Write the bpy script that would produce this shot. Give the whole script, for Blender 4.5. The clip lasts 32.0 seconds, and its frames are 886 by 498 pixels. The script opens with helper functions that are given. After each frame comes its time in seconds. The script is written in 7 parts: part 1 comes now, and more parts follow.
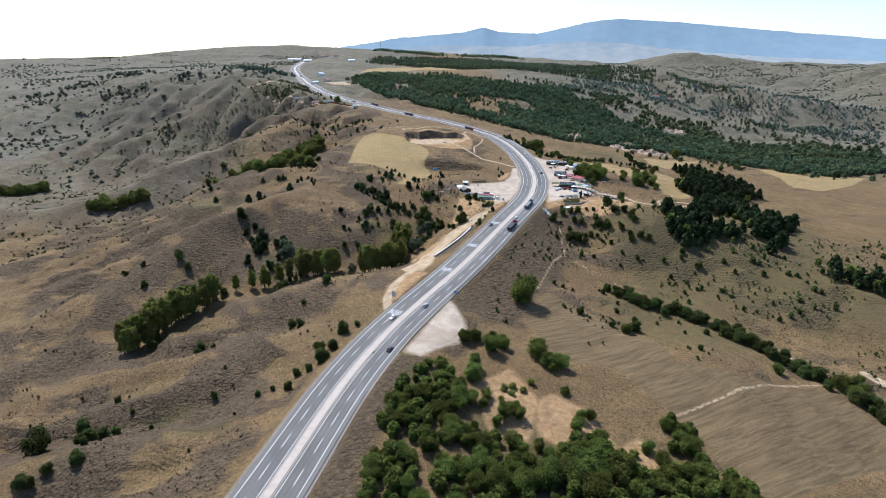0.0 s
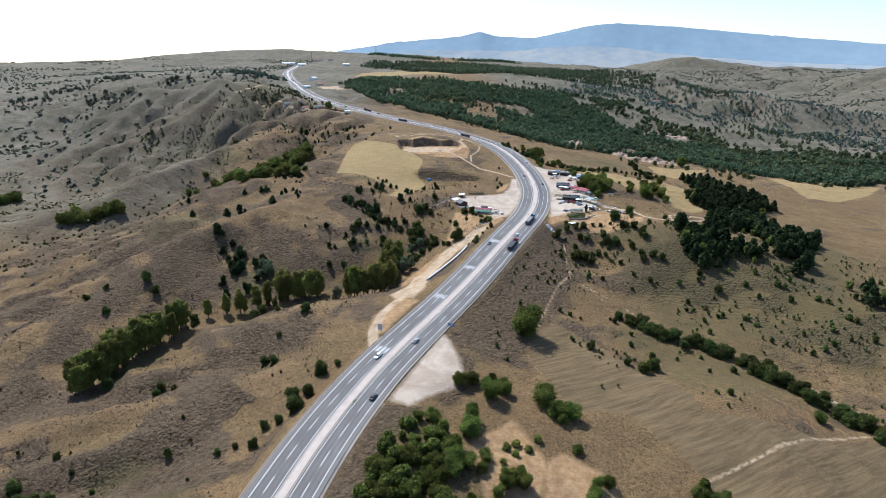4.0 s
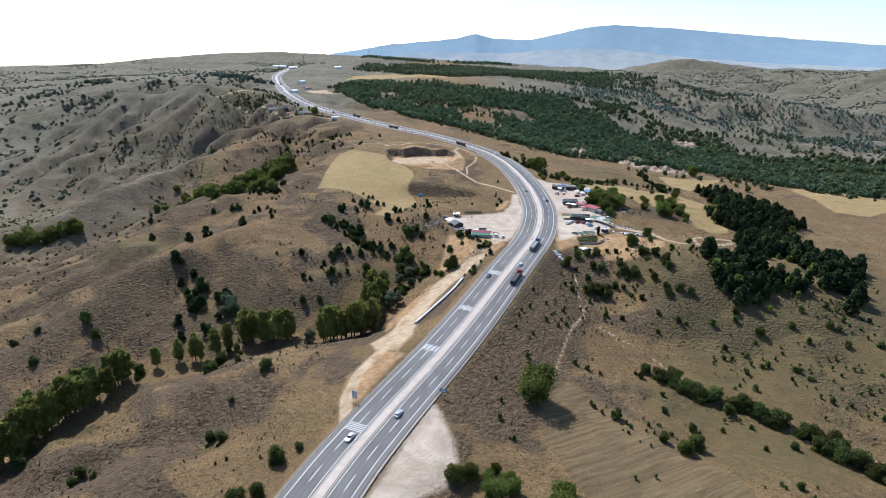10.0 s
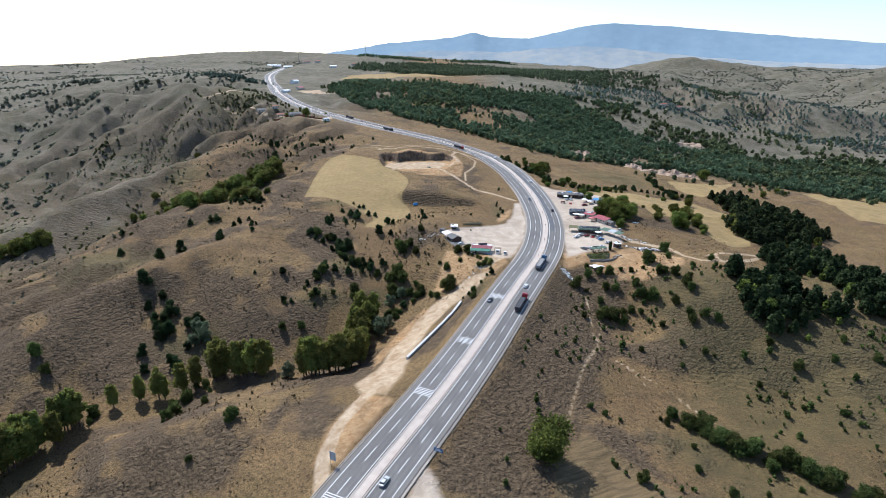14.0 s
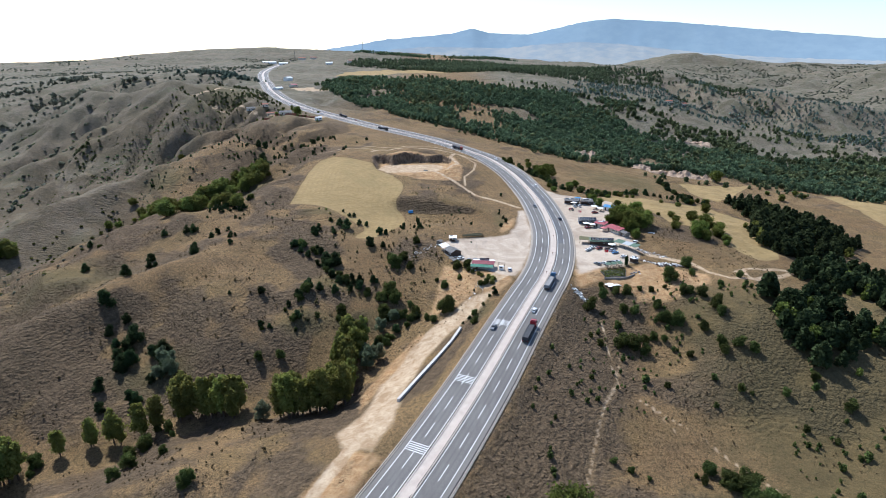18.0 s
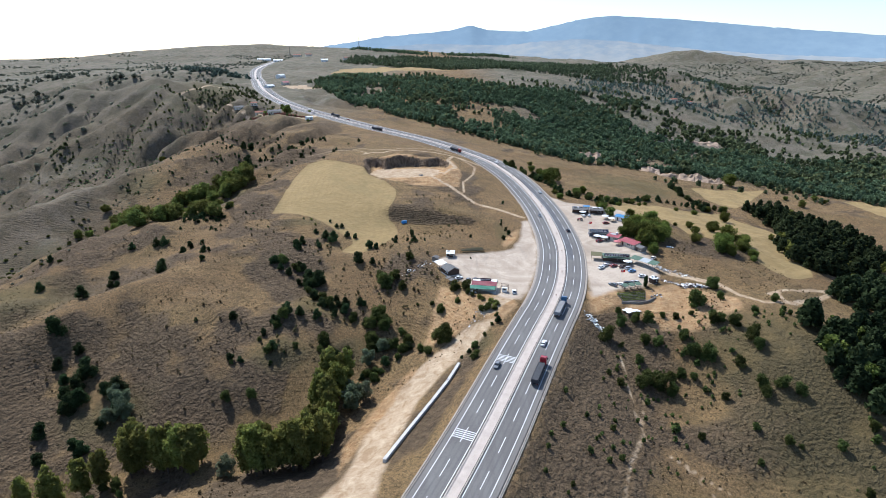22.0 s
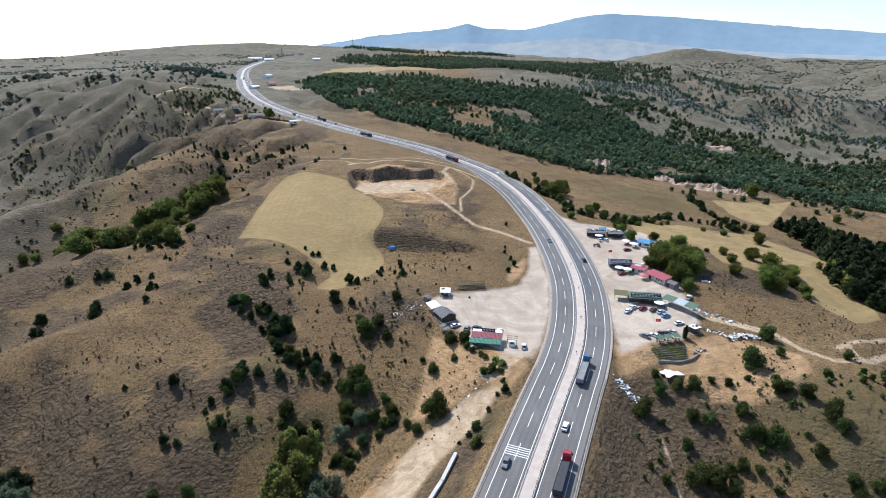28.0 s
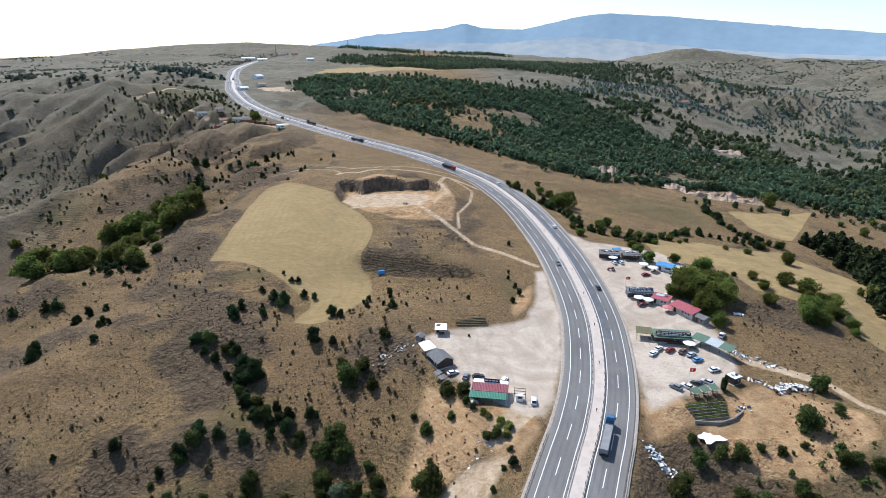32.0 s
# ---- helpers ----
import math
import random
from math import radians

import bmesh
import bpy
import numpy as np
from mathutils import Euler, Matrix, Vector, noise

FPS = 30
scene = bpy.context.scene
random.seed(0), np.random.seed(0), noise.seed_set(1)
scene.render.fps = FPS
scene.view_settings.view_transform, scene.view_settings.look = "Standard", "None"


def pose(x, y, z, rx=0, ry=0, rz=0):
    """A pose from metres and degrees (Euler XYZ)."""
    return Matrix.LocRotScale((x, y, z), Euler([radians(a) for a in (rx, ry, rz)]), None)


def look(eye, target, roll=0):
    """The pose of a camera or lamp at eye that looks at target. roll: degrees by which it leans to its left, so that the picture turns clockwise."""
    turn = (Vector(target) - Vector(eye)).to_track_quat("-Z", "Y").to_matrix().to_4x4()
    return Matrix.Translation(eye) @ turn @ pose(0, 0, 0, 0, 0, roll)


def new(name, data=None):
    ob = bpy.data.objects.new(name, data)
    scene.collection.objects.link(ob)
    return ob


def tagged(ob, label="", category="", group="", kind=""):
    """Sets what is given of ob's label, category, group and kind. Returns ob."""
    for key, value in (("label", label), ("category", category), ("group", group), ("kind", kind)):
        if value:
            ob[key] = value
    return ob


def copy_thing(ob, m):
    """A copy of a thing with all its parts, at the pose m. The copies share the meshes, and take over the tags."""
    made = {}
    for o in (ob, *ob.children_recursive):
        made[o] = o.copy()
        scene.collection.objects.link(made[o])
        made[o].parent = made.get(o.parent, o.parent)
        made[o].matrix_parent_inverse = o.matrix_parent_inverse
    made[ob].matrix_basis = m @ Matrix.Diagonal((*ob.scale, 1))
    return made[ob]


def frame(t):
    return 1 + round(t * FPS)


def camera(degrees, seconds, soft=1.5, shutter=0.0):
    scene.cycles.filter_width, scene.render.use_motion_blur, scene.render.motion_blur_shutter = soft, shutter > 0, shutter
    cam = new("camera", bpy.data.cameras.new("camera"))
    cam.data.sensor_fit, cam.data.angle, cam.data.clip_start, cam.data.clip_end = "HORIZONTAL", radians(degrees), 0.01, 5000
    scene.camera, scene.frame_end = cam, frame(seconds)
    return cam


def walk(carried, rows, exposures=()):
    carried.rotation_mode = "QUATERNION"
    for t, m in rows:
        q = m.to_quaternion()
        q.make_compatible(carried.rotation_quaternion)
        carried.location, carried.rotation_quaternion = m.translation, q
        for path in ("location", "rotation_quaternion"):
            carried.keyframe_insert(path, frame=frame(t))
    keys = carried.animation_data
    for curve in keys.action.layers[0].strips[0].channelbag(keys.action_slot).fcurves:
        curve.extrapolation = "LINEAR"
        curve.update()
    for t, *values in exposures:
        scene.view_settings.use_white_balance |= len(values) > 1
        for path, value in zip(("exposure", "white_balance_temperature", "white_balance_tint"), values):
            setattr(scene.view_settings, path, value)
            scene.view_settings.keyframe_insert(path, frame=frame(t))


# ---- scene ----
cam = camera(76.0, 32.0, 0.85)
PATH = [
    (0.0, pose(-0.00, -0.00, 127.85, 71.200, -0.166, -0.000)),
    (1.0, pose(0.38, 9.22, 127.53, 71.317, -0.195, -0.074)),
    (2.0, pose(0.84, 18.37, 127.30, 71.427, -0.219, -0.146)),
    (3.5, pose(1.62, 32.03, 126.98, 71.565, -0.237, -0.274)),
    (5.5, pose(2.71, 50.60, 126.74, 71.705, -0.215, -0.440)),
    (7.0, pose(3.57, 64.42, 126.61, 71.801, -0.162, -0.532)),
    (8.5, pose(4.37, 78.24, 126.72, 71.817, -0.114, -0.618)),
    (10.0, pose(4.93, 92.07, 126.76, 71.837, -0.095, -0.738)),
    (11.5, pose(5.58, 105.69, 126.68, 71.852, -0.072, -0.830)),
    (13.0, pose(6.40, 119.26, 126.47, 71.783, -0.025, -0.896)),
    (14.5, pose(6.91, 132.94, 126.27, 71.716, 0.020, -0.947)),
    (16.5, pose(7.71, 150.84, 125.85, 71.556, 0.087, -1.010)),
    (18.0, pose(8.35, 164.27, 125.24, 71.432, 0.128, -1.057)),
    (19.5, pose(9.05, 177.76, 124.72, 71.347, 0.135, -1.068)),
    (21.0, pose(9.65, 191.34, 124.34, 71.271, 0.116, -1.128)),
    (22.5, pose(10.38, 204.82, 123.91, 71.171, 0.083, -1.264)),
    (24.0, pose(11.09, 218.50, 123.87, 71.133, 0.067, -1.301)),
    (25.5, pose(11.74, 231.90, 123.87, 71.080, 0.136, -1.355)),
    (27.5, pose(12.82, 249.94, 123.99, 71.085, 0.163, -1.516)),
    (29.0, pose(13.35, 263.50, 124.22, 71.080, 0.146, -1.611)),
    (30.5, pose(13.94, 277.08, 124.37, 71.067, 0.111, -1.737)),
    (32.0, pose(14.75, 290.56, 124.36, 71.064, 0.127, -1.838)),
]
walk(cam, PATH, [(0.0, 0.36, 5720, 9), (32.0, 0.36, 5720, 9)])

# ---- light ----
SUN_AZ, SUN_EL = radians(-32), radians(50)
world = bpy.data.worlds.new("world")
scene.world = world
world.use_nodes = True
wn = world.node_tree.nodes
sky = wn.new("ShaderNodeTexSky")
sky.sky_type, sky.sun_disc = "NISHITA", False
sky.sun_elevation, sky.sun_rotation = SUN_EL, SUN_AZ
sky.altitude, sky.air_density, sky.dust_density, sky.ozone_density = 900, 1.0, 1.6, 0.6
wn["Background"].inputs["Strength"].default_value = 0.15
world.node_tree.links.new(sky.outputs[0], wn["Background"].inputs["Color"])
sun = new("sun", bpy.data.lights.new("sun", "SUN"))
sun.data.energy, sun.data.angle, sun.data.color = 5.0, radians(0.55), (1.0, 0.95, 0.88)
to_sun = Vector((math.sin(SUN_AZ) * math.cos(SUN_EL), math.cos(SUN_AZ) * math.cos(SUN_EL), math.sin(SUN_EL)))
sun.matrix_world = look((0, 0, 500), Vector((0, 0, 500)) - to_sun)


# ---- materials ----
class Mat:
    """A small helper round a node material."""

    def __init__(self, name, rough=0.9, metal=0.0, spec=0.3):
        self.m = bpy.data.materials.new(name)
        self.m.use_nodes = True
        self.t = self.m.node_tree
        self.b = self.t.nodes["Principled BSDF"]
        self.b.inputs["Roughness"].default_value = rough
        self.b.inputs["Metallic"].default_value = metal
        self.b.inputs["Specular IOR Level"].default_value = spec

    def n(self, kind, **values):
        node = self.t.nodes.new("ShaderNode" + kind)
        for key, value in values.items():
            node.inputs[key].default_value = value
        return node

    def link(self, a, b):
        self.t.links.new(a, b)

    def coord(self):
        return self.n("NewGeometry").outputs["Position"]

    def noise(self, scale, detail=4.0, rough=0.55, stretch=None, dist=0.0):
        node = self.n("TexNoise", Scale=scale, Detail=detail, Roughness=rough, Distortion=dist)
        src = self.coord()
        if stretch:
            mp = self.n("Mapping")
            mp.inputs["Scale"].default_value = stretch
            self.link(src, mp.inputs["Vector"])
            src = mp.outputs[0]
        self.link(src, node.inputs["Vector"])
        return node.outputs["Fac"]

    def ramp(self, fac, lo, hi):
        node = self.n("MapRange")
        node.inputs["From Min"].default_value, node.inputs["From Max"].default_value = lo, hi
        self.link(fac, node.inputs["Value"])
        return node.outputs[0]

    def mix(self, fac, a, b):
        node = self.t.nodes.new("ShaderNodeMix")
        node.data_type = "RGBA"
        for sock, v in ((node.inputs[0], fac), (node.inputs[6], a), (node.inputs[7], b)):
            if isinstance(v, bpy.types.NodeSocket):
                self.link(v, sock)
            elif isinstance(v, (int, float)):
                sock.default_value = v
            else:
                sock.default_value = (*v, 1)
        return node.outputs[2]

    def math(self, op, a, b=0.0):
        node = self.t.nodes.new("ShaderNodeMath")
        node.operation = op
        for sock, v in zip(node.inputs, (a, b)):
            if isinstance(v, bpy.types.NodeSocket):
                self.link(v, sock)
            else:
                sock.default_value = v
        return node.outputs[0]

    def attr(self, name):
        node = self.n("Attribute")
        node.attribute_name = name
        sep = self.n("SeparateColor")
        self.link(node.outputs["Color"], sep.inputs[0])
        return sep.outputs

    def color(self, c):
        if isinstance(c, bpy.types.NodeSocket):
            self.link(c, self.b.inputs["Base Color"])
        else:
            self.b.inputs["Base Color"].default_value = (*c, 1)
        return self

    def bump(self, fac, strength=0.5, distance=0.1):
        node = self.n("Bump", Strength=strength, Distance=distance)
        self.link(fac, node.inputs["Height"])
        self.link(node.outputs[0], self.b.inputs["Normal"])
        return self


def plain(name, a, b=None, scale=0.8, rough=0.7, metal=0.0, island=False, obj=0.0, spec=0.3, bump=0.0):
    """Two shades mixed by fine and coarse noise; obj: how much each object differs from the next."""
    w = Mat(name, rough, metal, spec)
    b = b or tuple(0.72 * v for v in a)
    f = w.math("ADD", w.math("MULTIPLY", w.noise(scale), 0.6), w.math("MULTIPLY", w.noise(scale * 7), 0.4))
    c = w.mix(w.ramp(f, 0.35, 0.65), a, b)
    if obj or island:
        r = w.n("ObjectInfo").outputs["Random"] if obj else w.n("NewGeometry").outputs["Random Per Island"]
        k = w.ramp(r, 0, 1)
        hsv = w.n("HueSaturation")
        w.link(w.math("ADD", w.math("MULTIPLY", k, 2 * (obj or 0.25)), 1 - (obj or 0.25)), hsv.inputs["Value"])
        w.link(c, hsv.inputs["Color"])
        c = hsv.outputs[0]
    w.color(c)
    if bump:
        w.bump(w.noise(scale * 5), bump, 0.05)
    return w.m


ROWS = 25.0  # bearing of the plough lines, degrees from the x axis


def ground_material():
    w = Mat("ground", 0.95, 0, 0.1)
    c1, c2, c3 = w.attr("cover"), w.attr("cover_b"), w.attr("cover_c")
    big, mid, fine = w.noise(0.018, 5), w.noise(0.11, 6, 0.65), w.noise(0.9, 6, 0.7)
    tuft, speck = w.noise(0.35, 7, 0.75), w.noise(0.75, 5, 0.8)
    worked = w.math("MAXIMUM", w.math("MAXIMUM", c1[0], c1[2]), w.math("MAXIMUM", c3[0], c2[2]))
    free = w.math("SUBTRACT", 1.0, w.math("MULTIPLY", worked, 0.9))

    def soft(mask, lo=0.35, hi=0.65, amt=0.55):
        s = w.math("ADD", mask, w.math("MULTIPLY", w.math("SUBTRACT", mid, 0.5), amt))
        return w.ramp(s, lo, hi)

    # short dry grass: tan, brown and olive patches with bare soil and dark tufts
    base = w.mix(w.ramp(big, 0.36, 0.62), (0.150, 0.098, 0.052), (0.212, 0.144, 0.076))
    base = w.mix(w.math("MULTIPLY", w.ramp(mid, 0.42, 0.66), 0.8), base, (0.112, 0.078, 0.047))
    base = w.mix(w.math("MULTIPLY", w.ramp(w.noise(0.03, 5, 0.6), 0.46, 0.66), 0.45), base, (0.112, 0.090, 0.040))
    base = w.mix(w.math("MULTIPLY", w.ramp(w.noise(0.06, 6, 0.7, None, 0.8), 0.56, 0.70), 0.7), base, (0.255, 0.172, 0.094))
    base = w.mix(w.math("MULTIPLY", w.ramp(speck, 0.51, 0.57), 0.78), base, (0.050, 0.038, 0.022))
    base = w.mix(w.math("MULTIPLY", w.ramp(fine, 0.54, 0.66), 0.42), base, (0.31, 0.225, 0.13))
    blade = w.noise(2.3, 5, 0.8)
    base = w.mix(w.math("MULTIPLY", w.ramp(blade, 0.525, 0.585), 0.68), base, (0.058, 0.045, 0.025))
    base = w.mix(w.math("MULTIPLY", w.ramp(blade, 0.465, 0.40), 0.55), base, (0.30, 0.215, 0.125))
    warm = w.t.nodes.new("ShaderNodeMix")
    warm.data_type, warm.blend_type = "RGBA", "MULTIPLY"
    warm.inputs[0].default_value = 1.0
    w.link(base, warm.inputs[6])
    warm.inputs[7].default_value = (1.08, 1.02, 0.90, 1)
    base = warm.outputs[2]
    # far slopes: grey-green scrub with the haze of distance put into its colours
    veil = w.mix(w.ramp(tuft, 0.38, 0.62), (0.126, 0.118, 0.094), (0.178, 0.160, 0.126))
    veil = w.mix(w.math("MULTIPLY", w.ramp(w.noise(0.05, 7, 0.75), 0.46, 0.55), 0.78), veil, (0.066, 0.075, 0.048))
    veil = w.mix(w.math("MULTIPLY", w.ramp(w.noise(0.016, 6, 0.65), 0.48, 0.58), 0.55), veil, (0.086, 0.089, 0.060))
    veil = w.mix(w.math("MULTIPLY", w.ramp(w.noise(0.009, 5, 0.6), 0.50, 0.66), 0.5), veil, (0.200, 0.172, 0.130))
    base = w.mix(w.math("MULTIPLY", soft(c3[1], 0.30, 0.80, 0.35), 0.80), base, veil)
    # hummocky, overgrazed faces, with shade of slopes and hollows put into the colour
    vor = w.n("TexVoronoi", Scale=0.62, Randomness=1.0)
    nz = w.n("TexNoise", Scale=0.45, Detail=4.0)
    w.link(w.coord(), nz.inputs["Vector"])
    add = w.n("VectorMath")
    w.link(w.coord(), add.inputs[0])
    sc = w.n("VectorMath")
    sc.operation = "SCALE"
    sc.inputs["Scale"].default_value = 3.2
    w.link(nz.outputs["Color"], sc.inputs[0])
    w.link(sc.outputs[0], add.inputs[1])
    w.link(add.outputs[0], vor.inputs["Vector"])
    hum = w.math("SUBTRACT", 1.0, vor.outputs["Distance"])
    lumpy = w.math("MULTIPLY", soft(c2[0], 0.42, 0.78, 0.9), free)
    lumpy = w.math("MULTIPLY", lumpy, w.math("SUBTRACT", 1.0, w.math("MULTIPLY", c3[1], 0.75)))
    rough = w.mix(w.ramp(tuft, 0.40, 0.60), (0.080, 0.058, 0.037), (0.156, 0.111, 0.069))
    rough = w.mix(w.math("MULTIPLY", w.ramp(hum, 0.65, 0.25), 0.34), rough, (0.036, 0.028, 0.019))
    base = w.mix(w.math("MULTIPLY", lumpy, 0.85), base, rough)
    green = w.mix(w.ramp(tuft, 0.35, 0.6), (0.118, 0.094, 0.042), (0.080, 0.070, 0.030))
    base = w.mix(w.math("MULTIPLY", soft(c1[1], 0.3, 0.9, 0.9), 0.6), base, green)
    lines = w.noise(0.6, 5, 0.6, (0.3, 0.8, 1.0), 1.2)
    straw = w.mix(w.ramp(lines, 0.35, 0.65), (0.250, 0.174, 0.076), (0.312, 0.224, 0.104))
    straw = w.mix(w.math("MULTIPLY", w.ramp(mid, 0.45, 0.7), 0.5), straw, (0.205, 0.150, 0.070))
    ring = w.math("SINE", w.math("ADD", w.math("MULTIPLY", w.attr("cover_d")[0], 92.0), w.math("MULTIPLY", mid, 13.0)))
    straw = w.mix(w.math("MULTIPLY", w.math("MULTIPLY", w.ramp(ring, 0.0, 1.0), w.ramp(tuft, 0.35, 0.60)), 0.30), straw, (0.182, 0.124, 0.060))
    straw = w.mix(w.math("MULTIPLY", w.ramp(w.noise(0.035, 5, 0.6), 0.52, 0.66), 0.30), straw, (0.178, 0.142, 0.066))
    base = w.mix(soft(c1[0], 0.42, 0.58, 0.16), base, straw)
    plough = w.n("TexNoise", Scale=0.75, Detail=3.0, Roughness=0.6)
    mp = w.n("Mapping")
    turn = w.n("Mapping")
    turn.inputs["Rotation"].default_value = (0, 0, radians(-ROWS))
    mp.inputs["Scale"].default_value = (0.05, 1.0, 1.0)
    w.link(w.coord(), turn.inputs["Vector"])
    w.link(turn.outputs[0], mp.inputs["Vector"])
    w.link(mp.outputs[0], plough.inputs["Vector"])
    furrow = w.math("ADD", w.math("MULTIPLY", plough.outputs["Fac"], 0.72), w.math("MULTIPLY", w.noise(0.9, 6, 0.75), 0.28))
    tilled = w.mix(w.ramp(furrow, 0.40, 0.60), (0.178, 0.124, 0.064), (0.096, 0.068, 0.036))
    tilled = w.mix(w.math("MULTIPLY", w.ramp(mid, 0.4, 0.7), 0.5), tilled, (0.150, 0.112, 0.058))
    base = w.mix(soft(c2[2], 0.42, 0.58, 0.2), base, tilled)
    soil = w.mix(w.ramp(tuft, 0.38, 0.62), (0.300, 0.172, 0.080), (0.440, 0.295, 0.155))
    soil = w.mix(w.math("MULTIPLY", w.ramp(mid, 0.45, 0.68), 0.6), soil, (0.170, 0.115, 0.066))
    base = w.mix(soft(c2[1], 0.38, 0.66, 0.9), base, soil)
    dirt = w.mix(w.ramp(w.noise(0.22, 6, 0.65, None, 0.6), 0.36, 0.64), (0.480, 0.375, 0.255), (0.300, 0.205, 0.120))
    dirt = w.mix(w.math("MULTIPLY", w.ramp(fine, 0.48, 0.7), 0.6), dirt, (0.27, 0.19, 0.115))
    base = w.mix(soft(c1[2], 0.36, 0.70, 0.75), base, dirt)
    yard = w.mix(w.ramp(w.noise(0.06, 5, 0.6, None, 1.5), 0.36, 0.64), (0.355, 0.282, 0.212), (0.495, 0.408, 0.318))
    yard = w.mix(w.math("MULTIPLY", w.ramp(fine, 0.50, 0.72), 0.45), yard, (0.28, 0.23, 0.18))
    yard = w.mix(w.math("MULTIPLY", w.ramp(w.noise(0.2, 5, 0.6, (1.0, 0.3, 1.0), 1.0), 0.55, 0.72), 0.45), yard, (0.24, 0.21, 0.18))
    base = w.mix(soft(c3[0], 0.34, 0.76, 0.8), base, yard)
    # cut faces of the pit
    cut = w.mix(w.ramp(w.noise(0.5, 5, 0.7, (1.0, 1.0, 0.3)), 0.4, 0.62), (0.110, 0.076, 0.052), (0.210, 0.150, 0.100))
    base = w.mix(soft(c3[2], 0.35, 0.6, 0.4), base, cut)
    w.color(base)
    # trodden steps along the contours, lumps, tufts
    sep = w.n("SeparateXYZ")
    w.link(w.coord(), sep.inputs[0])
    step = w.math("SINE", w.math("ADD", w.math("MULTIPLY", sep.outputs[2], 4.0), w.math("MULTIPLY", w.noise(0.30, 6, 0.7), 26.0)))
    terrace = w.math("SINE", w.math("ADD", w.math("MULTIPLY", sep.outputs[2], 6.5), w.math("MULTIPLY", w.noise(0.10, 5, 0.6), 22.0)))
    h = w.math("ADD", w.math("MULTIPLY", tuft, 0.30), w.math("MULTIPLY", fine, 0.22))
    h = w.math("ADD", h, w.math("MULTIPLY", w.math("ADD", w.math("MULTIPLY", hum, 0.62), w.math("MULTIPLY", step, 0.07)), lumpy))
    h = w.math("ADD", h, w.math("MULTIPLY", w.math("MULTIPLY", speck, 0.35), free))
    h = w.math("ADD", h, w.math("MULTIPLY", w.math("MULTIPLY", terrace, 0.06), w.math("MULTIPLY", free, w.ramp(big, 0.40, 0.60))))
    w.bump(h, 1.0, 1.7)
    return w.m


M = {
    "ground": ground_material(),
    "paint": plain("road_paint", (0.74, 0.74, 0.72), (0.55, 0.55, 0.53), 1.5, 0.6),
    "median": plain("pale_pavers", (0.50, 0.425, 0.36), (0.39, 0.33, 0.28), 0.4, 0.85),
    "steel": plain("galvanised_steel", (0.42, 0.43, 0.44), (0.30, 0.30, 0.31), 2.0, 0.45, 0.7),
    # steel darkened so the shadow along the rail is in its colour
    "rail": plain("weathered_shaded_rail", (0.120, 0.110, 0.100), (0.075, 0.068, 0.062), 0.7, 0.7, 0.3),
    "trunk": plain("bark", (0.12, 0.085, 0.06), (0.06, 0.045, 0.033), 3.0, 0.95),
}


def asphalt():
    w = Mat("asphalt", 0.85, 0, 0.25)
    a = w.mix(w.ramp(w.noise(0.05, 4), 0.35, 0.65), (0.122, 0.113, 0.105), (0.154, 0.144, 0.133))
    a = w.mix(w.math("MULTIPLY", w.ramp(w.noise(1.6, 6), 0.5, 0.75), 0.4), a, (0.075, 0.073, 0.072))
    a = w.mix(w.math("MULTIPLY", w.ramp(w.noise(0.25, 4, 0.6, (1.0, 0.12, 1.0)), 0.5, 0.72), 0.35), a, (0.205, 0.197, 0.188))
    # wheel tracks and the paler shoulder, by the distance from the median
    off = w.n("Attribute")
    off.attribute_name = "across"
    d = w.math("ABSOLUTE", off.outputs["Fac"])
    wheel = w.math("SINE", w.math("ADD", w.math("MULTIPLY", d, 3.59), 0.9))
    k = w.math("MULTIPLY", w.ramp(wheel, 0.0, 1.0), w.ramp(w.noise(0.12, 4, 0.6), 0.30, 0.60))
    a = w.mix(w.math("MULTIPLY", k, 0.42), a, (0.082, 0.080, 0.079))
    a = w.mix(w.math("MULTIPLY", w.ramp(d, 9.6, 10.6), 0.5), a, (0.190, 0.172, 0.152))
    return w.color(a).bump(w.noise(6.0), 0.2, 0.02).m


M["asphalt"] = asphalt()


def part(name, bm, material, parent=None, label=""):
    """Links a bmesh as one mesh object, under a thing or a part."""
    me = bpy.data.meshes.new(name)
    bm.to_mesh(me)
    bm.free()
    me.materials.append(material)
    ob = new(name, me)
    if parent is not None:
        ob.parent = parent
    if label:
        ob["label"] = label
    return ob


def mesh_part(name, verts, faces, material, parent=None, smooth=False):
    me = bpy.data.meshes.new(name)
    me.from_pydata(verts, [], faces)
    me.materials.append(material)
    if smooth:
        me.shade_smooth()
    ob = new(name, me)
    if parent is not None:
        ob.parent = parent
    return ob


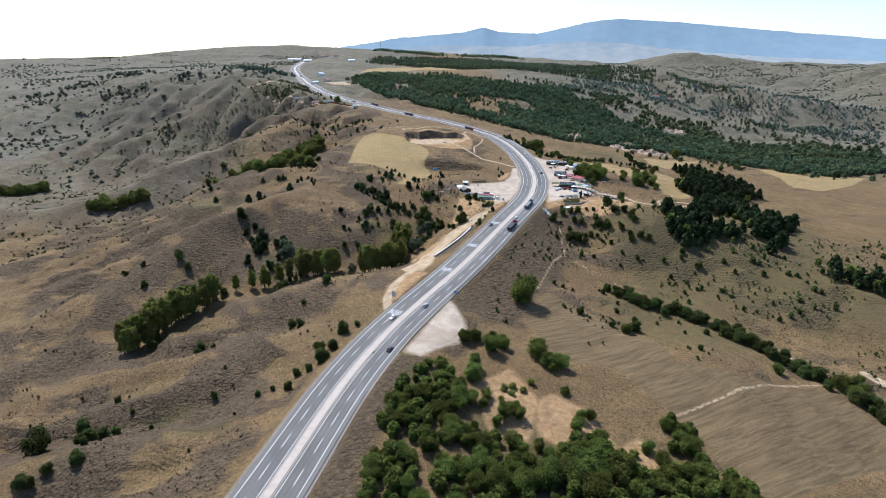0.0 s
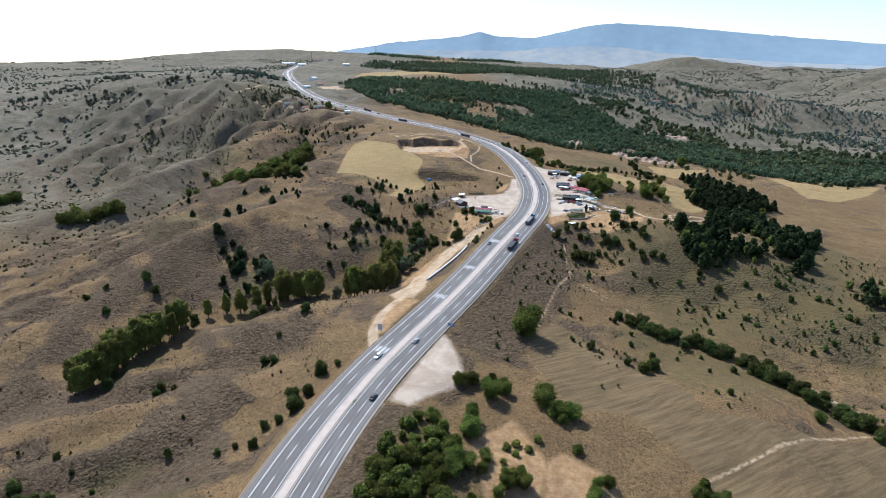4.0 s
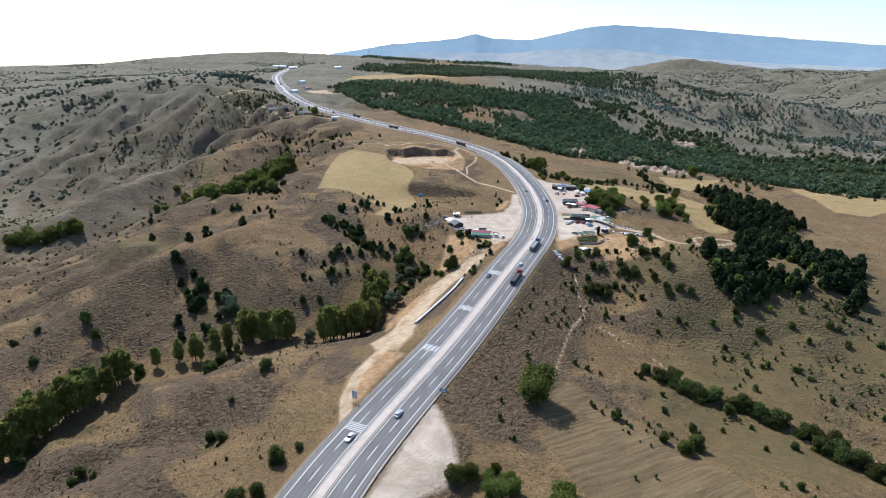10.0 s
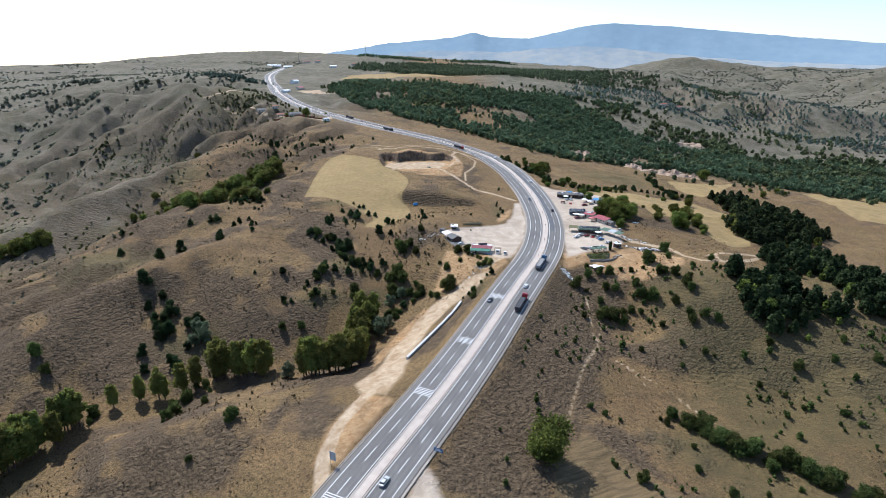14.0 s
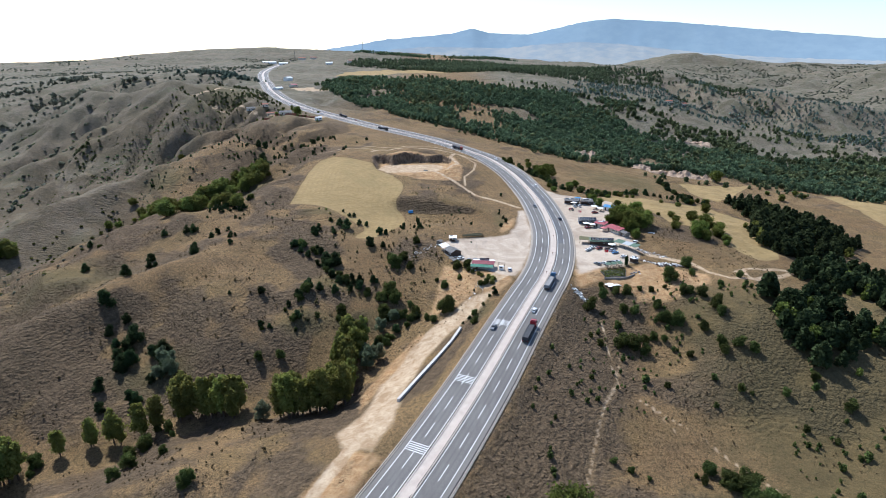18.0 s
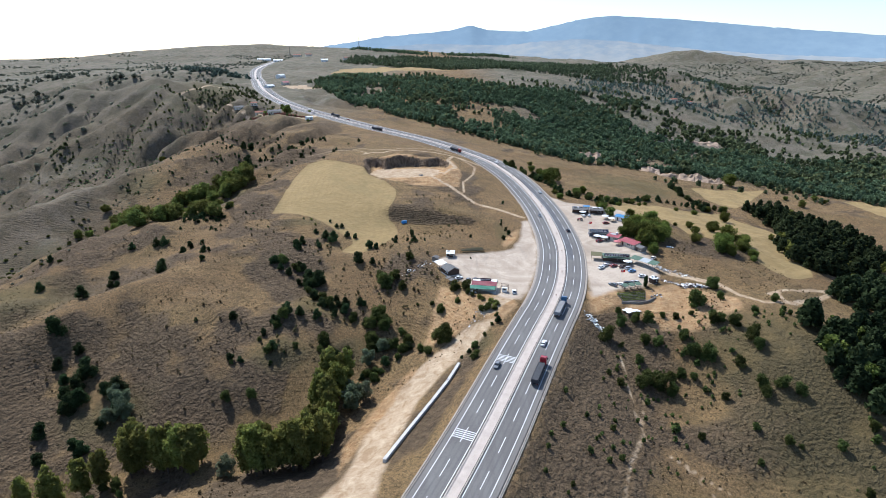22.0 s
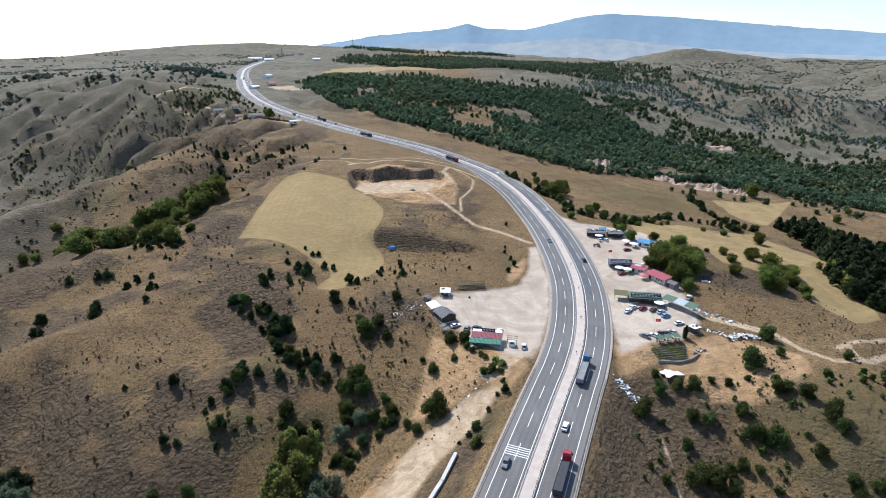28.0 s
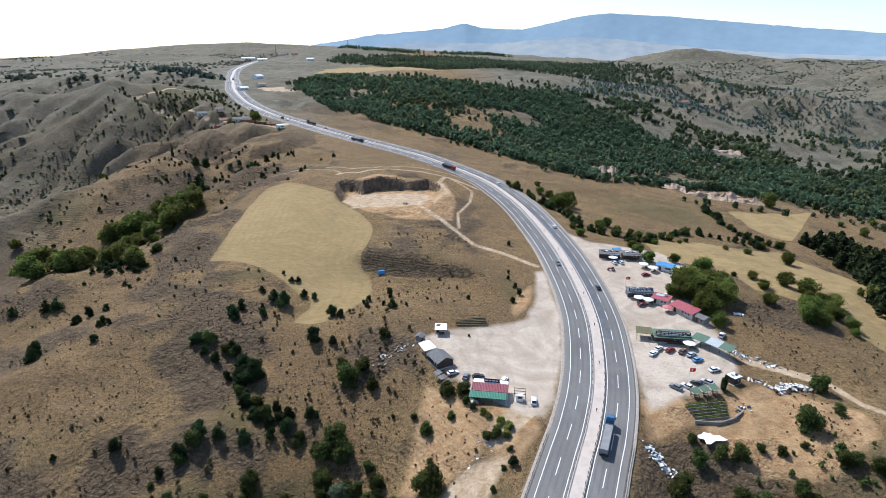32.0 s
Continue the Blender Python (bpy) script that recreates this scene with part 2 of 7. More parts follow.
# ---- land ----
# skeleton lines of the land: x, y, z along roads, ridges, gullies and slopes
ROAD = [(-112, -90, -18.5), (-84, 40, -11), (-72, 80, -8.5), (-56, 144, -4.8), (-42, 200, -0.8), (-29, 238, 1.6), (-15.5, 268, 3.6),
        (8, 312.5, 7.6), (26, 348.6, 11.4), (45, 391, 14.9), (58, 419.7, 16.9), (64, 432.6, 17.9), (71.2, 451.3, 19.2), (77.3, 473.6, 20.7),
        (82.3, 500.7, 22.5), (84.4, 534.3, 24.8), (83.6, 576.8, 27.6), (77.6, 632.2, 31.4), (68.8, 671.1, 34.1), (57.5, 703.4, 36.4),
        (34.5, 742, 39.5), (9.2, 779.4, 42.4), (-18.2, 808.5, 45.2), (-48.2, 838, 48.1), (-81.7, 873.2, 51.4),
        (-119.8, 917, 55.4), (-164.2, 970.6, 60.1), (-214, 1052, 66.5), (-264, 1166, 74.5), (-305, 1290, 80), (-360, 1462, 86), (-440, 1785, 96),
        (-560, 2500, 112)]
LAND = {
    "near_left_slope": [(-120, 60, -20), (-85, 150, -9), (-65, 219, -8), (-49, 254, -2.5), (-42, 262, -1.5)],
    "near_left_foot": [(-200, 80, -34), (-150, 160, -26), (-98, 221, -12), (-104, 226, -14)],
    "near_left_crest": [(-38, 320, 2.5), (-69, 312, 1.5), (-95, 314, -2.5), (-130, 281, -15), (-160, 245, -23), (-215, 200, -32)],
    "poplar_gully": [(-290, 235, -42), (-215, 262, -37), (-170, 300, -31), (-125, 350, -25), (-88, 374, -20), (-45, 380, -14), (-20, 405, -8), (2, 430, 2)],
    "side_gully": [(-52, 405, -6), (-66, 430, 2), (-64, 455, 9)],
    "left_hill": [(-59, 424, 4.5), (-58, 446, 12), (-80, 438, 11.5), (-110, 460, 15), (-155, 456, 14.5), (-133, 486, 15.5), (-114, 499, 19)],
    "gully_conifers": [(-165, 472, 8), (-153, 428, -3), (-140, 396, -12), (-122, 372, -20)],
    "hill_b_crest": [(-202, 505, 12), (-190, 455, 12), (-196, 410, 4), (-212, 370, -9), (-224, 345, -18)],
    "spur_front": [(-137, 460, 17), (-151, 455, 14), (-159, 441, 13), (-168, 428, 8), (-176, 415, 5)],
    "fold_front": [(-147, 503, 12), (-163, 493, 7), (-183, 482, 0), (-186, 452, 3), (-200, 425, -3)],
    "spur_mid": [(-155, 549, 22), (-194, 565, 16), (-210, 552, 13), (-226, 538, 8), (-229, 503, 4), (-242, 480, -3)],
    "gully_scrub": [(-149, 635, 17), (-190, 640, 4), (-224, 620, -4), (-262, 600, -12), (-290, 560, -18), (-310, 520, -25)],
    "spur_scrub": [(-199, 763, 42), (-230, 752, 35), (-262, 720, 22), (-275, 671, 15), (-300, 630, 8), (-330, 590, -4)],
    "gully_bare": [(-258, 880, 30), (-284, 812, 9), (-321, 766, -8), (-352, 716, -20), (-392, 664, -30)],
    "bare_ridge": [(-297, 1042, 80), (-326, 990, 74), (-382, 960, 64), (-448, 945, 48), (-493, 912, 22), (-517, 882, 6)],
    "bare_face": [(-318, 880, 30), (-395, 850, 10), (-300, 940, 56)],
    "gully_back": [(-440, 1105, 48), (-540, 1085, 14), (-630, 1020, -14)],
    "back_ridge": [(-500, 1230, 66), (-620, 1200, 40), (-740, 1140, 14), (-413, 1359, 92), (-840, 1556, 76)],
    "meadow_bank": [(-17, 567, 30.5), (-6, 561, 30), (13, 555, 29.5), (32, 550, 28.5), (-17, 552, 24.5), (-5, 547, 24.5), (13, 541, 24), (31, 535, 24)],
    "hill_a_crest": [(-122, 472, 17), (-108, 440, 12), (-96, 412, 4), (-88, 394, -6)],
    "near_fold": [(-112, 284, -15), (-88, 280, -9), (-72, 288, -3)],
    "near_brow": [(-58, 256, -2.5), (-84, 255, -7), (-112, 246, -13)],
    "left_hill_front": [(-71, 397, -4.5), (-221, 370, -18)],
    "left_hill_back": [(-189, 472, 9), (-162, 438, 11), (-205, 602, 9), (-150, 560, 20)],
    "left_valley": [(-420, 330, -40), (-520, 620, -22)],
    "left_ridge": [(-453, 840, 3), (-375, 1016, 92), (-416, 1003, 71), (-330, 930, 60), (-270, 840, 32), (-520, 1060, 62), (-560, 960, 24)],
    "left_far": [(-683, 1190, 26), (-845, 1288, 32), (-900, 900, 0), (-1100, 1700, 60), (-1500, 1400, 40), (-900, 2200, 88), (-1700, 2600, 92)],
    "meadow": [(-24, 512, 18.5), (-16, 477, 14), (0, 508, 24), (-60, 560, 27), (-120, 600, 28), (-88, 686, 40), (-178, 773, 40), (-78, 722, 44)],
    "pit_rim": [(-17, 680, 45.5), (-45, 672, 44), (20, 680, 43), (-10, 705, 46), (-15, 604, 34.5), (10, 606, 34)],
    "road_house": [(-163, 913, 56), (-230, 960, 60), (-215, 860, 46)],
    "left_lot": [(20, 490, 20.3), (45, 470, 19.8), (30, 448, 18.5), (22, 520, 24), (40, 560, 27), (60, 600, 30)],
    "right_lot": [(105, 470, 20.5), (135, 470, 19.5), (115, 520, 23.5), (140, 520, 22.5), (120, 560, 26)],
    "right_bank": [(0, 230, -1), (35, 262, -2), (75, 282, -5), (100, 271, -7.5), (124, 241, -6), (62, 330, 0), (48, 292, -2), (60, 180, -10)],
    "right_spur": [(83, 421, 11), (97, 426, 15.5), (129, 436, 18), (165, 434, 18.5), (140, 401, 16), (122, 364, 3), (104, 365, -1), (200, 400, 12)],
    "right_gully": [(108, 378, -4), (119, 352, -5), (106, 340, -6), (119, 317, -9), (145, 289, -13), (166, 271, -15), (190, 232, -18), (230, 160, -24)],
    "knolls": [(1151, 2816, 152), (1062, 2804, 124), (1248, 2829, 136), (988, 2842, 109), (1161, 2668, 94), (1330, 2780, 118)],
    "right_slope": [(149, 342, -8), (200, 330, -4), (260, 300, -6), (330, 200, -20)],
    "right_wood": [(180, 460, 17), (215, 440, 9), (256, 505, 2), (300, 450, -4), (340, 360, -10)],
    "right_fields": [(177, 512, 18.5), (223, 517, 13), (214, 583, 14.5), (170, 600, 19), (340, 629, -5), (370, 645, -5), (444, 716, -12), (280, 705, 3)],
    "road_field": [(110, 679, 24), (150, 740, 22), (130, 620, 24), (190, 680, 14)],
    "forest_foot": [(215, 900, 8), (120, 880, 28), (330, 830, -5), (470, 820, -14), (650, 800, -18), (900, 700, -30)],
    "forest_top": [(279, 1365, 80), (60, 1180, 78), (-138, 1310, 88), (532, 1285, 35), (800, 1250, 22), (150, 1650, 92), (-40, 1000, 54)],
    "left_horizon": [(-350, 2900, 152), (-570, 2940, 164), (-776, 2898, 168), (-1170, 2760, 142), (-1408, 2648, 120), (-1800, 2450, 106), (-20, 2900, 134)],
    "far_ridge": [(-260, 2300, 138), (0, 2250, 128), (300, 2300, 112), (700, 2500, 100), (1500, 2800, 108), (2200, 2700, 100)],
    "far_right": [(1001, 1864, 2), (980, 1593, -3), (1280, 1500, 22), (507, 1082, -5), (476, 1315, 43), (763, 1134, -20), (1600, 1000, 20), (1200, 900, -10), (700, 1800, 66), (2300, 1800, 80), (1700, 2100, 95)],
    "far_basin": [(500, 3300, 84), (1000, 3300, 70), (1600, 3400, 62), (2300, 3300, 60), (900, 4200, 50), (1800, 4200, 50), (1500, 2600, 92), (1900, 2500, 84)],
    "rim": [(-2400, 4600, 98), (-1200, 4600, 104), (0, 4600, 80), (1500, 4600, 50), (3200, 4600, 50), (-2600, 1000, 40), (3200, 1000, 40),
            (-900, 60, -60), (900, 60, -60), (-2600, 60, -30), (3200, 60, -30), (0, -60, -16)],
}


def resample(line, step):
    """Points every step metres along a polyline smoothed as a Catmull-Rom curve."""
    p = np.array(line, float)
    q = np.vstack([2 * p[0] - p[1], p, 2 * p[-1] - p[-2]])
    out = []
    for i in range(len(p) - 1):
        a, b, c, d = q[i:i + 4]
        t = np.linspace(0, 1, 40, endpoint=False)[:, None]
        out.append(0.5 * (2 * b + (c - a) * t + (2 * a - 5 * b + 4 * c - d) * t ** 2 + (3 * b - a - 3 * c + d) * t ** 3))
    out = np.vstack(out + [p[-1:]])
    s = np.concatenate([[0], np.cumsum(np.linalg.norm(np.diff(out, axis=0), axis=1))])
    u = np.arange(0, s[-1], step)
    return np.stack([np.interp(u, s, out[:, k]) for k in range(out.shape[1])], 1)


CENTRE = resample(ROAD, 3.0)


def hash_noise(x, y, seed):
    """Smooth value noise, about -1 to 1."""
    def h(i, j):
        v = np.sin(i * 127.1 + j * 311.7 + seed * 74.7) * 43758.5453
        return (v - np.floor(v)) * 2 - 1
    i, j = np.floor(x), np.floor(y)
    u, v = x - i, y - j
    u, v = u * u * u * (u * (6 * u - 15) + 10), v * v * v * (v * (6 * v - 15) + 10)
    return (h(i, j) * (1 - u) + h(i + 1, j) * u) * (1 - v) + (h(i, j + 1) * (1 - u) + h(i + 1, j + 1) * u) * v


def fbm(x, y, seed, octaves=4):
    s, a = 0.0, 1.0
    for o in range(octaves):
        s = s + a * hash_noise(x * 2 ** o + 13.7 * o, y * 2 ** o - 7.3 * o, seed + o)
        a *= 0.5
    return s


def tps_fit():
    pts = np.vstack([CENTRE[::16]] + [np.array(v, float) for v in LAND.values()])
    q = pts[:, :2] / 100
    n = len(q)
    r2 = ((q[:, None] - q[None]) ** 2).sum(2)
    a = np.zeros((n + 3, n + 3))
    a[:n, :n] = 0.5 * r2 * np.log(r2 + 1e-12) + np.eye(n) * 0.012
    a[:n, n:] = np.column_stack([np.ones(n), q])
    a[n:, :n] = a[:n, n:].T
    return q, np.linalg.solve(a, np.concatenate([pts[:, 2], np.zeros(3)]))


TPS = tps_fit()


def smooth_land(x, y):
    q, w = TPS
    out = np.empty(len(x))
    for i in range(0, len(x), 20000):
        p = np.column_stack([x[i:i + 20000], y[i:i + 20000]]) / 100
        r2 = ((p[:, None] - q[None]) ** 2).sum(2)
        out[i:i + 20000] = (0.5 * r2 * np.log(r2 + 1e-12)) @ w[:-3] + w[-3] + p @ w[-2:]
    return out


def road_near(x, y):
    """Distance from the road's centre line, signed side (right positive), and its height there."""
    d, side, z = np.full(len(x), 1e9), np.zeros(len(x)), np.zeros(len(x))
    tan = np.gradient(CENTRE[:, :2], axis=0)
    tan /= np.linalg.norm(tan, axis=1)[:, None]
    for i in range(0, len(x), 20000):
        p = np.column_stack([x[i:i + 20000], y[i:i + 20000]])
        r2 = ((p[:, None] - CENTRE[None, :, :2]) ** 2).sum(2)
        k = r2.argmin(1)
        off = p - CENTRE[k, :2]
        along = (off * tan[k]).sum(1)
        cross = off[:, 0] * tan[k, 1] - off[:, 1] * tan[k, 0]
        far = r2[np.arange(len(p)), k] > 60 ** 2
        d[i:i + 20000] = np.where(far, np.sqrt(r2[np.arange(len(p)), k]), abs(cross))
        side[i:i + 20000] = cross
        slope = np.gradient(CENTRE[:, 2])[k] / 3.0
        z[i:i + 20000] = CENTRE[k, 2] + np.clip(along, -4, 4) * slope
    return d, side, z


def inside(x, y, poly, soft=0.0):
    """1 inside a polygon, 0 outside, falling off over soft metres."""
    poly = np.array(poly, float)
    hit = np.zeros(len(x), bool)
    dist = np.full(len(x), 1e9)
    for a, b in zip(poly, np.roll(poly, -1, 0)):
        cond = (a[1] > y) != (b[1] > y)
        hit ^= cond & (x < (b[0] - a[0]) * (y - a[1]) / (b[1] - a[1] + 1e-12) + a[0])
        e = b - a
        t = np.clip(((x - a[0]) * e[0] + (y - a[1]) * e[1]) / (e @ e), 0, 1)
        dist = np.minimum(dist, np.hypot(x - a[0] - t * e[0], y - a[1] - t * e[1]))
    s = np.where(hit, dist, -dist)
    return np.clip(0.5 + s / (2 * soft), 0, 1) if soft else hit.astype(float)


def along(x, y, line, width, soft):
    """1 on a track of that width along a polyline."""
    line = np.array(line, float)
    dist = np.full(len(x), 1e9)
    for a, b in zip(line[:-1], line[1:]):
        e = b - a
        t = np.clip(((x - a[0]) * e[0] + (y - a[1]) * e[1]) / (e @ e), 0, 1)
        dist = np.minimum(dist, np.hypot(x - a[0] - t * e[0], y - a[1] - t * e[1]))
    return np.clip(0.5 - (dist - width / 2) / (2 * soft), 0, 1)


# flat yards beside the road and the worked ground, as outlines on the plan
LOT_LEFT = [(12, 487), (21, 493), (40, 495), (56, 500), (63, 520), (67, 545), (72, 545), (70, 500), (64, 470), (56, 447), (50, 438), (45, 440), (32, 449), (24, 462), (18, 471), (13, 478)]
LOT_RIGHT = [(84, 440), (97, 446), (112, 449), (124, 462), (127, 477), (130, 499), (129, 512), (145, 530), (146, 548), (137, 568), (119, 577), (104, 582), (92, 600), (90, 560), (92, 500)]
LAYBY = [(4, 280), (-4, 262), (-11, 245), (-18, 229), (-10, 225), (-2, 231), (8, 237), (12, 248), (11, 260), (7, 272)]
STUBBLE = [(-94, 561), (-94, 588), (-96, 629), (-94, 664), (-84, 678), (-57, 659), (-40, 640), (-22, 609), (-15, 594), (-15, 571), (-19, 559), (-13, 548), (-11, 531), (-18, 516), (-32, 507), (-42, 509), (-36, 524), (-46, 534), (-56, 545), (-76, 557)]
STUBBLE = [(float(a), float(b)) for a, b, c in resample([(a, b, 0) for a, b in STUBBLE + STUBBLE[:1]], 7.0)]
PIT = [(-40, 637), (-43, 672), (-30, 668), (-27, 662), (-22, 670), (-11, 673), (6, 670), (16, 674), (24, 666), (22, 640), (12, 612), (-8, 606), (-31, 618)]


class Carved:
    """Dendritic gullies: running water cut into the smooth land on a grid, as a height to add to it."""

    def __init__(self, x0, x1, y0, y1, step, k, limit, blur, seed, gain=1.15):
        self.x0, self.y0, self.step = x0, y0, step
        xs, ys = np.arange(x0, x1 + step, step), np.arange(y0, y1 + step, step)
        gx, gy = np.meshgrid(xs, ys)
        start = smooth_land(gx.ravel(), gy.ravel()).reshape(gx.shape)
        start = start + 0.35 * step * fbm(gx / (7 * step), gy / (7 * step), seed, 4)
        z, (h, w) = start.copy(), start.shape
        index = np.arange(h * w).reshape(h, w)
        rim = np.ones((h, w), bool)
        rim[1:-1, 1:-1] = False
        moves = [(a, b) for a in (-1, 0, 1) for b in (-1, 0, 1) if a or b]
        for turn in range(14):
            best, to = np.zeros((h, w)), index.copy()
            for a, b in moves:
                fall = (z - np.roll(z, (-a, -b), (0, 1))) / math.hypot(a, b)
                better = (fall > best) & ~rim
                best, to = np.where(better, fall, best), np.where(better, np.roll(index, (-a, -b), (0, 1)), to)
            order, rec = np.argsort(z.ravel()).tolist(), to.ravel().tolist()
            area = [1.0] * (h * w)
            for i in reversed(order):
                if rec[i] != i:
                    area[rec[i]] += area[i]
            flat = z.ravel().tolist()
            for i in order:
                r = rec[i]
                if r != i:
                    f = k * math.sqrt(area[i])
                    flat[i] = (flat[i] + f * flat[r]) / (1 + f)
            z = np.array(flat).reshape(h, w)
            mean = self.spread(z, 1)
            z = np.where(to == index, np.where(rim, z, np.maximum(z, mean)), 0.82 * z + 0.18 * mean)
        cut = z - start
        self.cut = self.spread(np.clip(gain * (cut - 0.87 * self.spread(cut, blur)), -limit, limit), 1)
        self.wet = self.spread(np.log(np.array(area).reshape(h, w)), 2) / 3.0

    def spread(self, v, n):
        for turn in range(n):
            p = np.pad(v, 1, mode="edge")
            v = (p[:-2, 1:-1] + p[2:, 1:-1] + p[1:-1, :-2] + p[1:-1, 2:] + p[1:-1, 1:-1]) / 5
        return v

    def at(self, grid, x, y):
        h, w = grid.shape
        u, v = np.clip((x - self.x0) / self.step, 0, w - 1.001), np.clip((y - self.y0) / self.step, 0, h - 1.001)
        i, j = u.astype(int), v.astype(int)
        u, v = u - i, v - j
        u, v = u * u * (3 - 2 * u), v * v * (3 - 2 * v)
        return (grid[j, i] * (1 - u) + grid[j, i + 1] * u) * (1 - v) + (grid[j + 1, i] * (1 - u) + grid[j + 1, i + 1] * u) * v


WEST = Carved(-1000, -20, 40, 1500, 6.0, 0.10, 13.0, 40, 51)
EAST = Carved(250, 2300, 700, 2700, 18.0, 0.12, 26.0, 26, 63, 1.8)


def wetness(x, y):
    """How much water gathers there: high along gullies, low on crests."""
    return np.where(x < 0, WEST.at(WEST.wet, x, y), EAST.at(EAST.wet, x, y))


def land(x, y, fine=True):
    x, y = np.asarray(x, float), np.asarray(y, float)
    z = smooth_land(x, y)
    d, side, zr = road_near(x, y)
    wild = np.clip((d - 16) / 40, 0, 1)
    flat = np.maximum.reduce([inside(x, y, p, 6) for p in (LOT_LEFT, LOT_RIGHT, STUBBLE, LAYBY)])
    deep = np.clip((-x - 45) / 80, 0, 1) * np.clip((y - 60) / 60, 0, 1) * np.clip((1480 - y) / 200, 0, 1) * np.clip((980 + x) / 150, 0, 1)
    near = np.clip(np.maximum.reduce([(-x - 170) / 90, (y - 700) / 120, (330 - y) / 60]), 0.35, 1)
    z += deep * near * wild * (1 - flat) * WEST.at(WEST.cut, x, y)
    ridged2 = 1 - 2 * abs(fbm((x + 0.6 * y) / 46, (y - 0.5 * x) / 80, 9, 3)) / 1.2
    z += wild * ridged2 * np.where(x < -20, 1.9, 1.3) * (1 - flat)
    far = np.clip((np.hypot(x, y) - 900) / 900, 0, 1)
    z += far * fbm(x / 320, y / 320, 21, 3) * 7 * wild
    east = np.clip((x - 380) / 200, 0, 1) * np.clip((2500 - y) / 500, 0, 1) * np.clip((y - 860) / 250, 0, 1) * np.clip((2150 - x) / 300, 0, 1)
    z += east * EAST.at(EAST.cut, x, y)
    rocky = np.clip((y - 2100) / 400, 0, 1) * np.clip((x - 350) / 300, 0, 1) * np.clip((3300 - y) / 400, 0, 1)
    z += rocky * (9 * fbm(x / 150, y / 150, 71, 4) + 5 * abs(fbm(x / 60, y / 60, 73, 2)))
    if fine:
        z += wild * (1 - flat) * (fbm(x / 14, y / 14, 3, 3) * 0.55)
    # yards lie level with the road beside them
    for p, drop in ((LOT_LEFT, 0.5), (LOT_RIGHT, 0.4), (LAYBY, 0.4)):
        k = inside(x, y, p, 5)
        z = z * (1 - k) + (zr - drop) * k
    k = inside(x, y, PIT, 1.6)
    z = z - k * np.clip(z - 36.5, 0, 14)
    s = y - 553.6 + 0.375 * x
    z = z + 2.3 * np.tanh(s / 2.0) * np.exp(-(s / 20) ** 2) * np.clip((x + 24) / 10, 0, 1) * np.clip((44 - x) / 12, 0, 1)
    low, high = zr - 0.35 - np.clip(d - 13, 0, None) / 1.7, zr - 0.35 + np.clip(d - 13.5, 0, None) / 1.3
    use = (1 - flat) * np.clip((130 - d) / 40, 0, 1)
    z = np.where(use > 0, z * (1 - use) + np.clip(z, low, high) * use, z)
    return np.where(d < 13, zr - 0.35, z)
# ---- land ends ----


def axis(lo, fine_lo, fine_hi, hi, step, grow):
    a = list(np.arange(fine_lo, fine_hi + 0.1, step))
    s = step
    while a[-1] < hi:
        s = min(s * grow, 60)
        a.append(a[-1] + s)
    s, b = step, [fine_lo]
    while b[-1] > lo:
        s = min(s * grow, 60)
        b.append(b[-1] - s)
    return np.array(b[:0:-1] + a)


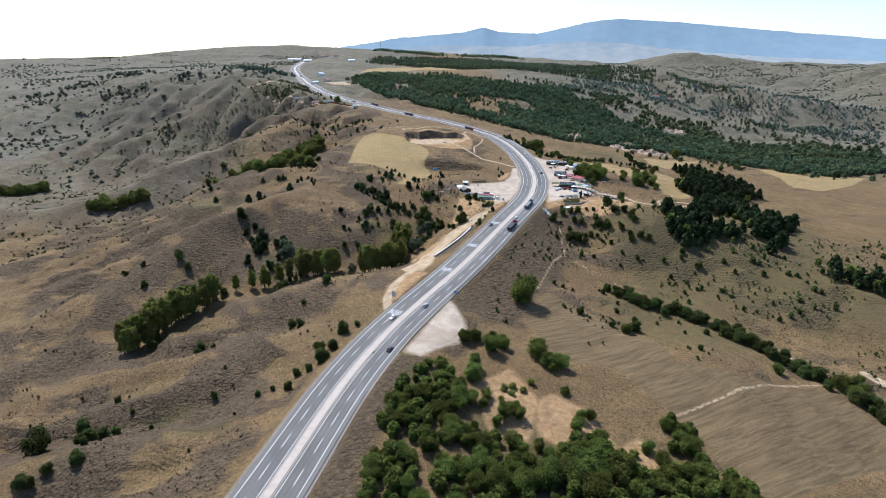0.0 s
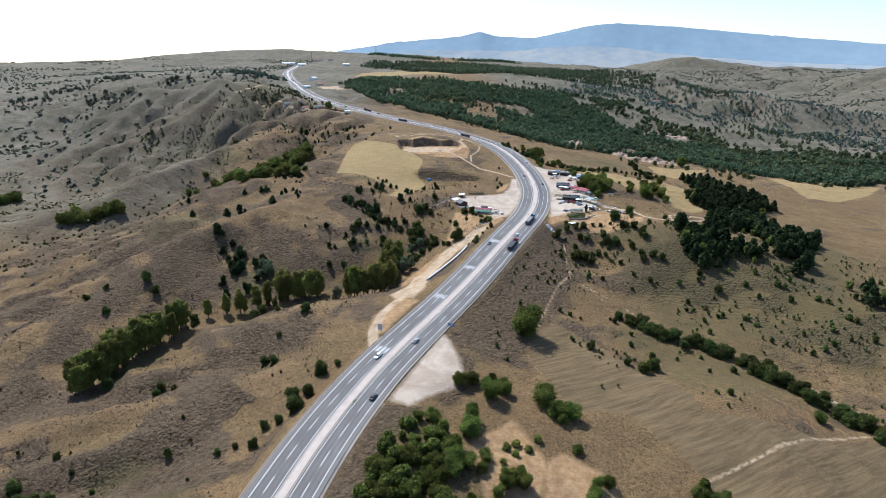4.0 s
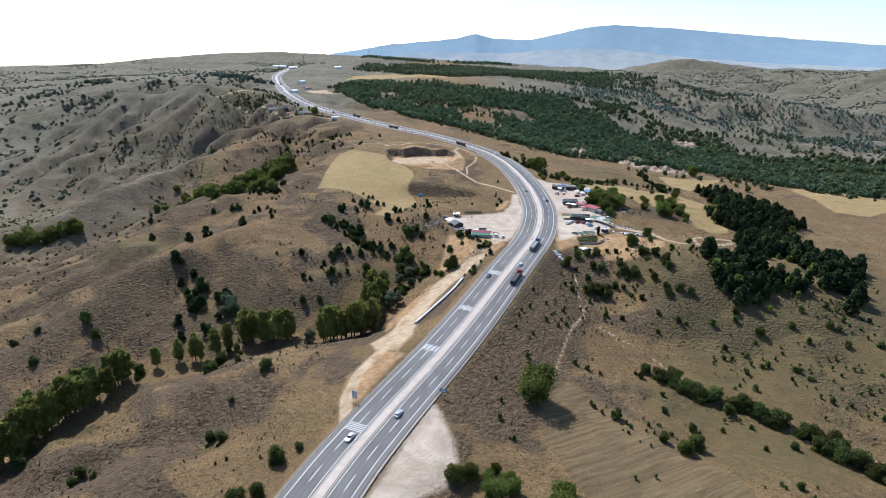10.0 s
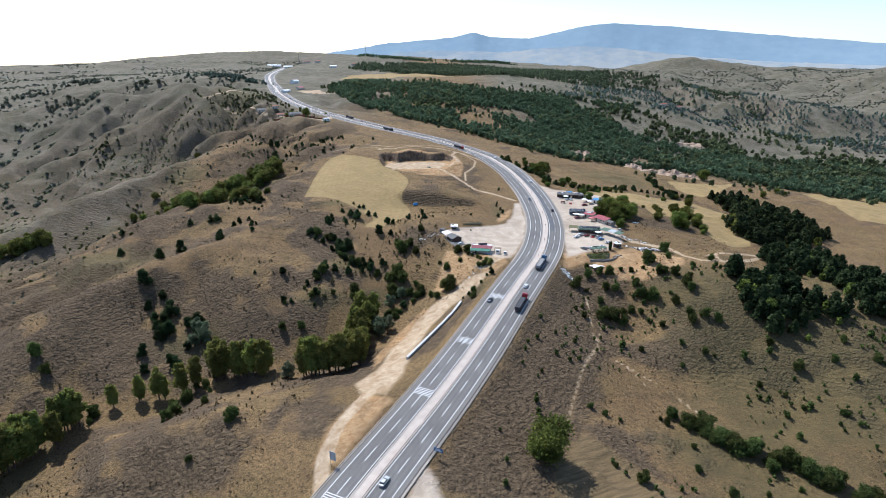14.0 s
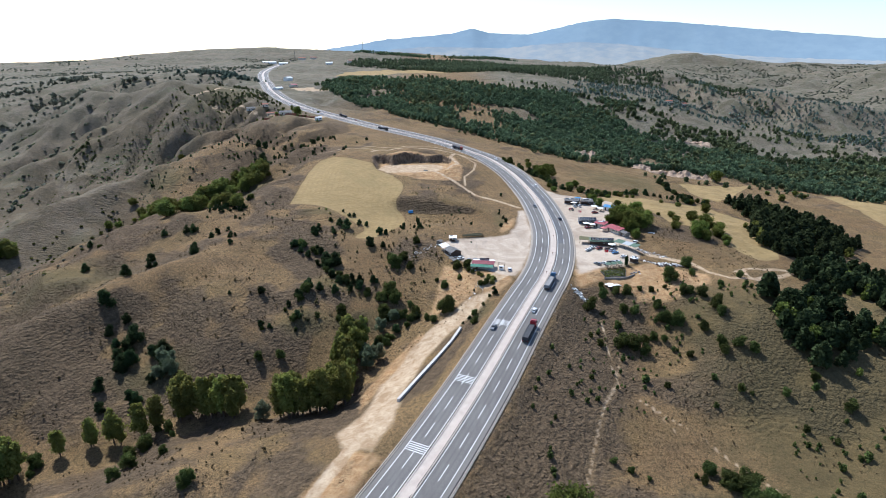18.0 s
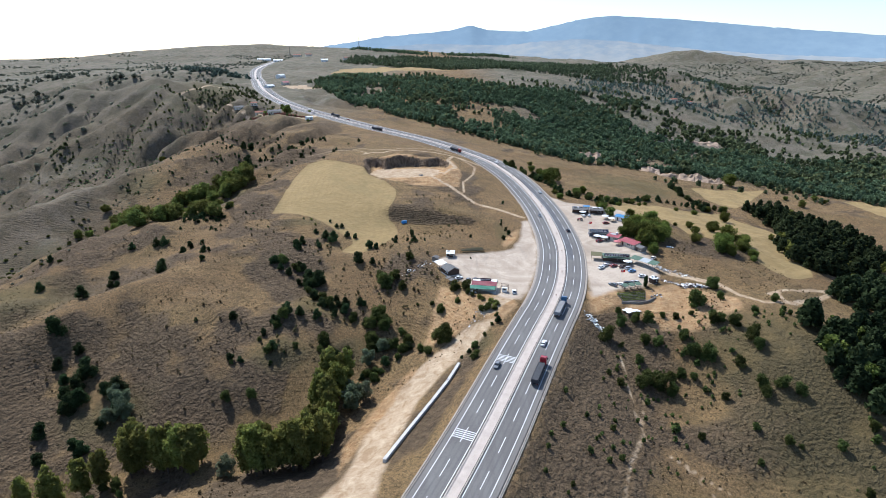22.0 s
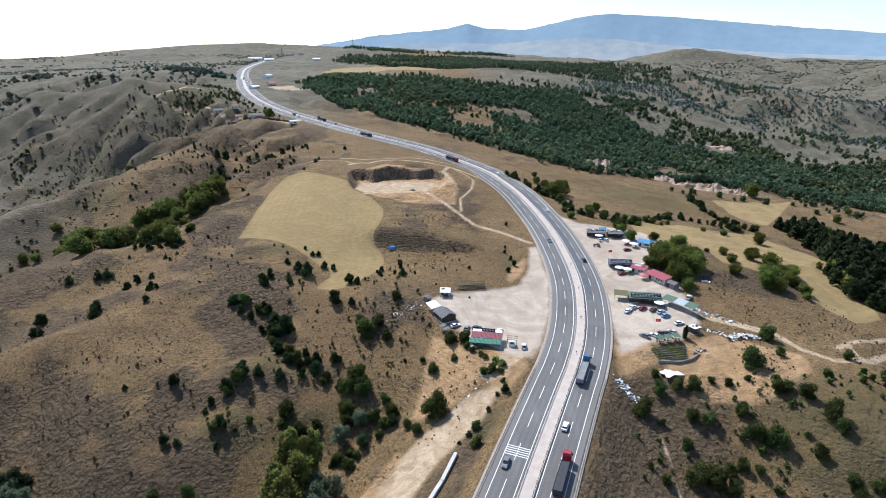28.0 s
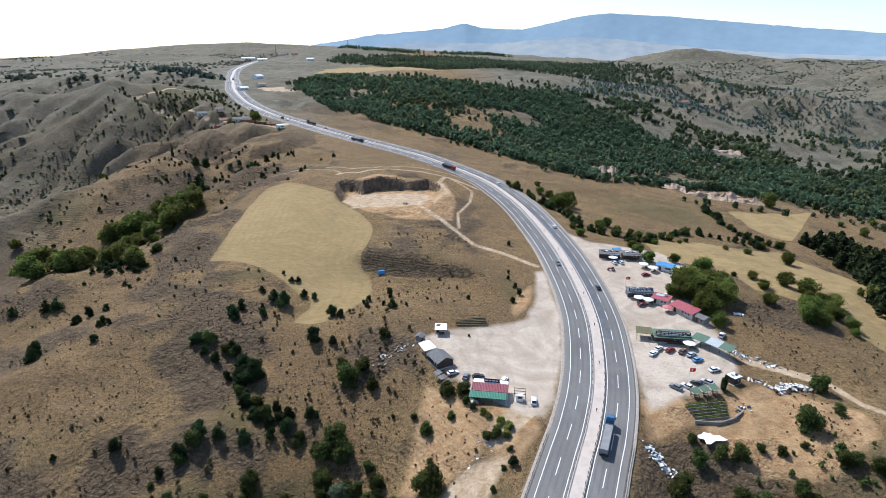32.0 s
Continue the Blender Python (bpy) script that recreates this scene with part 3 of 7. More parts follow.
def build_ground():
    xs, ys = axis(-2500, -240, 270, 3100, 1.9, 1.035), axis(-300, 130, 760, 4800, 1.9, 1.018)
    gx, gy = np.meshgrid(xs, ys)
    x, y = gx.ravel(), gy.ravel()
    z = land(x, y)
    w, h = len(xs), len(ys)
    i = np.arange(w * h).reshape(h, w)
    faces = np.stack([i[:-1, :-1], i[:-1, 1:], i[1:, 1:], i[1:, :-1]], -1).reshape(-1, 4)
    me = bpy.data.meshes.new("ground")
    me.vertices.add(len(x))
    me.vertices.foreach_set("co", np.column_stack([x, y, z]).astype(np.float32).ravel())
    me.loops.add(faces.size)
    me.loops.foreach_set("vertex_index", faces.ravel().astype(np.int32))
    me.polygons.add(len(faces))
    me.polygons.foreach_set("loop_start", np.arange(0, faces.size, 4, dtype=np.int32))
    me.update()
    me.shade_smooth()
    d, side, zr = road_near(x, y)
    straw = np.maximum.reduce([inside(x, y, p, 2.5) for p in STRAW])
    green = np.clip(sum(np.exp(-(((x - a) / r) ** 2 + ((y - b) / s) ** 2)) for a, b, r, s in GREEN), 0, 1)
    dirt = np.maximum.reduce([inside(x, y, p, 3) for p in DIRT] + [along(x, y, l, wd, 1.2) for l, wd in TRACKS])
    yard = np.maximum.reduce([inside(x, y, p, 3) for p in (LOT_LEFT, LOT_RIGHT, LAYBY)])
    yard = np.maximum(yard, np.clip((14.6 - d) / 3, 0, 0.36))
    gz = z.reshape(h, w)
    sx, sy = np.gradient(gz, xs, axis=1).ravel(), np.gradient(gz, ys, axis=0).ravel()
    steep = np.hypot(sx, sy)
    # steep ground and the left hills take the cover that carries painted shade
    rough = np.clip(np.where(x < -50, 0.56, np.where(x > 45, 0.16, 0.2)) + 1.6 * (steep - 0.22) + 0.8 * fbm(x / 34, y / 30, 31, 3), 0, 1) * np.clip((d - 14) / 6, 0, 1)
    rough = np.maximum(rough, np.clip(1.5 - abs(side - 32) / 22, 0, 1) * ((y > 270) & (y < 430)))
    rough = np.maximum(rough, np.clip(1.6 - abs(side - 19) / 7, 0, 1) * ((y > 60) & (y < 226)))
    rough = np.maximum(rough, np.clip(1.3 - np.hypot((x - 8) / 30, (y - 552 + 0.375 * x) / 3.5), 0, 1))
    rough = np.maximum(rough, np.clip(1.4 - np.hypot((x - 166) / 26, (y - 502) / 20), 0, 1))
    # haze put into the ground colour, growing with distance
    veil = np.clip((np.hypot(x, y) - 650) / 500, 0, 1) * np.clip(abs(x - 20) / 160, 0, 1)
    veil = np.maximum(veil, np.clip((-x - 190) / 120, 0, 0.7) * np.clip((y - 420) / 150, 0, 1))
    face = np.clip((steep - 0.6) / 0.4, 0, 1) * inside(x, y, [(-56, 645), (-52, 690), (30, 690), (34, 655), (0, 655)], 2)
    soil = np.maximum.reduce([inside(x, y, p, 4) for p in SOIL])
    tilled = np.maximum.reduce([inside(x, y, p, 3) for p in TILLED])
    swath = np.clip((inside(x, y, STUBBLE, 60) - 0.5) * 2, 0, 1)
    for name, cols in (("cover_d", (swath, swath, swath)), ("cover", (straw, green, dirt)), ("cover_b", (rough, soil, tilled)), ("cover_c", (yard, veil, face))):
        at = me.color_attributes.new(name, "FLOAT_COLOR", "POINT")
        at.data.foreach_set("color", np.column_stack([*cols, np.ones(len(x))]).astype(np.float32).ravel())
    me.materials.append(M["ground"])
    return tagged(new("ground", me), "dry tan hill country with scrubby grass, gullies and stubble fields", "ground", kind="structure")


STRAW = [STUBBLE,
         [(138, 594), (174, 602), (226, 606), (242, 567), (246, 547), (228, 512), (214, 478), (196, 470), (191, 483), (190, 506), (180, 520), (167, 529), (165, 550), (143, 556), (135, 567)],
         [(254, 718), (300, 728), (340, 743), (259, 642), (248, 644), (241, 656)],
         [(400, 716), (450, 724), (505, 722), (520, 690), (470, 640), (415, 602), (382, 608), (396, 660)],
         [(-215, 1700), (-60, 1660), (60, 1480), (-120, 1480), (-220, 1560)]]
GREEN = [(-290, 1030, 60, 90), (-200, 470, 40, 30), (-118, 210, 16, 9), (-95, 190, 20, 5), (-60, 420, 14, 10), (-30, 425, 16, 12), (-70, 545, 16, 8), (-120, 395, 22, 14), (-160, 310, 16, 30), (-240, 690, 26, 18),
         (-45, 455, 14, 10), (52, 525, 5, 18), (-8, 212, 12, 10), (-80, 270, 12, 6), (-190, 610, 40, 20), (30, 410, 8, 12), (110, 300, 25, 14), (180, 350, 30, 20),
         (-150, 655, 22, 34), (140, 520, 14, 10), (20, 175, 40, 18), (75, 165, 30, 16), (150, 340, 45, 40), (215, 340, 50, 50), (270, 290, 60, 60), (150, 400, 40, 25), (130, 265, 45, 25), (260, 420, 60, 50), (190, 690, 60, 50)]
DIRT = [[(-38, 640), (-34, 660), (8, 663), (18, 655), (14, 634), (-6, 626), (-30, 628)],
        [(38, 424), (31, 412), (16, 398), (5, 383), (-3, 356), (-6, 330), (-12, 316), (-22, 320), (-26, 331), (-18, 342), (-14, 368), (-4, 396), (9, 412), (26, 424)]]
TRACKS = [([(151, 455), (154, 441), (160, 432), (175, 434), (187, 441), (230, 470)], 3.0), ([(168, 443), (183, 450), (199, 456), (230, 466)], 2.4), ([(175, 448), (172, 439), (172, 434)], 2.0),
          ([(88, 410), (86, 394), (84, 378), (82, 362), (72, 346), (63, 326), (56, 308)], 1.0), ([(94, 409), (88, 379), (82, 362), (92, 351), (97, 337)], 0.6),
          ([(6, 640), (17, 616), (31, 592), (40, 576), (58, 562), (69, 550)], 3.2), ([(33, 596), (34, 617), (43, 640), (46, 660), (31, 688)], 2.0), ([(-30, 625), (-10, 632), (8, 640), (30, 652)], 2.4),
          ([(-18, 322), (-27, 300), (-30, 283), (-27, 262)], 5.0), ([(35, 432), (45, 442), (50, 450)], 8.0), ([(-48, 690), (-20, 698), (10, 695), (35, 685), (50, 668)], 2.5), ([(-60, 712), (-30, 706), (0, 711), (30, 702), (46, 690)], 2.0), ([(20, 640), (30, 655), (24, 672), (28, 684)], 3.0), ([(-100, 705), (-70, 712), (-50, 700), (-44, 690)], 1.6),
          ([(150, 455), (130, 470), (124, 478)], 5.0), ([(-290, 1060), (-330, 1000), (-250, 960), (-190, 915)], 4.0), ([(200, 170), (215, 215), (205, 240)], 6.0),
          ([(-190, 905), (-140, 892), (-128, 912)], 9.0), ([(-225, 1190), (-190, 1160), (-160, 1180)], 22.0), ([(94, 196), (111, 204), (139, 217), (176, 228)], 1.3), ([(88, 355), (98, 345), (108, 336), (115, 322), (122, 312)], 1.1), ([(148, 276), (160, 280), (176, 262), (186, 240)], 2.2)]
SOIL = [[(83, 446), (97, 448), (98, 436), (80, 429)], [(97, 430), (104, 444), (125, 450), (140, 444), (152, 436), (146, 424), (125, 412), (106, 416)], [(14, 462), (24, 452), (33, 440), (30, 428), (16, 418), (6, 424), (10, 440)], [(35, 446), (47, 441), (49, 433), (38, 420), (34, 424), (32, 439)],
        [(-25, 280), (-16, 299), (-9, 312), (-20, 320), (-31, 300), (-33, 281)], [(-20, 345), (-12, 372), (6, 400), (2, 410), (-10, 396), (-22, 365)], [(50, 500), (60, 514), (63, 530), (52, 516)],
        [(-36, 642), (-20, 616), (4, 604), (30, 604), (34, 640), (28, 672), (-18, 682), (-38, 668)], [(18, 180), (32, 176), (40, 200), (30, 222), (14, 210)], [(36, 178), (52, 168), (66, 176), (60, 196), (46, 206), (38, 198)], [(70, 160), (84, 166), (76, 184), (66, 176)]]
TILLED = [[(56, 268), (72, 240), (91, 205), (98, 185), (104, 157), (115, 152), (172, 178), (205, 222), (181, 226), (153, 218), (104, 233), (80, 259)],
          [(61, 302), (48, 286), (43, 269), (50, 243), (60, 229), (110, 234), (103, 255), (79, 280)]]

ground = build_ground()


# ---- road ----
def ribbon(line, offsets, lift, thick=0.0, s0=0, s1=None):
    """A strip along the centre line between two offsets to its right, with a closed underside when thick."""
    c = line[s0:s1]
    tan = np.gradient(c[:, :2], axis=0)
    tan /= np.linalg.norm(tan, axis=1)[:, None]
    nor = np.column_stack([tan[:, 1], -tan[:, 0]])
    rows = []
    for off, up in offsets:
        rows.append(np.column_stack([c[:, :2] + nor * off, c[:, 2] + lift + up]))
    v = np.stack(rows, 1)
    n, k = v.shape[:2]
    i = np.arange(n * k).reshape(n, k)
    f = np.stack([i[:-1, :-1], i[:-1, 1:], i[1:, 1:], i[1:, :-1]], -1).reshape(-1, 4)
    return v.reshape(-1, 3).tolist(), f.tolist()


HALF_MED, INNER, OUTER, EDGE = 2.1, 2.75, 9.75, 11.5
road = tagged(new("road"), "grey asphalt divided highway with two lanes each way", "road", kind="structure")
for sgn in (-1, 1):
    prof = [(HALF_MED, -0.3)] + [(HALF_MED + (EDGE - HALF_MED) * q / 8, 0) for q in range(9)] + [(EDGE + 0.5, -0.3)]
    if sgn < 0:
        prof = [(-a, b) for a, b in prof[::-1]]
    v, f = ribbon(CENTRE, prof, 0.0)
    lane = mesh_part("carriageway", v, f, M["asphalt"], road)
    across = lane.data.attributes.new("across", "FLOAT", "POINT")
    across.data.foreach_set("value", np.tile([p[0] for p in prof], len(v) // len(prof)).astype(np.float32))
v, f = ribbon(CENTRE, [(-HALF_MED, -0.3), (-HALF_MED, 0.16), (HALF_MED, 0.16), (HALF_MED, -0.3)], 0.0)
mesh_part("median", v, f, M["median"], road)
for off in (-OUTER, -INNER, INNER, OUTER):
    v, f = ribbon(CENTRE, [(off - 0.11, 0), (off + 0.11, 0)], 0.012)
    mesh_part("edge_line", v, f, M["paint"], road)


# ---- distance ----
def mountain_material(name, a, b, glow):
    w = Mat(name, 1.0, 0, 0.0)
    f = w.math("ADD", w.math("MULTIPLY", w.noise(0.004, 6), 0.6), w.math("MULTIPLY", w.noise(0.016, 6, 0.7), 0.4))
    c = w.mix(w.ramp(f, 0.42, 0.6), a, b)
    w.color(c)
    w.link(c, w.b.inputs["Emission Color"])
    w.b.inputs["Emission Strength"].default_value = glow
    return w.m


# distance haze is put into these blue-grey colours and lifted by emission
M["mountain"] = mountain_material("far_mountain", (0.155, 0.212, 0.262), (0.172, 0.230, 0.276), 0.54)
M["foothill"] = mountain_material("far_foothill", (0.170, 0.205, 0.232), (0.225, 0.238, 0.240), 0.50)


def mountains(name, crest, depth, seed, label, mat):
    """A far range: crest is bearing in degrees right of north and height in metres, at that distance."""
    az = np.linspace(crest[0][0], crest[-1][0], 180)
    top = np.interp(az, [c[0] for c in crest], [c[1] for c in crest])
    verts, n = [], 26
    for i, (a, t) in enumerate(zip(az, top)):
        for j in range(n):
            u = j / (n - 1)
            r = depth - 600 * (1 - u)
            hgt = 20 + (t - 20) * (u ** 1.1)
            wob = fbm(np.array([a * 0.8]), np.array([u * 1.1]), seed, 4)[0] * 12 * u * (1 - u) * 2 + fbm(np.array([a * 3]), np.array([u]), seed + 8, 3)[0] * 2.2 * u * u
            verts.append((r * math.sin(radians(a)), r * math.cos(radians(a)), hgt + wob))
    i = np.arange(180 * n).reshape(180, n)
    f = np.stack([i[:-1, :-1], i[1:, :-1], i[1:, 1:], i[:-1, 1:]], -1).reshape(-1, 4)
    ob = mesh_part(name, verts, f.tolist(), M[mat], None, True)
    return tagged(ob, label, "mountain", kind="structure")


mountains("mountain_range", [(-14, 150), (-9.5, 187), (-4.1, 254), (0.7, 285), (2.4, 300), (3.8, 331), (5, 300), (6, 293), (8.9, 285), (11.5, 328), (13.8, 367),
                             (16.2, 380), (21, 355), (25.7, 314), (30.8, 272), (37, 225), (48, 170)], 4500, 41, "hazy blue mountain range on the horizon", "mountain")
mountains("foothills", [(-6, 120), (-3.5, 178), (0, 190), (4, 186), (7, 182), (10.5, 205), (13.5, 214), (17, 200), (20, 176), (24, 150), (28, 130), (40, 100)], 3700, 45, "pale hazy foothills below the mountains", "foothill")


# ---- plants ----
def leaf_material(name, a, b, tint=0.3, lift=1.6):
    a, b = [tuple(lift * v for v in c) for c in (a, b)]
    w = Mat(name, 0.9, 0, 0.08)
    c = w.mix(w.ramp(w.noise(1.3, 3), 0.35, 0.65), a, b)
    c = w.mix(w.math("MULTIPLY", w.n("NewGeometry").outputs["Random Per Island"], 0.55), c, tuple(1.5 * v for v in b))
    c = w.mix(w.math("MULTIPLY", w.ramp(w.noise(0.03, 3), 0.42, 0.66), 0.5), c, tuple(1.5 * v for v in b))
    # one tree is darker than the next
    c = w.mix(w.math("MULTIPLY", w.ramp(w.noise(0.17, 2), 0.46, 0.58), 0.5), c, tuple(0.75 * v for v in a))
    hsv = w.n("HueSaturation")
    r = w.n("ObjectInfo").outputs["Random"]
    w.link(w.math("ADD", w.math("MULTIPLY", r, 2 * tint), 1 - tint), hsv.inputs["Value"])
    w.link(w.math("ADD", w.math("MULTIPLY", r, 0.05), 0.472), hsv.inputs["Hue"])
    w.link(c, hsv.inputs["Color"])
    w.color(hsv.outputs[0])
    # leaves let part of the light through
    thin, both = w.n("BsdfTranslucent"), w.n("MixShader")
    both.inputs[0].default_value = 0.45
    w.link(hsv.outputs[0], thin.inputs["Color"])
    w.link(w.b.outputs[0], both.inputs[1])
    w.link(thin.outputs[0], both.inputs[2])
    w.link(both.outputs[0], w.t.nodes["Material Output"].inputs["Surface"])
    return w.m


M["juniper"] = leaf_material("juniper_needles", (0.016, 0.026, 0.011), (0.032, 0.045, 0.018))
M["bush"] = leaf_material("shrub_leaves", (0.030, 0.039, 0.012), (0.062, 0.074, 0.022))
M["oak"] = leaf_material("broad_leaves", (0.040, 0.053, 0.013), (0.098, 0.112, 0.026), 0.3)
M["poplar"] = leaf_material("poplar_leaves", (0.082, 0.092, 0.022), (0.150, 0.152, 0.040), 0.25, 1.5)
M["ash"] = leaf_material("gully_tree_leaves", (0.072, 0.085, 0.021), (0.132, 0.142, 0.038), 0.25, 1.25)
M["willow"] = leaf_material("willow_leaves", (0.068, 0.082, 0.046), (0.100, 0.114, 0.068), 0.2)
M["pine"] = leaf_material("pine_needles", (0.013, 0.023, 0.010), (0.031, 0.043, 0.018), 0.2)
M["forest"] = leaf_material("forest_leaves", (0.032, 0.047, 0.026), (0.064, 0.083, 0.045), 0.2)
M["valley_oak"] = leaf_material("valley_oak_leaves", (0.040, 0.054, 0.025), (0.078, 0.094, 0.044), 0.3)
# haze put into the leaf colours of the distant scrub and pines
M["far_scrub"] = leaf_material("haze_toned_scrub", (0.086, 0.096, 0.070), (0.128, 0.136, 0.100), 0.2, 1.25)
M["far_pine"] = leaf_material("haze_toned_pines", (0.050, 0.072, 0.060), (0.082, 0.106, 0.088), 0.2)
M["scrub"] = leaf_material("dry_scrub", (0.060, 0.048, 0.024), (0.100, 0.080, 0.040), 0.2, 1.25)

TET_F = np.array([(0, 1, 2), (0, 3, 1)])
TET_V = np.array([(1, 1, 1), (1, -1, -1), (-1, 1, -1), (-1, -1, 1)], float) * 0.78


def clumps(centres, sizes, rng):
    """Small ragged sprays of leaves: bent sheets turned at random."""
    n = len(centres)
    q = rng.normal(size=(n, 4))
    q /= np.linalg.norm(q, axis=1)[:, None]
    a, b, c, d = q.T
    rot = np.stack([1 - 2 * (c * c + d * d), 2 * (b * c - a * d), 2 * (b * d + a * c), 2 * (b * c + a * d), 1 - 2 * (b * b + d * d), 2 * (c * d - a * b),
                    2 * (b * d - a * c), 2 * (c * d + a * b), 1 - 2 * (b * b + c * c)], -1).reshape(n, 3, 3)
    shape = TET_V[None] * rng.uniform(0.6, 1.4, (n, 4, 1)) * np.array([1.0, 0.85, 0.6])
    v = np.einsum("nij,nkj->nki", rot, shape) * np.asarray(sizes)[:, None, None] + centres[:, None]
    f = TET_F[None] + 4 * np.arange(n)[:, None, None]
    return v.reshape(-1, 3), f.reshape(-1, 3)


def crown_points(kind, n, rng):
    """Clump centres of a tree one metre tall: denser near the outside, with lobes and gaps."""
    lobes = {"juniper": 5, "bush": 6, "oak": 8, "ash": 9, "poplar": 11, "willow": 8, "pine": 7}[kind]
    pts = []
    shape = {"juniper": (0.46, -0.04, 0.96), "bush": (0.50, -0.04, 0.92), "oak": (0.54, 0.08, 0.95), "ash": (0.46, 0.04, 0.96), "poplar": (0.195, 0.10, 1.0), "willow": (0.36, 0.10, 0.95), "pine": (0.30, 0.10, 1.0)}[kind]
    wid, lo, hi = shape
    cen = []
    for i in range(lobes):
        u = (i + 0.5) / lobes
        z = lo + (hi - lo) * (0.12 + 0.74 * u)
        prof = {"juniper": (1 - u) ** 0.7 + 0.18, "pine": (1 - u) ** 0.9 + 0.12}.get(kind, 1.0 - 1.2 * (u - 0.42) ** 2)
        a = i * 2.4 + rng.uniform(-0.5, 0.5)
        cen.append((0.5 * wid * prof * math.cos(a) * rng.uniform(0.5, 1.35), 0.5 * wid * prof * math.sin(a) * rng.uniform(0.5, 1.35), z, wid * (0.36 + 0.25 * prof) * rng.uniform(0.6, 1.2), prof))
    while len(pts) < n:
        cx, cy, cz, r, prof = cen[rng.integers(lobes)]
        d = rng.normal(size=3)
        d /= np.linalg.norm(d)
        k = rng.uniform(0.15, 1.0) ** 0.5 if rng.uniform() < 0.84 else rng.uniform(0.9, 1.4)
        p = np.array([cx, cy, cz]) + d * r * k * np.array([0.85, 0.85, 0.80 if kind != "poplar" else 0.9])
        if lo - 0.03 < p[2] < hi + 0.03:
            pts.append(p)
    return np.array(pts)


def limb(path, radii, sides=6):
    """A bent tapered tube."""
    verts, faces = [], []
    for p, r in zip(path, radii):
        for s in range(sides):
            a = 2 * math.pi * s / sides
            verts.append((p[0] + r * math.cos(a), p[1] + r * math.sin(a), p[2]))
    for i in range(len(path) - 1):
        for s in range(sides):
            t = (s + 1) % sides
            faces.append((i * sides + s, i * sides + t, (i + 1) * sides + t, (i + 1) * sides + s))
    return verts, faces


def join(pieces):
    vs, fs, k = [], [], 0
    for v, f in pieces:
        vs.extend(map(tuple, v))
        fs.extend(tuple(int(i) + k for i in q) for q in f)
        k += len(v)
    return vs, fs


SPECIES = {  # clumps, clump size, trunk radius, bare stem, label, category
    "juniper": (2600, 0.036, 0.022, 0.55, "dark green juniper growing on the dry hillside", "conifer"),
    "bush": (2800, 0.036, 0.02, 0.5, "dense green bush on the dry grass slope", "bush"),
    "oak": (5200, 0.028, 0.026, 0.6, "broad leafy green tree in dry grass", "tree"),
    "ash": (4200, 0.028, 0.024, 0.6, "broad yellow-green tree growing in the gully", "tree"),
    "poplar": (2200, 0.024, 0.016, 0.9, "tall yellow-green poplar standing in the gully", "tree"),
    "willow": (2400, 0.027, 0.022, 0.6, "silvery grey-green willow in the gully", "tree"),
    "pine": (170, 0.06, 0.02, 0.9, "dark green pine tree of the small wood", "tree"),
}
TEMPLATE = {}
plant_rng = np.random.default_rng(11)


def plant(kind, x, y, h, group="", wide=1.0, sink=0.25):
    """One tree or bush of height h, standing on the land."""
    var = int(plant_rng.integers(3))
    z = float(land([x], [y])[0]) - sink
    m = Matrix.Translation((x, y, z)) @ Matrix.Rotation(plant_rng.uniform(0, 6.28), 4, "Z") @ Matrix.Diagonal((h * wide, h * wide, h, 1))
    far = y > 520 or abs(x) > 210
    var += 3 * far
    if (kind, var) in TEMPLATE:
        ob = copy_thing(TEMPLATE[kind, var], m @ Matrix.Diagonal((*(1 / v for v in TEMPLATE[kind, var].scale), 1)))
    else:
        rng = np.random.default_rng(100 + var + 17 * len(kind) + ord(kind[0]))
        n, size, tr, stem, label, cat = SPECIES[kind]
        n, size = (n // 3, size * 1.55) if far else (n, size)
        ob = tagged(new(kind if kind != "bush" else "shrub"), label, cat)
        pts = crown_points(kind, n, rng)
        v, f = clumps(pts, size * rng.uniform(0.65, 1.35, len(pts)), rng)
        mesh_part("crown", v.tolist(), f.tolist(), M[kind], ob)
        pieces = [limb([(0, 0, -0.04), (0.01, 0, stem * 0.4), (-0.01, 0.01, stem)], (tr * 1.3, tr, tr * 0.35))]
        for i in range(5):
            q = pts[rng.integers(len(pts))]
            z0 = stem * rng.uniform(0.3, 0.8)
            pieces.append(limb([(0, 0, z0), (q[0] * 0.5, q[1] * 0.5, (z0 + q[2]) / 2), tuple(q)], (tr * 0.5, tr * 0.35, tr * 0.12), 5))
        v, f = join(pieces)
        mesh_part("trunk", v, f, M["trunk"], ob)
        ob.matrix_basis = m
        TEMPLATE[kind, var] = ob
    if group:
        ob["group"] = group
    return ob


CLIFFS = [(185, 822, 20, 17, -8), (262, 770, 26, 13, -18), (282, 764, 20, 15, -20), (300, 757, 16, 11, -20), (240, 790, 18, 9, -14), (402, 1020, 36, 12, -20)]


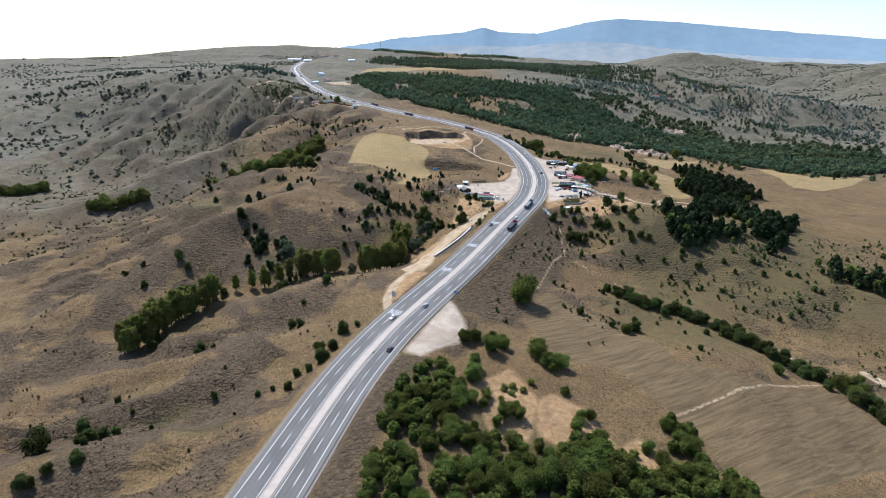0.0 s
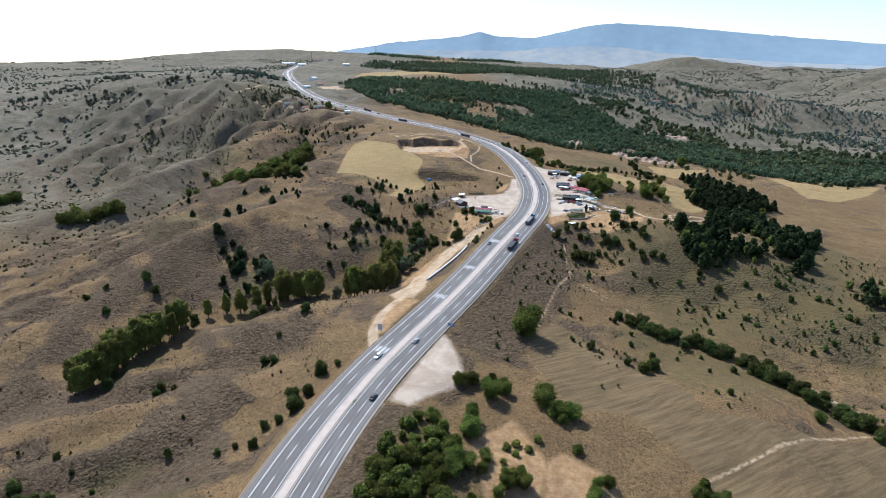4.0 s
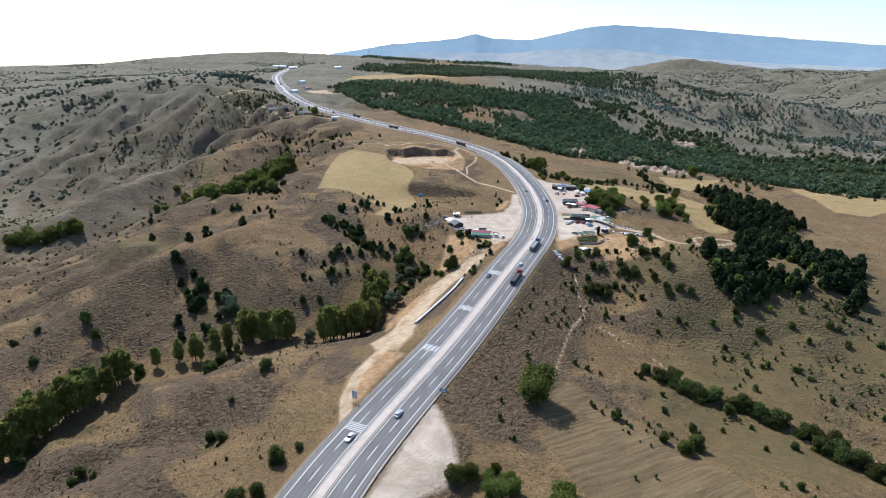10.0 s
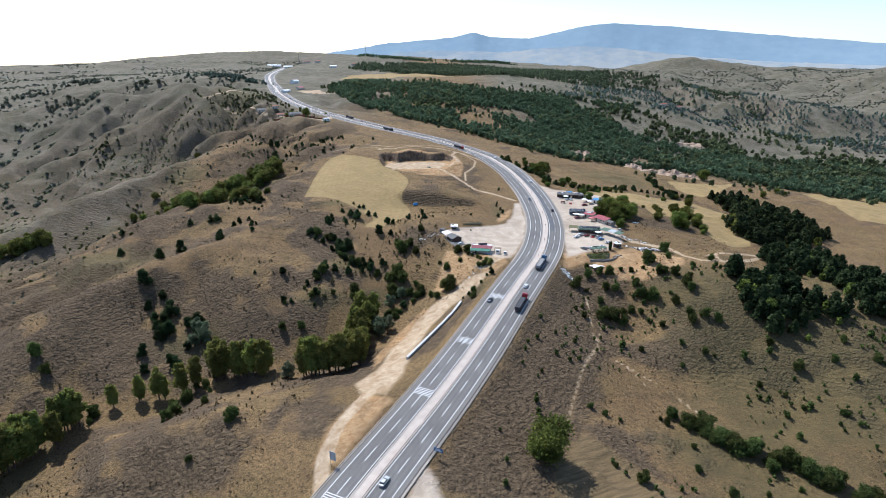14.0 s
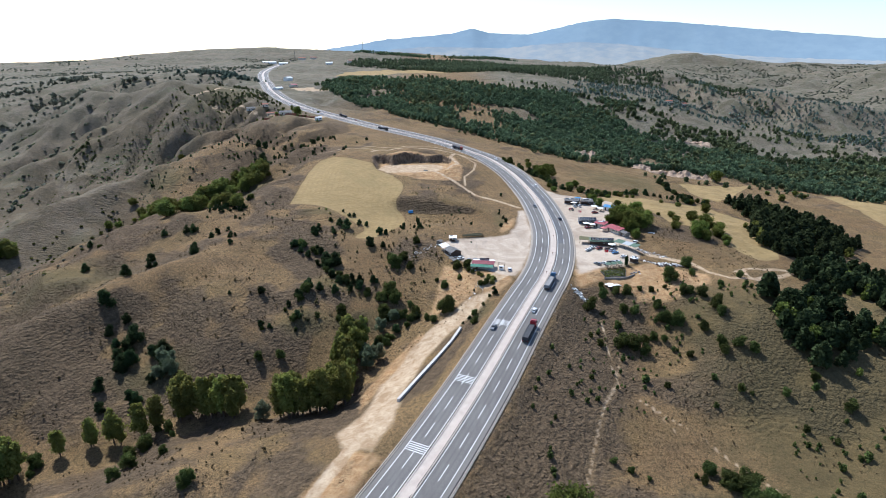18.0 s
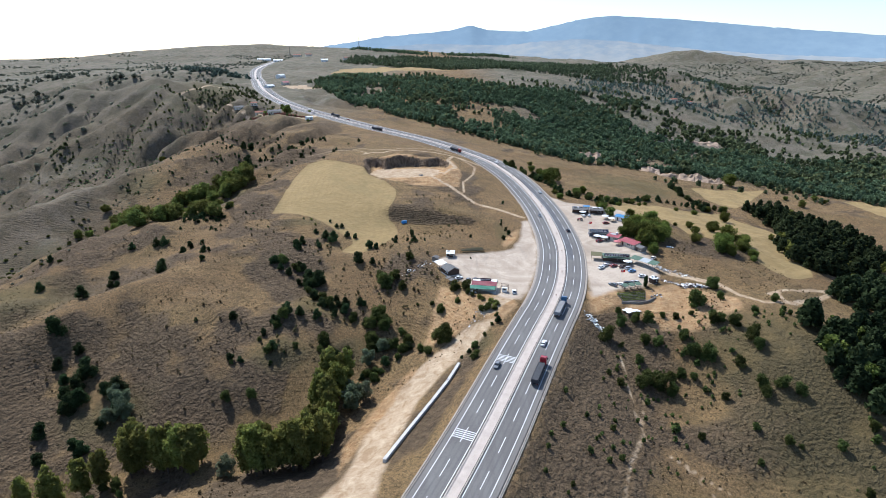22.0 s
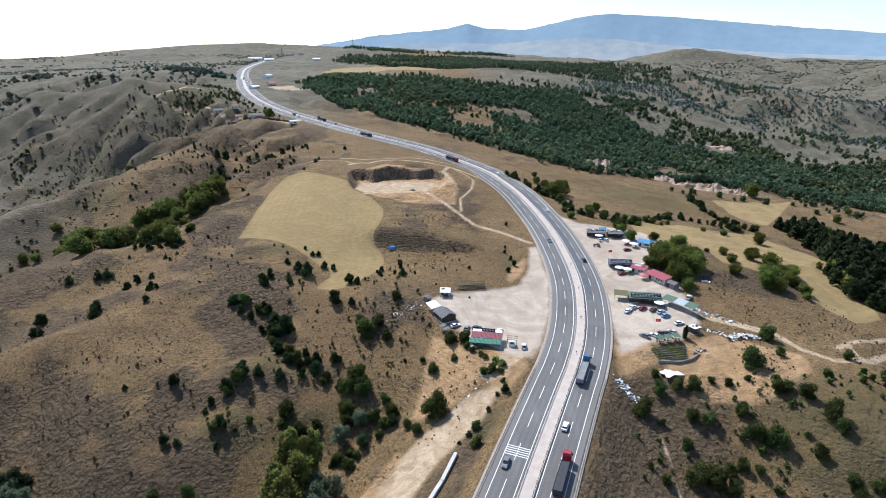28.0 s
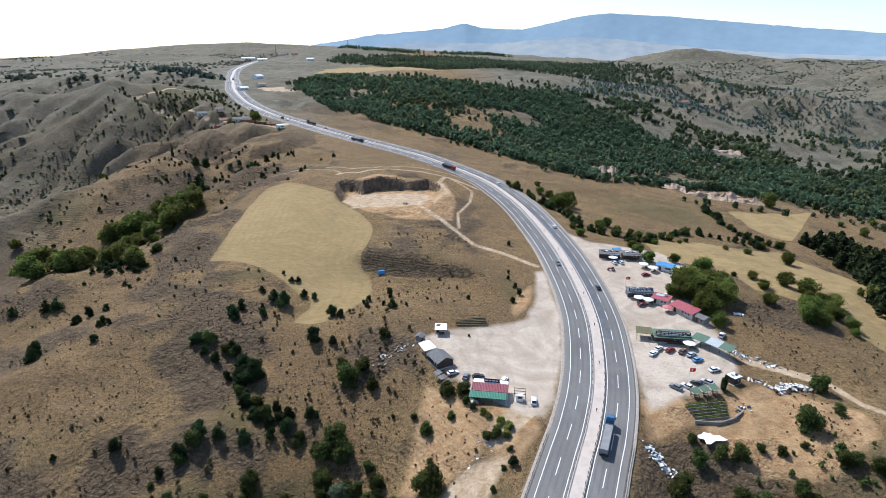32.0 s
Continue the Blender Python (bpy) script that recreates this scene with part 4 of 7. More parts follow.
def scatter(polys, step, rng, keep=0.0, seed=3, scale=60.0, wet=None):
    """Points inside outlines, jittered, with gaps where the noise is low."""
    out = []
    for poly in polys:
        a = np.array(poly, float)
        gx, gy = np.meshgrid(np.arange(a[:, 0].min(), a[:, 0].max(), step), np.arange(a[:, 1].min(), a[:, 1].max(), step))
        x, y = gx.ravel() + rng.uniform(-0.8, 0.8, gx.size) * step, gy.ravel() + rng.uniform(-0.8, 0.8, gx.size) * step
        m = inside(x, y, poly) > 0
        if poly is not STUBBLE:
            m &= inside(x, y, STUBBLE) < 0.5
        if keep:
            m &= fbm(x / scale, y / scale, seed, 3) > keep + rng.uniform(-0.35, 0.35, len(x))
        if wet is not None:
            m &= wetness(x, y) + rng.normal(0, 0.16, len(x)) > wet
        out.append(np.column_stack([x[m], y[m]]))
    p = np.vstack(out)
    for cx, cy, wide, tall, turn in CLIFFS:
        p = p[np.hypot((p[:, 0] - cx) / (0.7 * wide), (p[:, 1] - cy + 12) / 22) > 1]
    d = road_near(p[:, 0], p[:, 1])[0]
    return p[d > 18]


PLANTS = {
    "junipers_left_hill": [(-169, 525, 5.4), (-154, 525, 6.5), (-133, 513, 4.3), (-131, 518, 5.3), (-118, 502, 3.5), (-115, 504, 3.2), (-113, 489, 4.0), (-133, 485, 7.5), (-163, 491, 6.8), (-158, 479, 5.4), (-96, 507, 1.4), (-125, 521, 3.7), (-127, 542, 2.9), (-123, 538, 2.6), (-123, 547, 2.3), (-147, 544, 2.4), (-168, 526, 2.7), (-95, 431, 2.5), (-66, 432, 3.9), (-59, 421, 6.2), (-75, 413, 4.3), (-71, 413, 3.4), (-54, 420, 1.9), (-59, 414, 2.2), (-81, 438, 5.4), (-62, 437, 6.3)],
    "junipers_gully_head": [(-75, 493, 5.5), (-71, 487, 4.9), (-66, 484, 5.4), (-62, 492, 4.4), (-68, 512, 6.3), (-55, 512, 4.5), (-59, 475, 4.7), (-53, 470, 6.7), (-48, 474, 9.9), (-48, 461, 5.6), (-44, 454, 5.0), (-40, 455, 5.0), (-37, 458, 4.5), (-32, 454, 5.9), (-38, 451, 4.4), (-36, 446, 4.9), (-44, 444, 5.4), (-52, 444, 5.9), (-58, 444, 7.3), (-61, 437, 5.4), (-26, 513, 6.1), (-22, 489, 4.7), (-30, 492, 8.5), (-25, 454, 5.4), (-23, 454, 3.4)],
    "bushes_hut_slope": [(-11, 466, 2.5), (-5, 465, 6.4), (-12, 466, 4.0), (10, 449, 3.3), (14, 442, 5.7), (22, 444, 3.7), (3, 452, 2.4), (-15, 444, 11.2), (-12, 439, 9.7), (-17, 431, 8.7), (-16, 429, 4.9), (-10, 428, 6.3), (-4, 435, 5.3), (-1, 429, 7.2), (-7, 427, 6.7), (-2, 422, 4.8), (5, 420, 4.7), (8, 416, 5.6), (13, 422, 9.2), (16, 421, 10.1), (15, 431, 2.8), (27, 399, 5.2), (27, 448, 3.7), (29, 445, 3.2), (32, 432, 4.5), (35, 432, 4.9), (-39, 429, 7.3), (-28, 427, 4.9)],
    "conifers_left_gully": [(-161, 459, 8.3), (-159, 433, 11.2), (-152, 420, 7.0), (-146, 413, 6.2), (-139, 418, 11.2), (-140, 411, 8.0), (-134, 402, 9.8), (-137, 400, 7.9), (-137, 397, 7.3), (-141, 387, 7.9), (-124, 380, 7.2), (-121, 379, 6.6), (-135, 375, 6.7), (-148, 429, 6.4), (-141, 405, 8.0), (-125, 406, 7.9), (-119, 405, 10.3), (-116, 396, 6.6), (-120, 391, 5.4), (-198, 483, 6.2), (-219, 526, 5.9), (-153, 476, 4.3), (-162, 492, 5.2), (-131, 480, 6.3), (-150, 526, 7.0), (-132, 509, 4.4), (-118, 505, 4.3)],
    "bushes_left_mid": [(-82, 439, 4.3), (-72, 396, 5.8), (-63, 399, 5.8), (-61, 435, 5.4), (-67, 428, 3.0), (-59, 441, 7.9), (-61, 420, 5.3), (-50, 423, 4.1), (-74, 411, 2.9), (-59, 415, 2.3), (-99, 321, 6.7), (-105, 340, 8.5), (-93, 342, 5.0), (-67, 307, 6.5), (-106, 353, 7.0), (-101, 364, 5.9), (-144, 342, 4.2), (-145, 347, 7.9)],
    "bushes_left_near": [(-111, 351, 6.8), (-106, 355, 8.1), (-68, 305, 5.5), (-78, 292, 3.8), (-81, 276, 6.4), (-76, 274, 6.3), (-81, 272, 2.1), (-76, 270, 2.1), (-129, 270, 7.0), (-119, 263, 3.4), (-163, 284, 7.8), (-165, 294, 6.0), (-219, 365, 6.9), (-207, 368, 5.3), (-197, 347, 6.6), (-183, 372, 8.8), (-175, 365, 7.2), (-98, 360, 3.4), (-105, 363, 4.8), (-100, 373, 4.9), (-49, 253, 8.5), (-57, 236, 8.9), (-52, 239, 6.4), (-31, 227, 1.9)],
    "bushes_left_first": [(-159, 212, 7.8), (-154, 202, 7.0), (-149, 202, 8.2), (-142, 200, 7.4), (-138, 202, 5.5), (-148, 196, 4.4), (-141, 181, 7.9), (-158, 174, 5.6), (-151, 178, 6.8), (-148, 223, 4.5), (-137, 214, 3.1), (-157, 171, 7.4), (-154, 172, 6.1), (-168, 197, 15.0), (-125, 206, 3.0), (-96, 179, 1.9), (-101, 217, 4.7), (-129, 265, 5.3), (-119, 262, 2.6), (-79, 210, 4.0), (-85, 198, 2.0), (-73, 212, 3.4), (-66, 211, 5.6), (-65, 222, 5.1), (-60, 224, 5.1), (-55, 229, 9.7), (-51, 238, 6.3), (-49, 253, 5.3), (-43, 259, 4.2)],
    "bushes_right_spur": [(145, 450, 8.8), (128, 430, 10.6), (142, 436, 5.0), (166, 434, 5.2), (150, 422, 4.4), (129, 415, 6.6), (132, 415, 5.2), (136, 411, 7.5), (139, 402, 8.4), (115, 410, 5.6), (115, 402, 8.4), (120, 398, 9.3), (99, 423, 6.0), (92, 422, 6.9), (84, 414, 9.2), (104, 422, 7.0), (116, 422, 4.2), (111, 424, 3.8), (123, 423, 3.3), (99, 411, 6.9), (94, 402, 5.1), (108, 394, 5.6), (104, 393, 5.2), (112, 392, 4.7), (92, 390, 8.8), (98, 390, 9.3), (83, 396, 2.7), (79, 393, 3.1), (132, 381, 6.9), (139, 379, 7.0)],
    "bushes_right_spur_more": [(82, 388, 4.5), (93, 429, 4.2)],
    "bushes_right_slope": [(60, 349, 3.0), (71, 361, 3.1), (70, 348, 3.0), (51, 335, 2.3), (89, 410, 3.5), (95, 393, 6.8), (102, 387, 6.8), (116, 401, 7.0), (129, 391, 6.2), (139, 397, 6.2), (119, 380, 4.7), (132, 377, 6.0), (144, 376, 6.1), (122, 364, 3.9), (131, 359, 4.6), (103, 363, 3.9), (118, 352, 3.2), (148, 342, 3.9), (157, 337, 3.3), (160, 329, 3.3), (173, 324, 3.9), (135, 358, 2.6), (115, 411, 5.6), (104, 409, 6.3), (180, 374, 4.9), (185, 350, 4.8), (203, 334, 4.8), (217, 332, 4.9), (221, 329, 4.2), (168, 348, 6.7)],
    "bushes_right_slope_more": [(162, 362, 5.4), (148, 357, 4.7), (202, 347, 5.5), (195, 360, 4.9), (73, 317, 3.5), (68, 320, 3.5), (78, 314, 2.3), (68, 287, 2.7), (75, 280, 5.9), (97, 288, 3.9), (89, 268, 5.3), (100, 265, 8.1), (104, 277, 5.0), (111, 308, 3.0), (102, 302, 3.5), (97, 315, 4.1), (95, 317, 2.4), (117, 279, 2.8), (130, 282, 2.9), (140, 270, 4.6), (124, 242, 4.2), (127, 267, 2.8)],
    "oaks_field": [(130, 502, 11.4), (310, 755, 14.5), (217, 583, 8.4), (233, 615, 5.8), (218, 610, 4.9), (172, 530, 5.2), (174, 544, 4.7), (166, 546, 2.7), (165, 514, 5.6), (173, 499, 12.1), (176, 494, 7.8), (132, 493, 7.3), (187, 490, 3.7), (333, 674, 7.2), (334, 700, 4.2), (368, 709, 5.6), (373, 702, 4.4), (127, 519, 10.7), (133, 519, 11.9), (140, 519, 10.8), (123, 516, 7.6), (154, 534, 6.4), (139, 554, 5.2), (147, 546, 4.5), (160, 595, 2.9), (202, 597, 3.9), (187, 594, 3.0)],
    "trees_road_right": [(103, 660, 10.5), (107, 656, 13.6), (114, 670, 12.4), (105, 691, 6.0), (99, 695, 6.0), (101, 717, 4.5), (102, 594, 4.8), (101, 607, 4.3), (118, 613, 5.9), (124, 617, 6.7), (129, 611, 3.7), (135, 606, 3.7), (138, 600, 4.4), (143, 598, 4.4), (143, 589, 3.6), (157, 601, 4.4), (167, 602, 3.0), (124, 564, 6.6), (126, 554, 7.1), (125, 576, 4.7)],
    "meadow_trees": [(0, 512, 4.9), (5, 581, 1.6), (-4, 517, 2.8), (-11, 516, 3.3), (-13, 520, 2.5), (6, 512, 2.2), (-69, 749, 2.4), (-75, 714, 3.5), (-59, 750, 4.2), (-54, 548, 2.5), (-49, 542, 3.6), (-46, 542, 3.6), (-41, 530, 4.7), (-36, 528, 4.1), (-53, 524, 6.4), (-48, 521, 8.6), (-60, 531, 4.1), (-57, 519, 2.9), (-66, 510, 6.2), (-66, 519, 5.8), (-71, 549, 1.9), (54, 542, 2.4), (56, 521, 3.9), (55, 528, 2.9), (52, 515, 3.3), (59, 576, 3.2), (31, 488, 1.5), (25, 529, 1.1), (16, 500, 1.3), (-5, 674, 1.6)],
    "conifers_upper_meadow": [(-132, 730, 2.8), (-140, 724, 2.3), (-144, 756, 5.9), (-138, 760, 5.9), (-128, 759, 6.9), (-127, 767, 5.0), (-113, 750, 6.7), (-111, 765, 5.9), (-104, 752, 4.8), (-105, 706, 6.2), (-99, 718, 3.6), (-81, 684, 2.9), (-76, 705, 4.3), (-92, 754, 2.9), (-98, 761, 3.9), (-130, 749, 3.9), (-132, 736, 2.4), (-127, 678, 4.3), (-116, 656, 3.2), (-150, 734, 4.8), (-155, 720, 7.5), (-165, 760, 11.1), (-169, 749, 8.9), (-160, 727, 10.5), (-196, 756, 3.1), (-222, 789, 3.3), (-199, 778, 4.2), (-179, 718, 1.9), (-216, 748, 3.1), (-191, 708, 2.8)],
    "conifers_upper_meadow_more": [(-130, 608, 1.5), (-105, 577, 2.0), (-107, 564, 2.0), (-112, 564, 2.7), (-128, 577, 4.9), (-100, 534, 1.9), (-91, 539, 1.9)],
    "green_gully_trees": [(-265, 785, 7.9), (-173, 647, 10.1), (-169, 657, 11.9), (-159, 662, 15.0), (-153, 663, 15.0), (-150, 672, 15.0), (-147, 683, 15.0), (-172, 630, 10.6), (-162, 630, 9.6), (-155, 633, 8.0), (-169, 616, 7.9), (-173, 613, 6.3), (-191, 629, 8.3), (-184, 608, 9.5), (-183, 595, 8.5), (-187, 591, 10.1), (-194, 590, 15.0), (-203, 593, 15.0), (-210, 597, 15.0), (-198, 588, 15.0), (-238, 634, 9.7), (-252, 649, 8.3), (-218, 599, 9.9), (-149, 574, 10.7), (-141, 571, 11.9), (-133, 565, 12.3), (-151, 572, 8.5), (-154, 570, 3.6), (-127, 579, 4.9), (-228, 601, 3.3)],
    "green_gully_trees_more": [(-242, 627, 3.5), (-261, 622, 7.2), (-254, 624, 6.2)],
    "first_orchard": [(-3, 218, 9.7), (14, 217, 15.0), (26, 237, 13.6), (13, 242, 9.7), (23, 245, 8.7), (46, 229, 14.7), (51, 223, 10.1), (10, 195, 8.8), (17, 197, 8.9), (23, 187, 10.4), (30, 191, 8.9), (57, 191, 8.1), (52, 207, 3.8), (95, 262, 6.3), (100, 267, 4.5), (92, 185, 7.2), (88, 188, 5.5), (77, 176, 5.4), (-7, 195, 5.2), (-15, 189, 6.6), (-18, 184, 7.6), (-10, 183, 8.6), (-5, 183, 10.1), (2, 191, 10.3), (2, 177, 11.1), (-4, 167, 9.9), (8, 172, 10.0), (14, 167, 11.0), (-16, 164, 8.3)],
    "first_orchard_more": [(-21, 158, 7.3), (-23, 150, 5.8), (-17, 150, 8.2), (-11, 146, 8.2), (3, 158, 9.8), (11, 153, 12.3), (19, 157, 12.4), (22, 150, 14.9), (32, 153, 15.0), (41, 155, 15.0), (49, 153, 15.0), (47, 172, 10.4), (58, 173, 13.1), (59, 164, 13.0), (62, 154, 11.3), (72, 155, 10.4), (82, 161, 10.6), (89, 159, 11.7), (94, 156, 10.6), (93, 173, 10.9), (92, 179, 7.1), (99, 154, 9.6), (52, 184, 6.3), (80, 170, 5.4), (30, 167, 10.2), (37, 171, 7.7), (184, 222, 13.2), (193, 227, 9.5), (158, 234, 5.2)],
    "house_trees": [(-181, 897, 8.7), (-187, 898, 7.5), (-164, 910, 12.6), (-134, 882, 3.0), (-143, 938, 3.2), (-186, 974, 4.1), (-160, 899, 2.5)],
}

KIND_OF = {"junipers_left_hill": "juniper", "junipers_gully_head": "juniper", "conifers_left_gully": "juniper", "meadow_trees": "juniper", "conifers_upper_meadow": "juniper",
           "oaks_field": "oak", "trees_road_right": "oak", "green_gully_trees": "oak", "first_orchard": "oak", "first_orchard_more": "oak", "house_trees": "oak"}
GROUP_OF = {"juniper": "junipers on the hills", "bush": "bushes on the slopes", "oak": "leafy trees"}
for patch, spots in PLANTS.items():
    kind = KIND_OF.get(patch, KIND_OF.get(patch.replace("_more", ""), "bush"))
    for x, y, h in spots:
        if patch.startswith("green_gully") and h > 8:
            plant("ash", x, y, h * 0.85, "green trees in the gully", 1.15)
            continue
        if patch.startswith("first_orchard") and h > 7:
            for q in range(2):
                a = 3.1 * q + x
                plant("oak", x + 0.28 * h * math.cos(a), y + 0.28 * h * math.sin(a), h * plant_rng.uniform(0.42, 0.68), GROUP_OF[kind], plant_rng.uniform(0.9, 1.3))
            continue
        plant(kind, x, y, max(h * (0.78 if kind == 'bush' else 0.9), 1.2), GROUP_OF[kind], 1.0 if kind != "oak" or h > 6 else 1.25)
ORCHARD = [[(-21, 200), (-9, 217), (4, 213), (9, 200), (7, 186), (21, 179), (30, 171), (34, 162), (33, 130), (-22, 130), (-25, 154)],
           [(46, 175), (56, 182), (62, 173), (70, 160), (65, 135), (35, 135), (36, 163)], [(91, 197), (100, 196), (98, 179), (104, 173), (105, 140), (69, 140), (74, 160), (87, 165), (86, 176)]]
THICKET = scatter(ORCHARD, 4.2, np.random.default_rng(77), -0.5, 91, 25)
for x, y in THICKET[::3]:
    plant("oak", x, y, plant_rng.uniform(2.8, 6.6), "leafy trees", plant_rng.uniform(0.9, 1.4))
for x, y, h in ((128, 514, 9), (134, 512, 11), (140, 512, 10), (146, 516, 9), (132, 524, 11), (142, 526, 9), (184, 534, 7), (190, 526, 8), (186, 515, 7), (192, 512, 7), (188, 503, 6), (190, 496, 5), (150, 545, 8), (136, 506, 6)):
    plant("oak", x, y, h, "leafy trees", 1.25)
for line, step, lo, hi in (([(105, 606), (120, 598), (137, 588), (160, 610), (181, 624), (197, 618), (213, 613), (236, 617)], 4.6, 2.5, 6), ([(231, 713), (225, 676), (223, 646), (215, 606)], 4.2, 3, 7),
                           ([(76, 690), (90, 660), (100, 645), (104, 622), (108, 606)], 4.0, 3, 7), ([(-76, 494), (-60, 488), (-50, 470), (-42, 455), (-30, 448), (-20, 436), (-14, 424)], 3.6, 3, 6.5),
                           ([(-40, 430), (-28, 418), (-16, 412), (0, 424)], 3.4, 3, 7), ([(40, 425), (30, 412), (20, 402)], 5, 1.5, 3.5)):
    for p in resample([(a, b, 0) for a, b in line], step):
        jx, jy = plant_rng.uniform(-3, 3, 2)
        plant("bush" if plant_rng.uniform() < 0.35 else "juniper", p[0] + jx, p[1] + jy, plant_rng.uniform(lo, hi), "bushes on the slopes", 1.1)
plant("oak", 45, 288, 15.5, "", 1.0)["label"] = "large solitary leafy tree below the embankment"

# poplars in the gully, in rows along the stream
for line, step, hgt in (([(-171, 277), (-170, 292), (-166, 305), (-160, 320), (-154, 327), (-148, 344)], 3.6, 17), ([(-137, 354), (-126, 360), (-106, 365)], 6.5, 13),
                        ([(-99, 371), (-85, 371), (-70, 366)], 4.2, 16), ([(-56, 366), (-45, 362), (-34, 362), (-27, 372)], 3.6, 17), ([(-30, 380), (-33, 395), (-26, 413)], 4.6, 15)):
    for p in resample([(a, b, 0) for a, b in line], 0.85 * step):
        for row in range(1 if step > 6 or plant_rng.uniform() < 0.3 else 2):
            jx, jy = plant_rng.uniform(-3.2, 3.2, 2)
            plant("poplar", p[0] + jx - 3.2 * row, p[1] + jy + 2.6 * row, hgt * plant_rng.uniform(0.95, 1.4), "poplars in the gully", plant_rng.uniform(0.75, 1.05))
for line, hgt in (([(-348, 553), (-328, 562), (-302, 573)], 13), ([(-512, 640), (-495, 655), (-480, 676)], 12)):
    for p in resample([(a, b, 0) for a, b in line], 3.4):
        jx, jy = plant_rng.uniform(-5, 5, 2)
        plant("ash", p[0] + jx, p[1] + jy, hgt * plant_rng.uniform(0.7, 1.1), "green trees in the gully", plant_rng.uniform(0.9, 1.2))
for x, y, h in ((-14, 469, 8.0), (-9, 474, 5.6), (-2, 490, 4.4), (-17, 476, 4.6)):
    plant("bush", x, y, h, "bushes on the slopes", 1.15)
for x, y, h in ((-22, 511, 4.0), (-11, 523, 3.2), (-2, 526, 4.6), (16, 540, 1.3), (21, 540, 1.8), (27, 541, 1.3), (26, 543, 1.5), (33, 519, 2.2), (53, 536, 2.2)):
    plant("juniper", x, y, h, "junipers on the hills")
for line, step, lo, hi in (([(-148, 690), (-156, 680), (-167, 676), (-177, 670), (-188, 662), (-198, 655)], 3.4, 7, 13), ([(-164, 574), (-172, 566), (-182, 561)], 3.0, 9, 14)):
    for p in resample([(a, b, 0) for a, b in line], step):
        jx, jy = plant_rng.uniform(-4, 4, 2)
        plant("ash", p[0] + jx, p[1] + jy, plant_rng.uniform(lo, hi), "green trees in the gully", plant_rng.uniform(0.95, 1.25))
for k in range(22):
    plant("juniper", plant_rng.uniform(-151, -126), plant_rng.uniform(552, 568), plant_rng.uniform(2.2, 4.0), "junipers on the hills", 1.25)
for x, y, h in ((-62, 364, 9), (-22, 392, 12), (-18, 398, 10), (-119, 402, 9), (-114, 398, 10), (-117, 392, 8), (-112, 394, 9), (-12, 426, 8), (-18, 420, 9), (-24, 402, 9)):
    plant("willow", x, y, h, "willows in the gully")


def wood_stuff(name, pts, kind, hgt, blobs, rng, label, blob=0.26, wide=1.0):
    """Many trees as one mesh; each is a stem and a few ragged clumps."""
    n = len(pts)
    z = land(pts[:, 0], pts[:, 1], False)
    low = 0.55 if wide >= 1.9 else 1.0
    h = hgt * rng.uniform(0.5, 1.3, n)
    cen, siz = [], []
    blobs = round(1.7 * blobs)
    for b in range(blobs):
        u = (b + 0.5) / blobs
        prof = (1.05 - u) ** 0.6 if kind in ("pine", "far_pine") else 1.0 - 0.9 * (u - 0.35) ** 2
        a = rng.uniform(0, 6.28, n)
        r = 0.20 * prof * h * wide * rng.uniform(0.5, 1.25, n)
        cen.append(np.column_stack([pts[:, 0] + r * np.cos(a), pts[:, 1] + r * np.sin(a), z + low * h * (0.14 + 0.8 * u)]))
        siz.append(blob * h * (0.45 + 0.6 * prof) * wide * rng.uniform(0.75, 1.25, n))
    v, f = clumps(np.vstack(cen), 0.9 * np.concatenate(siz), rng)
    me = bpy.data.meshes.new(name)
    me.vertices.add(len(v))
    me.vertices.foreach_set("co", v.astype(np.float32).ravel())
    me.loops.add(f.size)
    me.loops.foreach_set("vertex_index", f.ravel().astype(np.int32))
    me.polygons.add(len(f))
    me.polygons.foreach_set("loop_start", np.arange(0, f.size, 3, dtype=np.int32))
    me.update()
    me.materials.append(M[kind])
    return tagged(new(name, me), label, "trees", kind="stuff")


rng = np.random.default_rng(5)
for k in (1, 2):
    wood_stuff("thicket", THICKET[k::3], "oak", 4.6, 420, rng, "dense leafy green thicket below the embankment", 0.05, 1.75)


def cliff(x, y, wide, tall, turn):
    """A bare rock face breaking out of the wooded slope."""
    z0 = float(land([x], [y])[0])
    nx, nz = 22, 12
    verts = []
    for j in range(nz):
        for i in range(nx):
            u, v = i / (nx - 1) - 0.5, j / (nz - 1)
            top = 0.5 * tall * (1 - 1.5 * u * u) * (0.75 + 0.35 * float(fbm(np.array([u * 5 + x]), np.array([0.3]), 79, 3)[0]))
            out = 2.2 * float(fbm(np.array([u * 7 + x]), np.array([v * 2.0]), 77, 4)[0])
            verts.append((1.3 * u * wide, v * 13.0 - 5.0 - out, -4 + v * (top + 4)))
    faces = [(j * nx + i, j * nx + i + 1, (j + 1) * nx + i + 1, (j + 1) * nx + i) for j in range(nz - 1) for i in range(nx - 1)]
    back = len(verts)
    verts += [(a * 1.3, 26.0, -4) for a in (-wide / 2, wide / 2)]
    faces.append((back, back + 1, nz * nx - 1, (nz - 1) * nx))
    ob = mesh_part("cliff", verts, faces, M["rock"])
    ob.matrix_basis = pose(x, y, z0, 0, 0, turn)
    tagged(ob, "pale bare rock face in the wooded slope", "cliff")


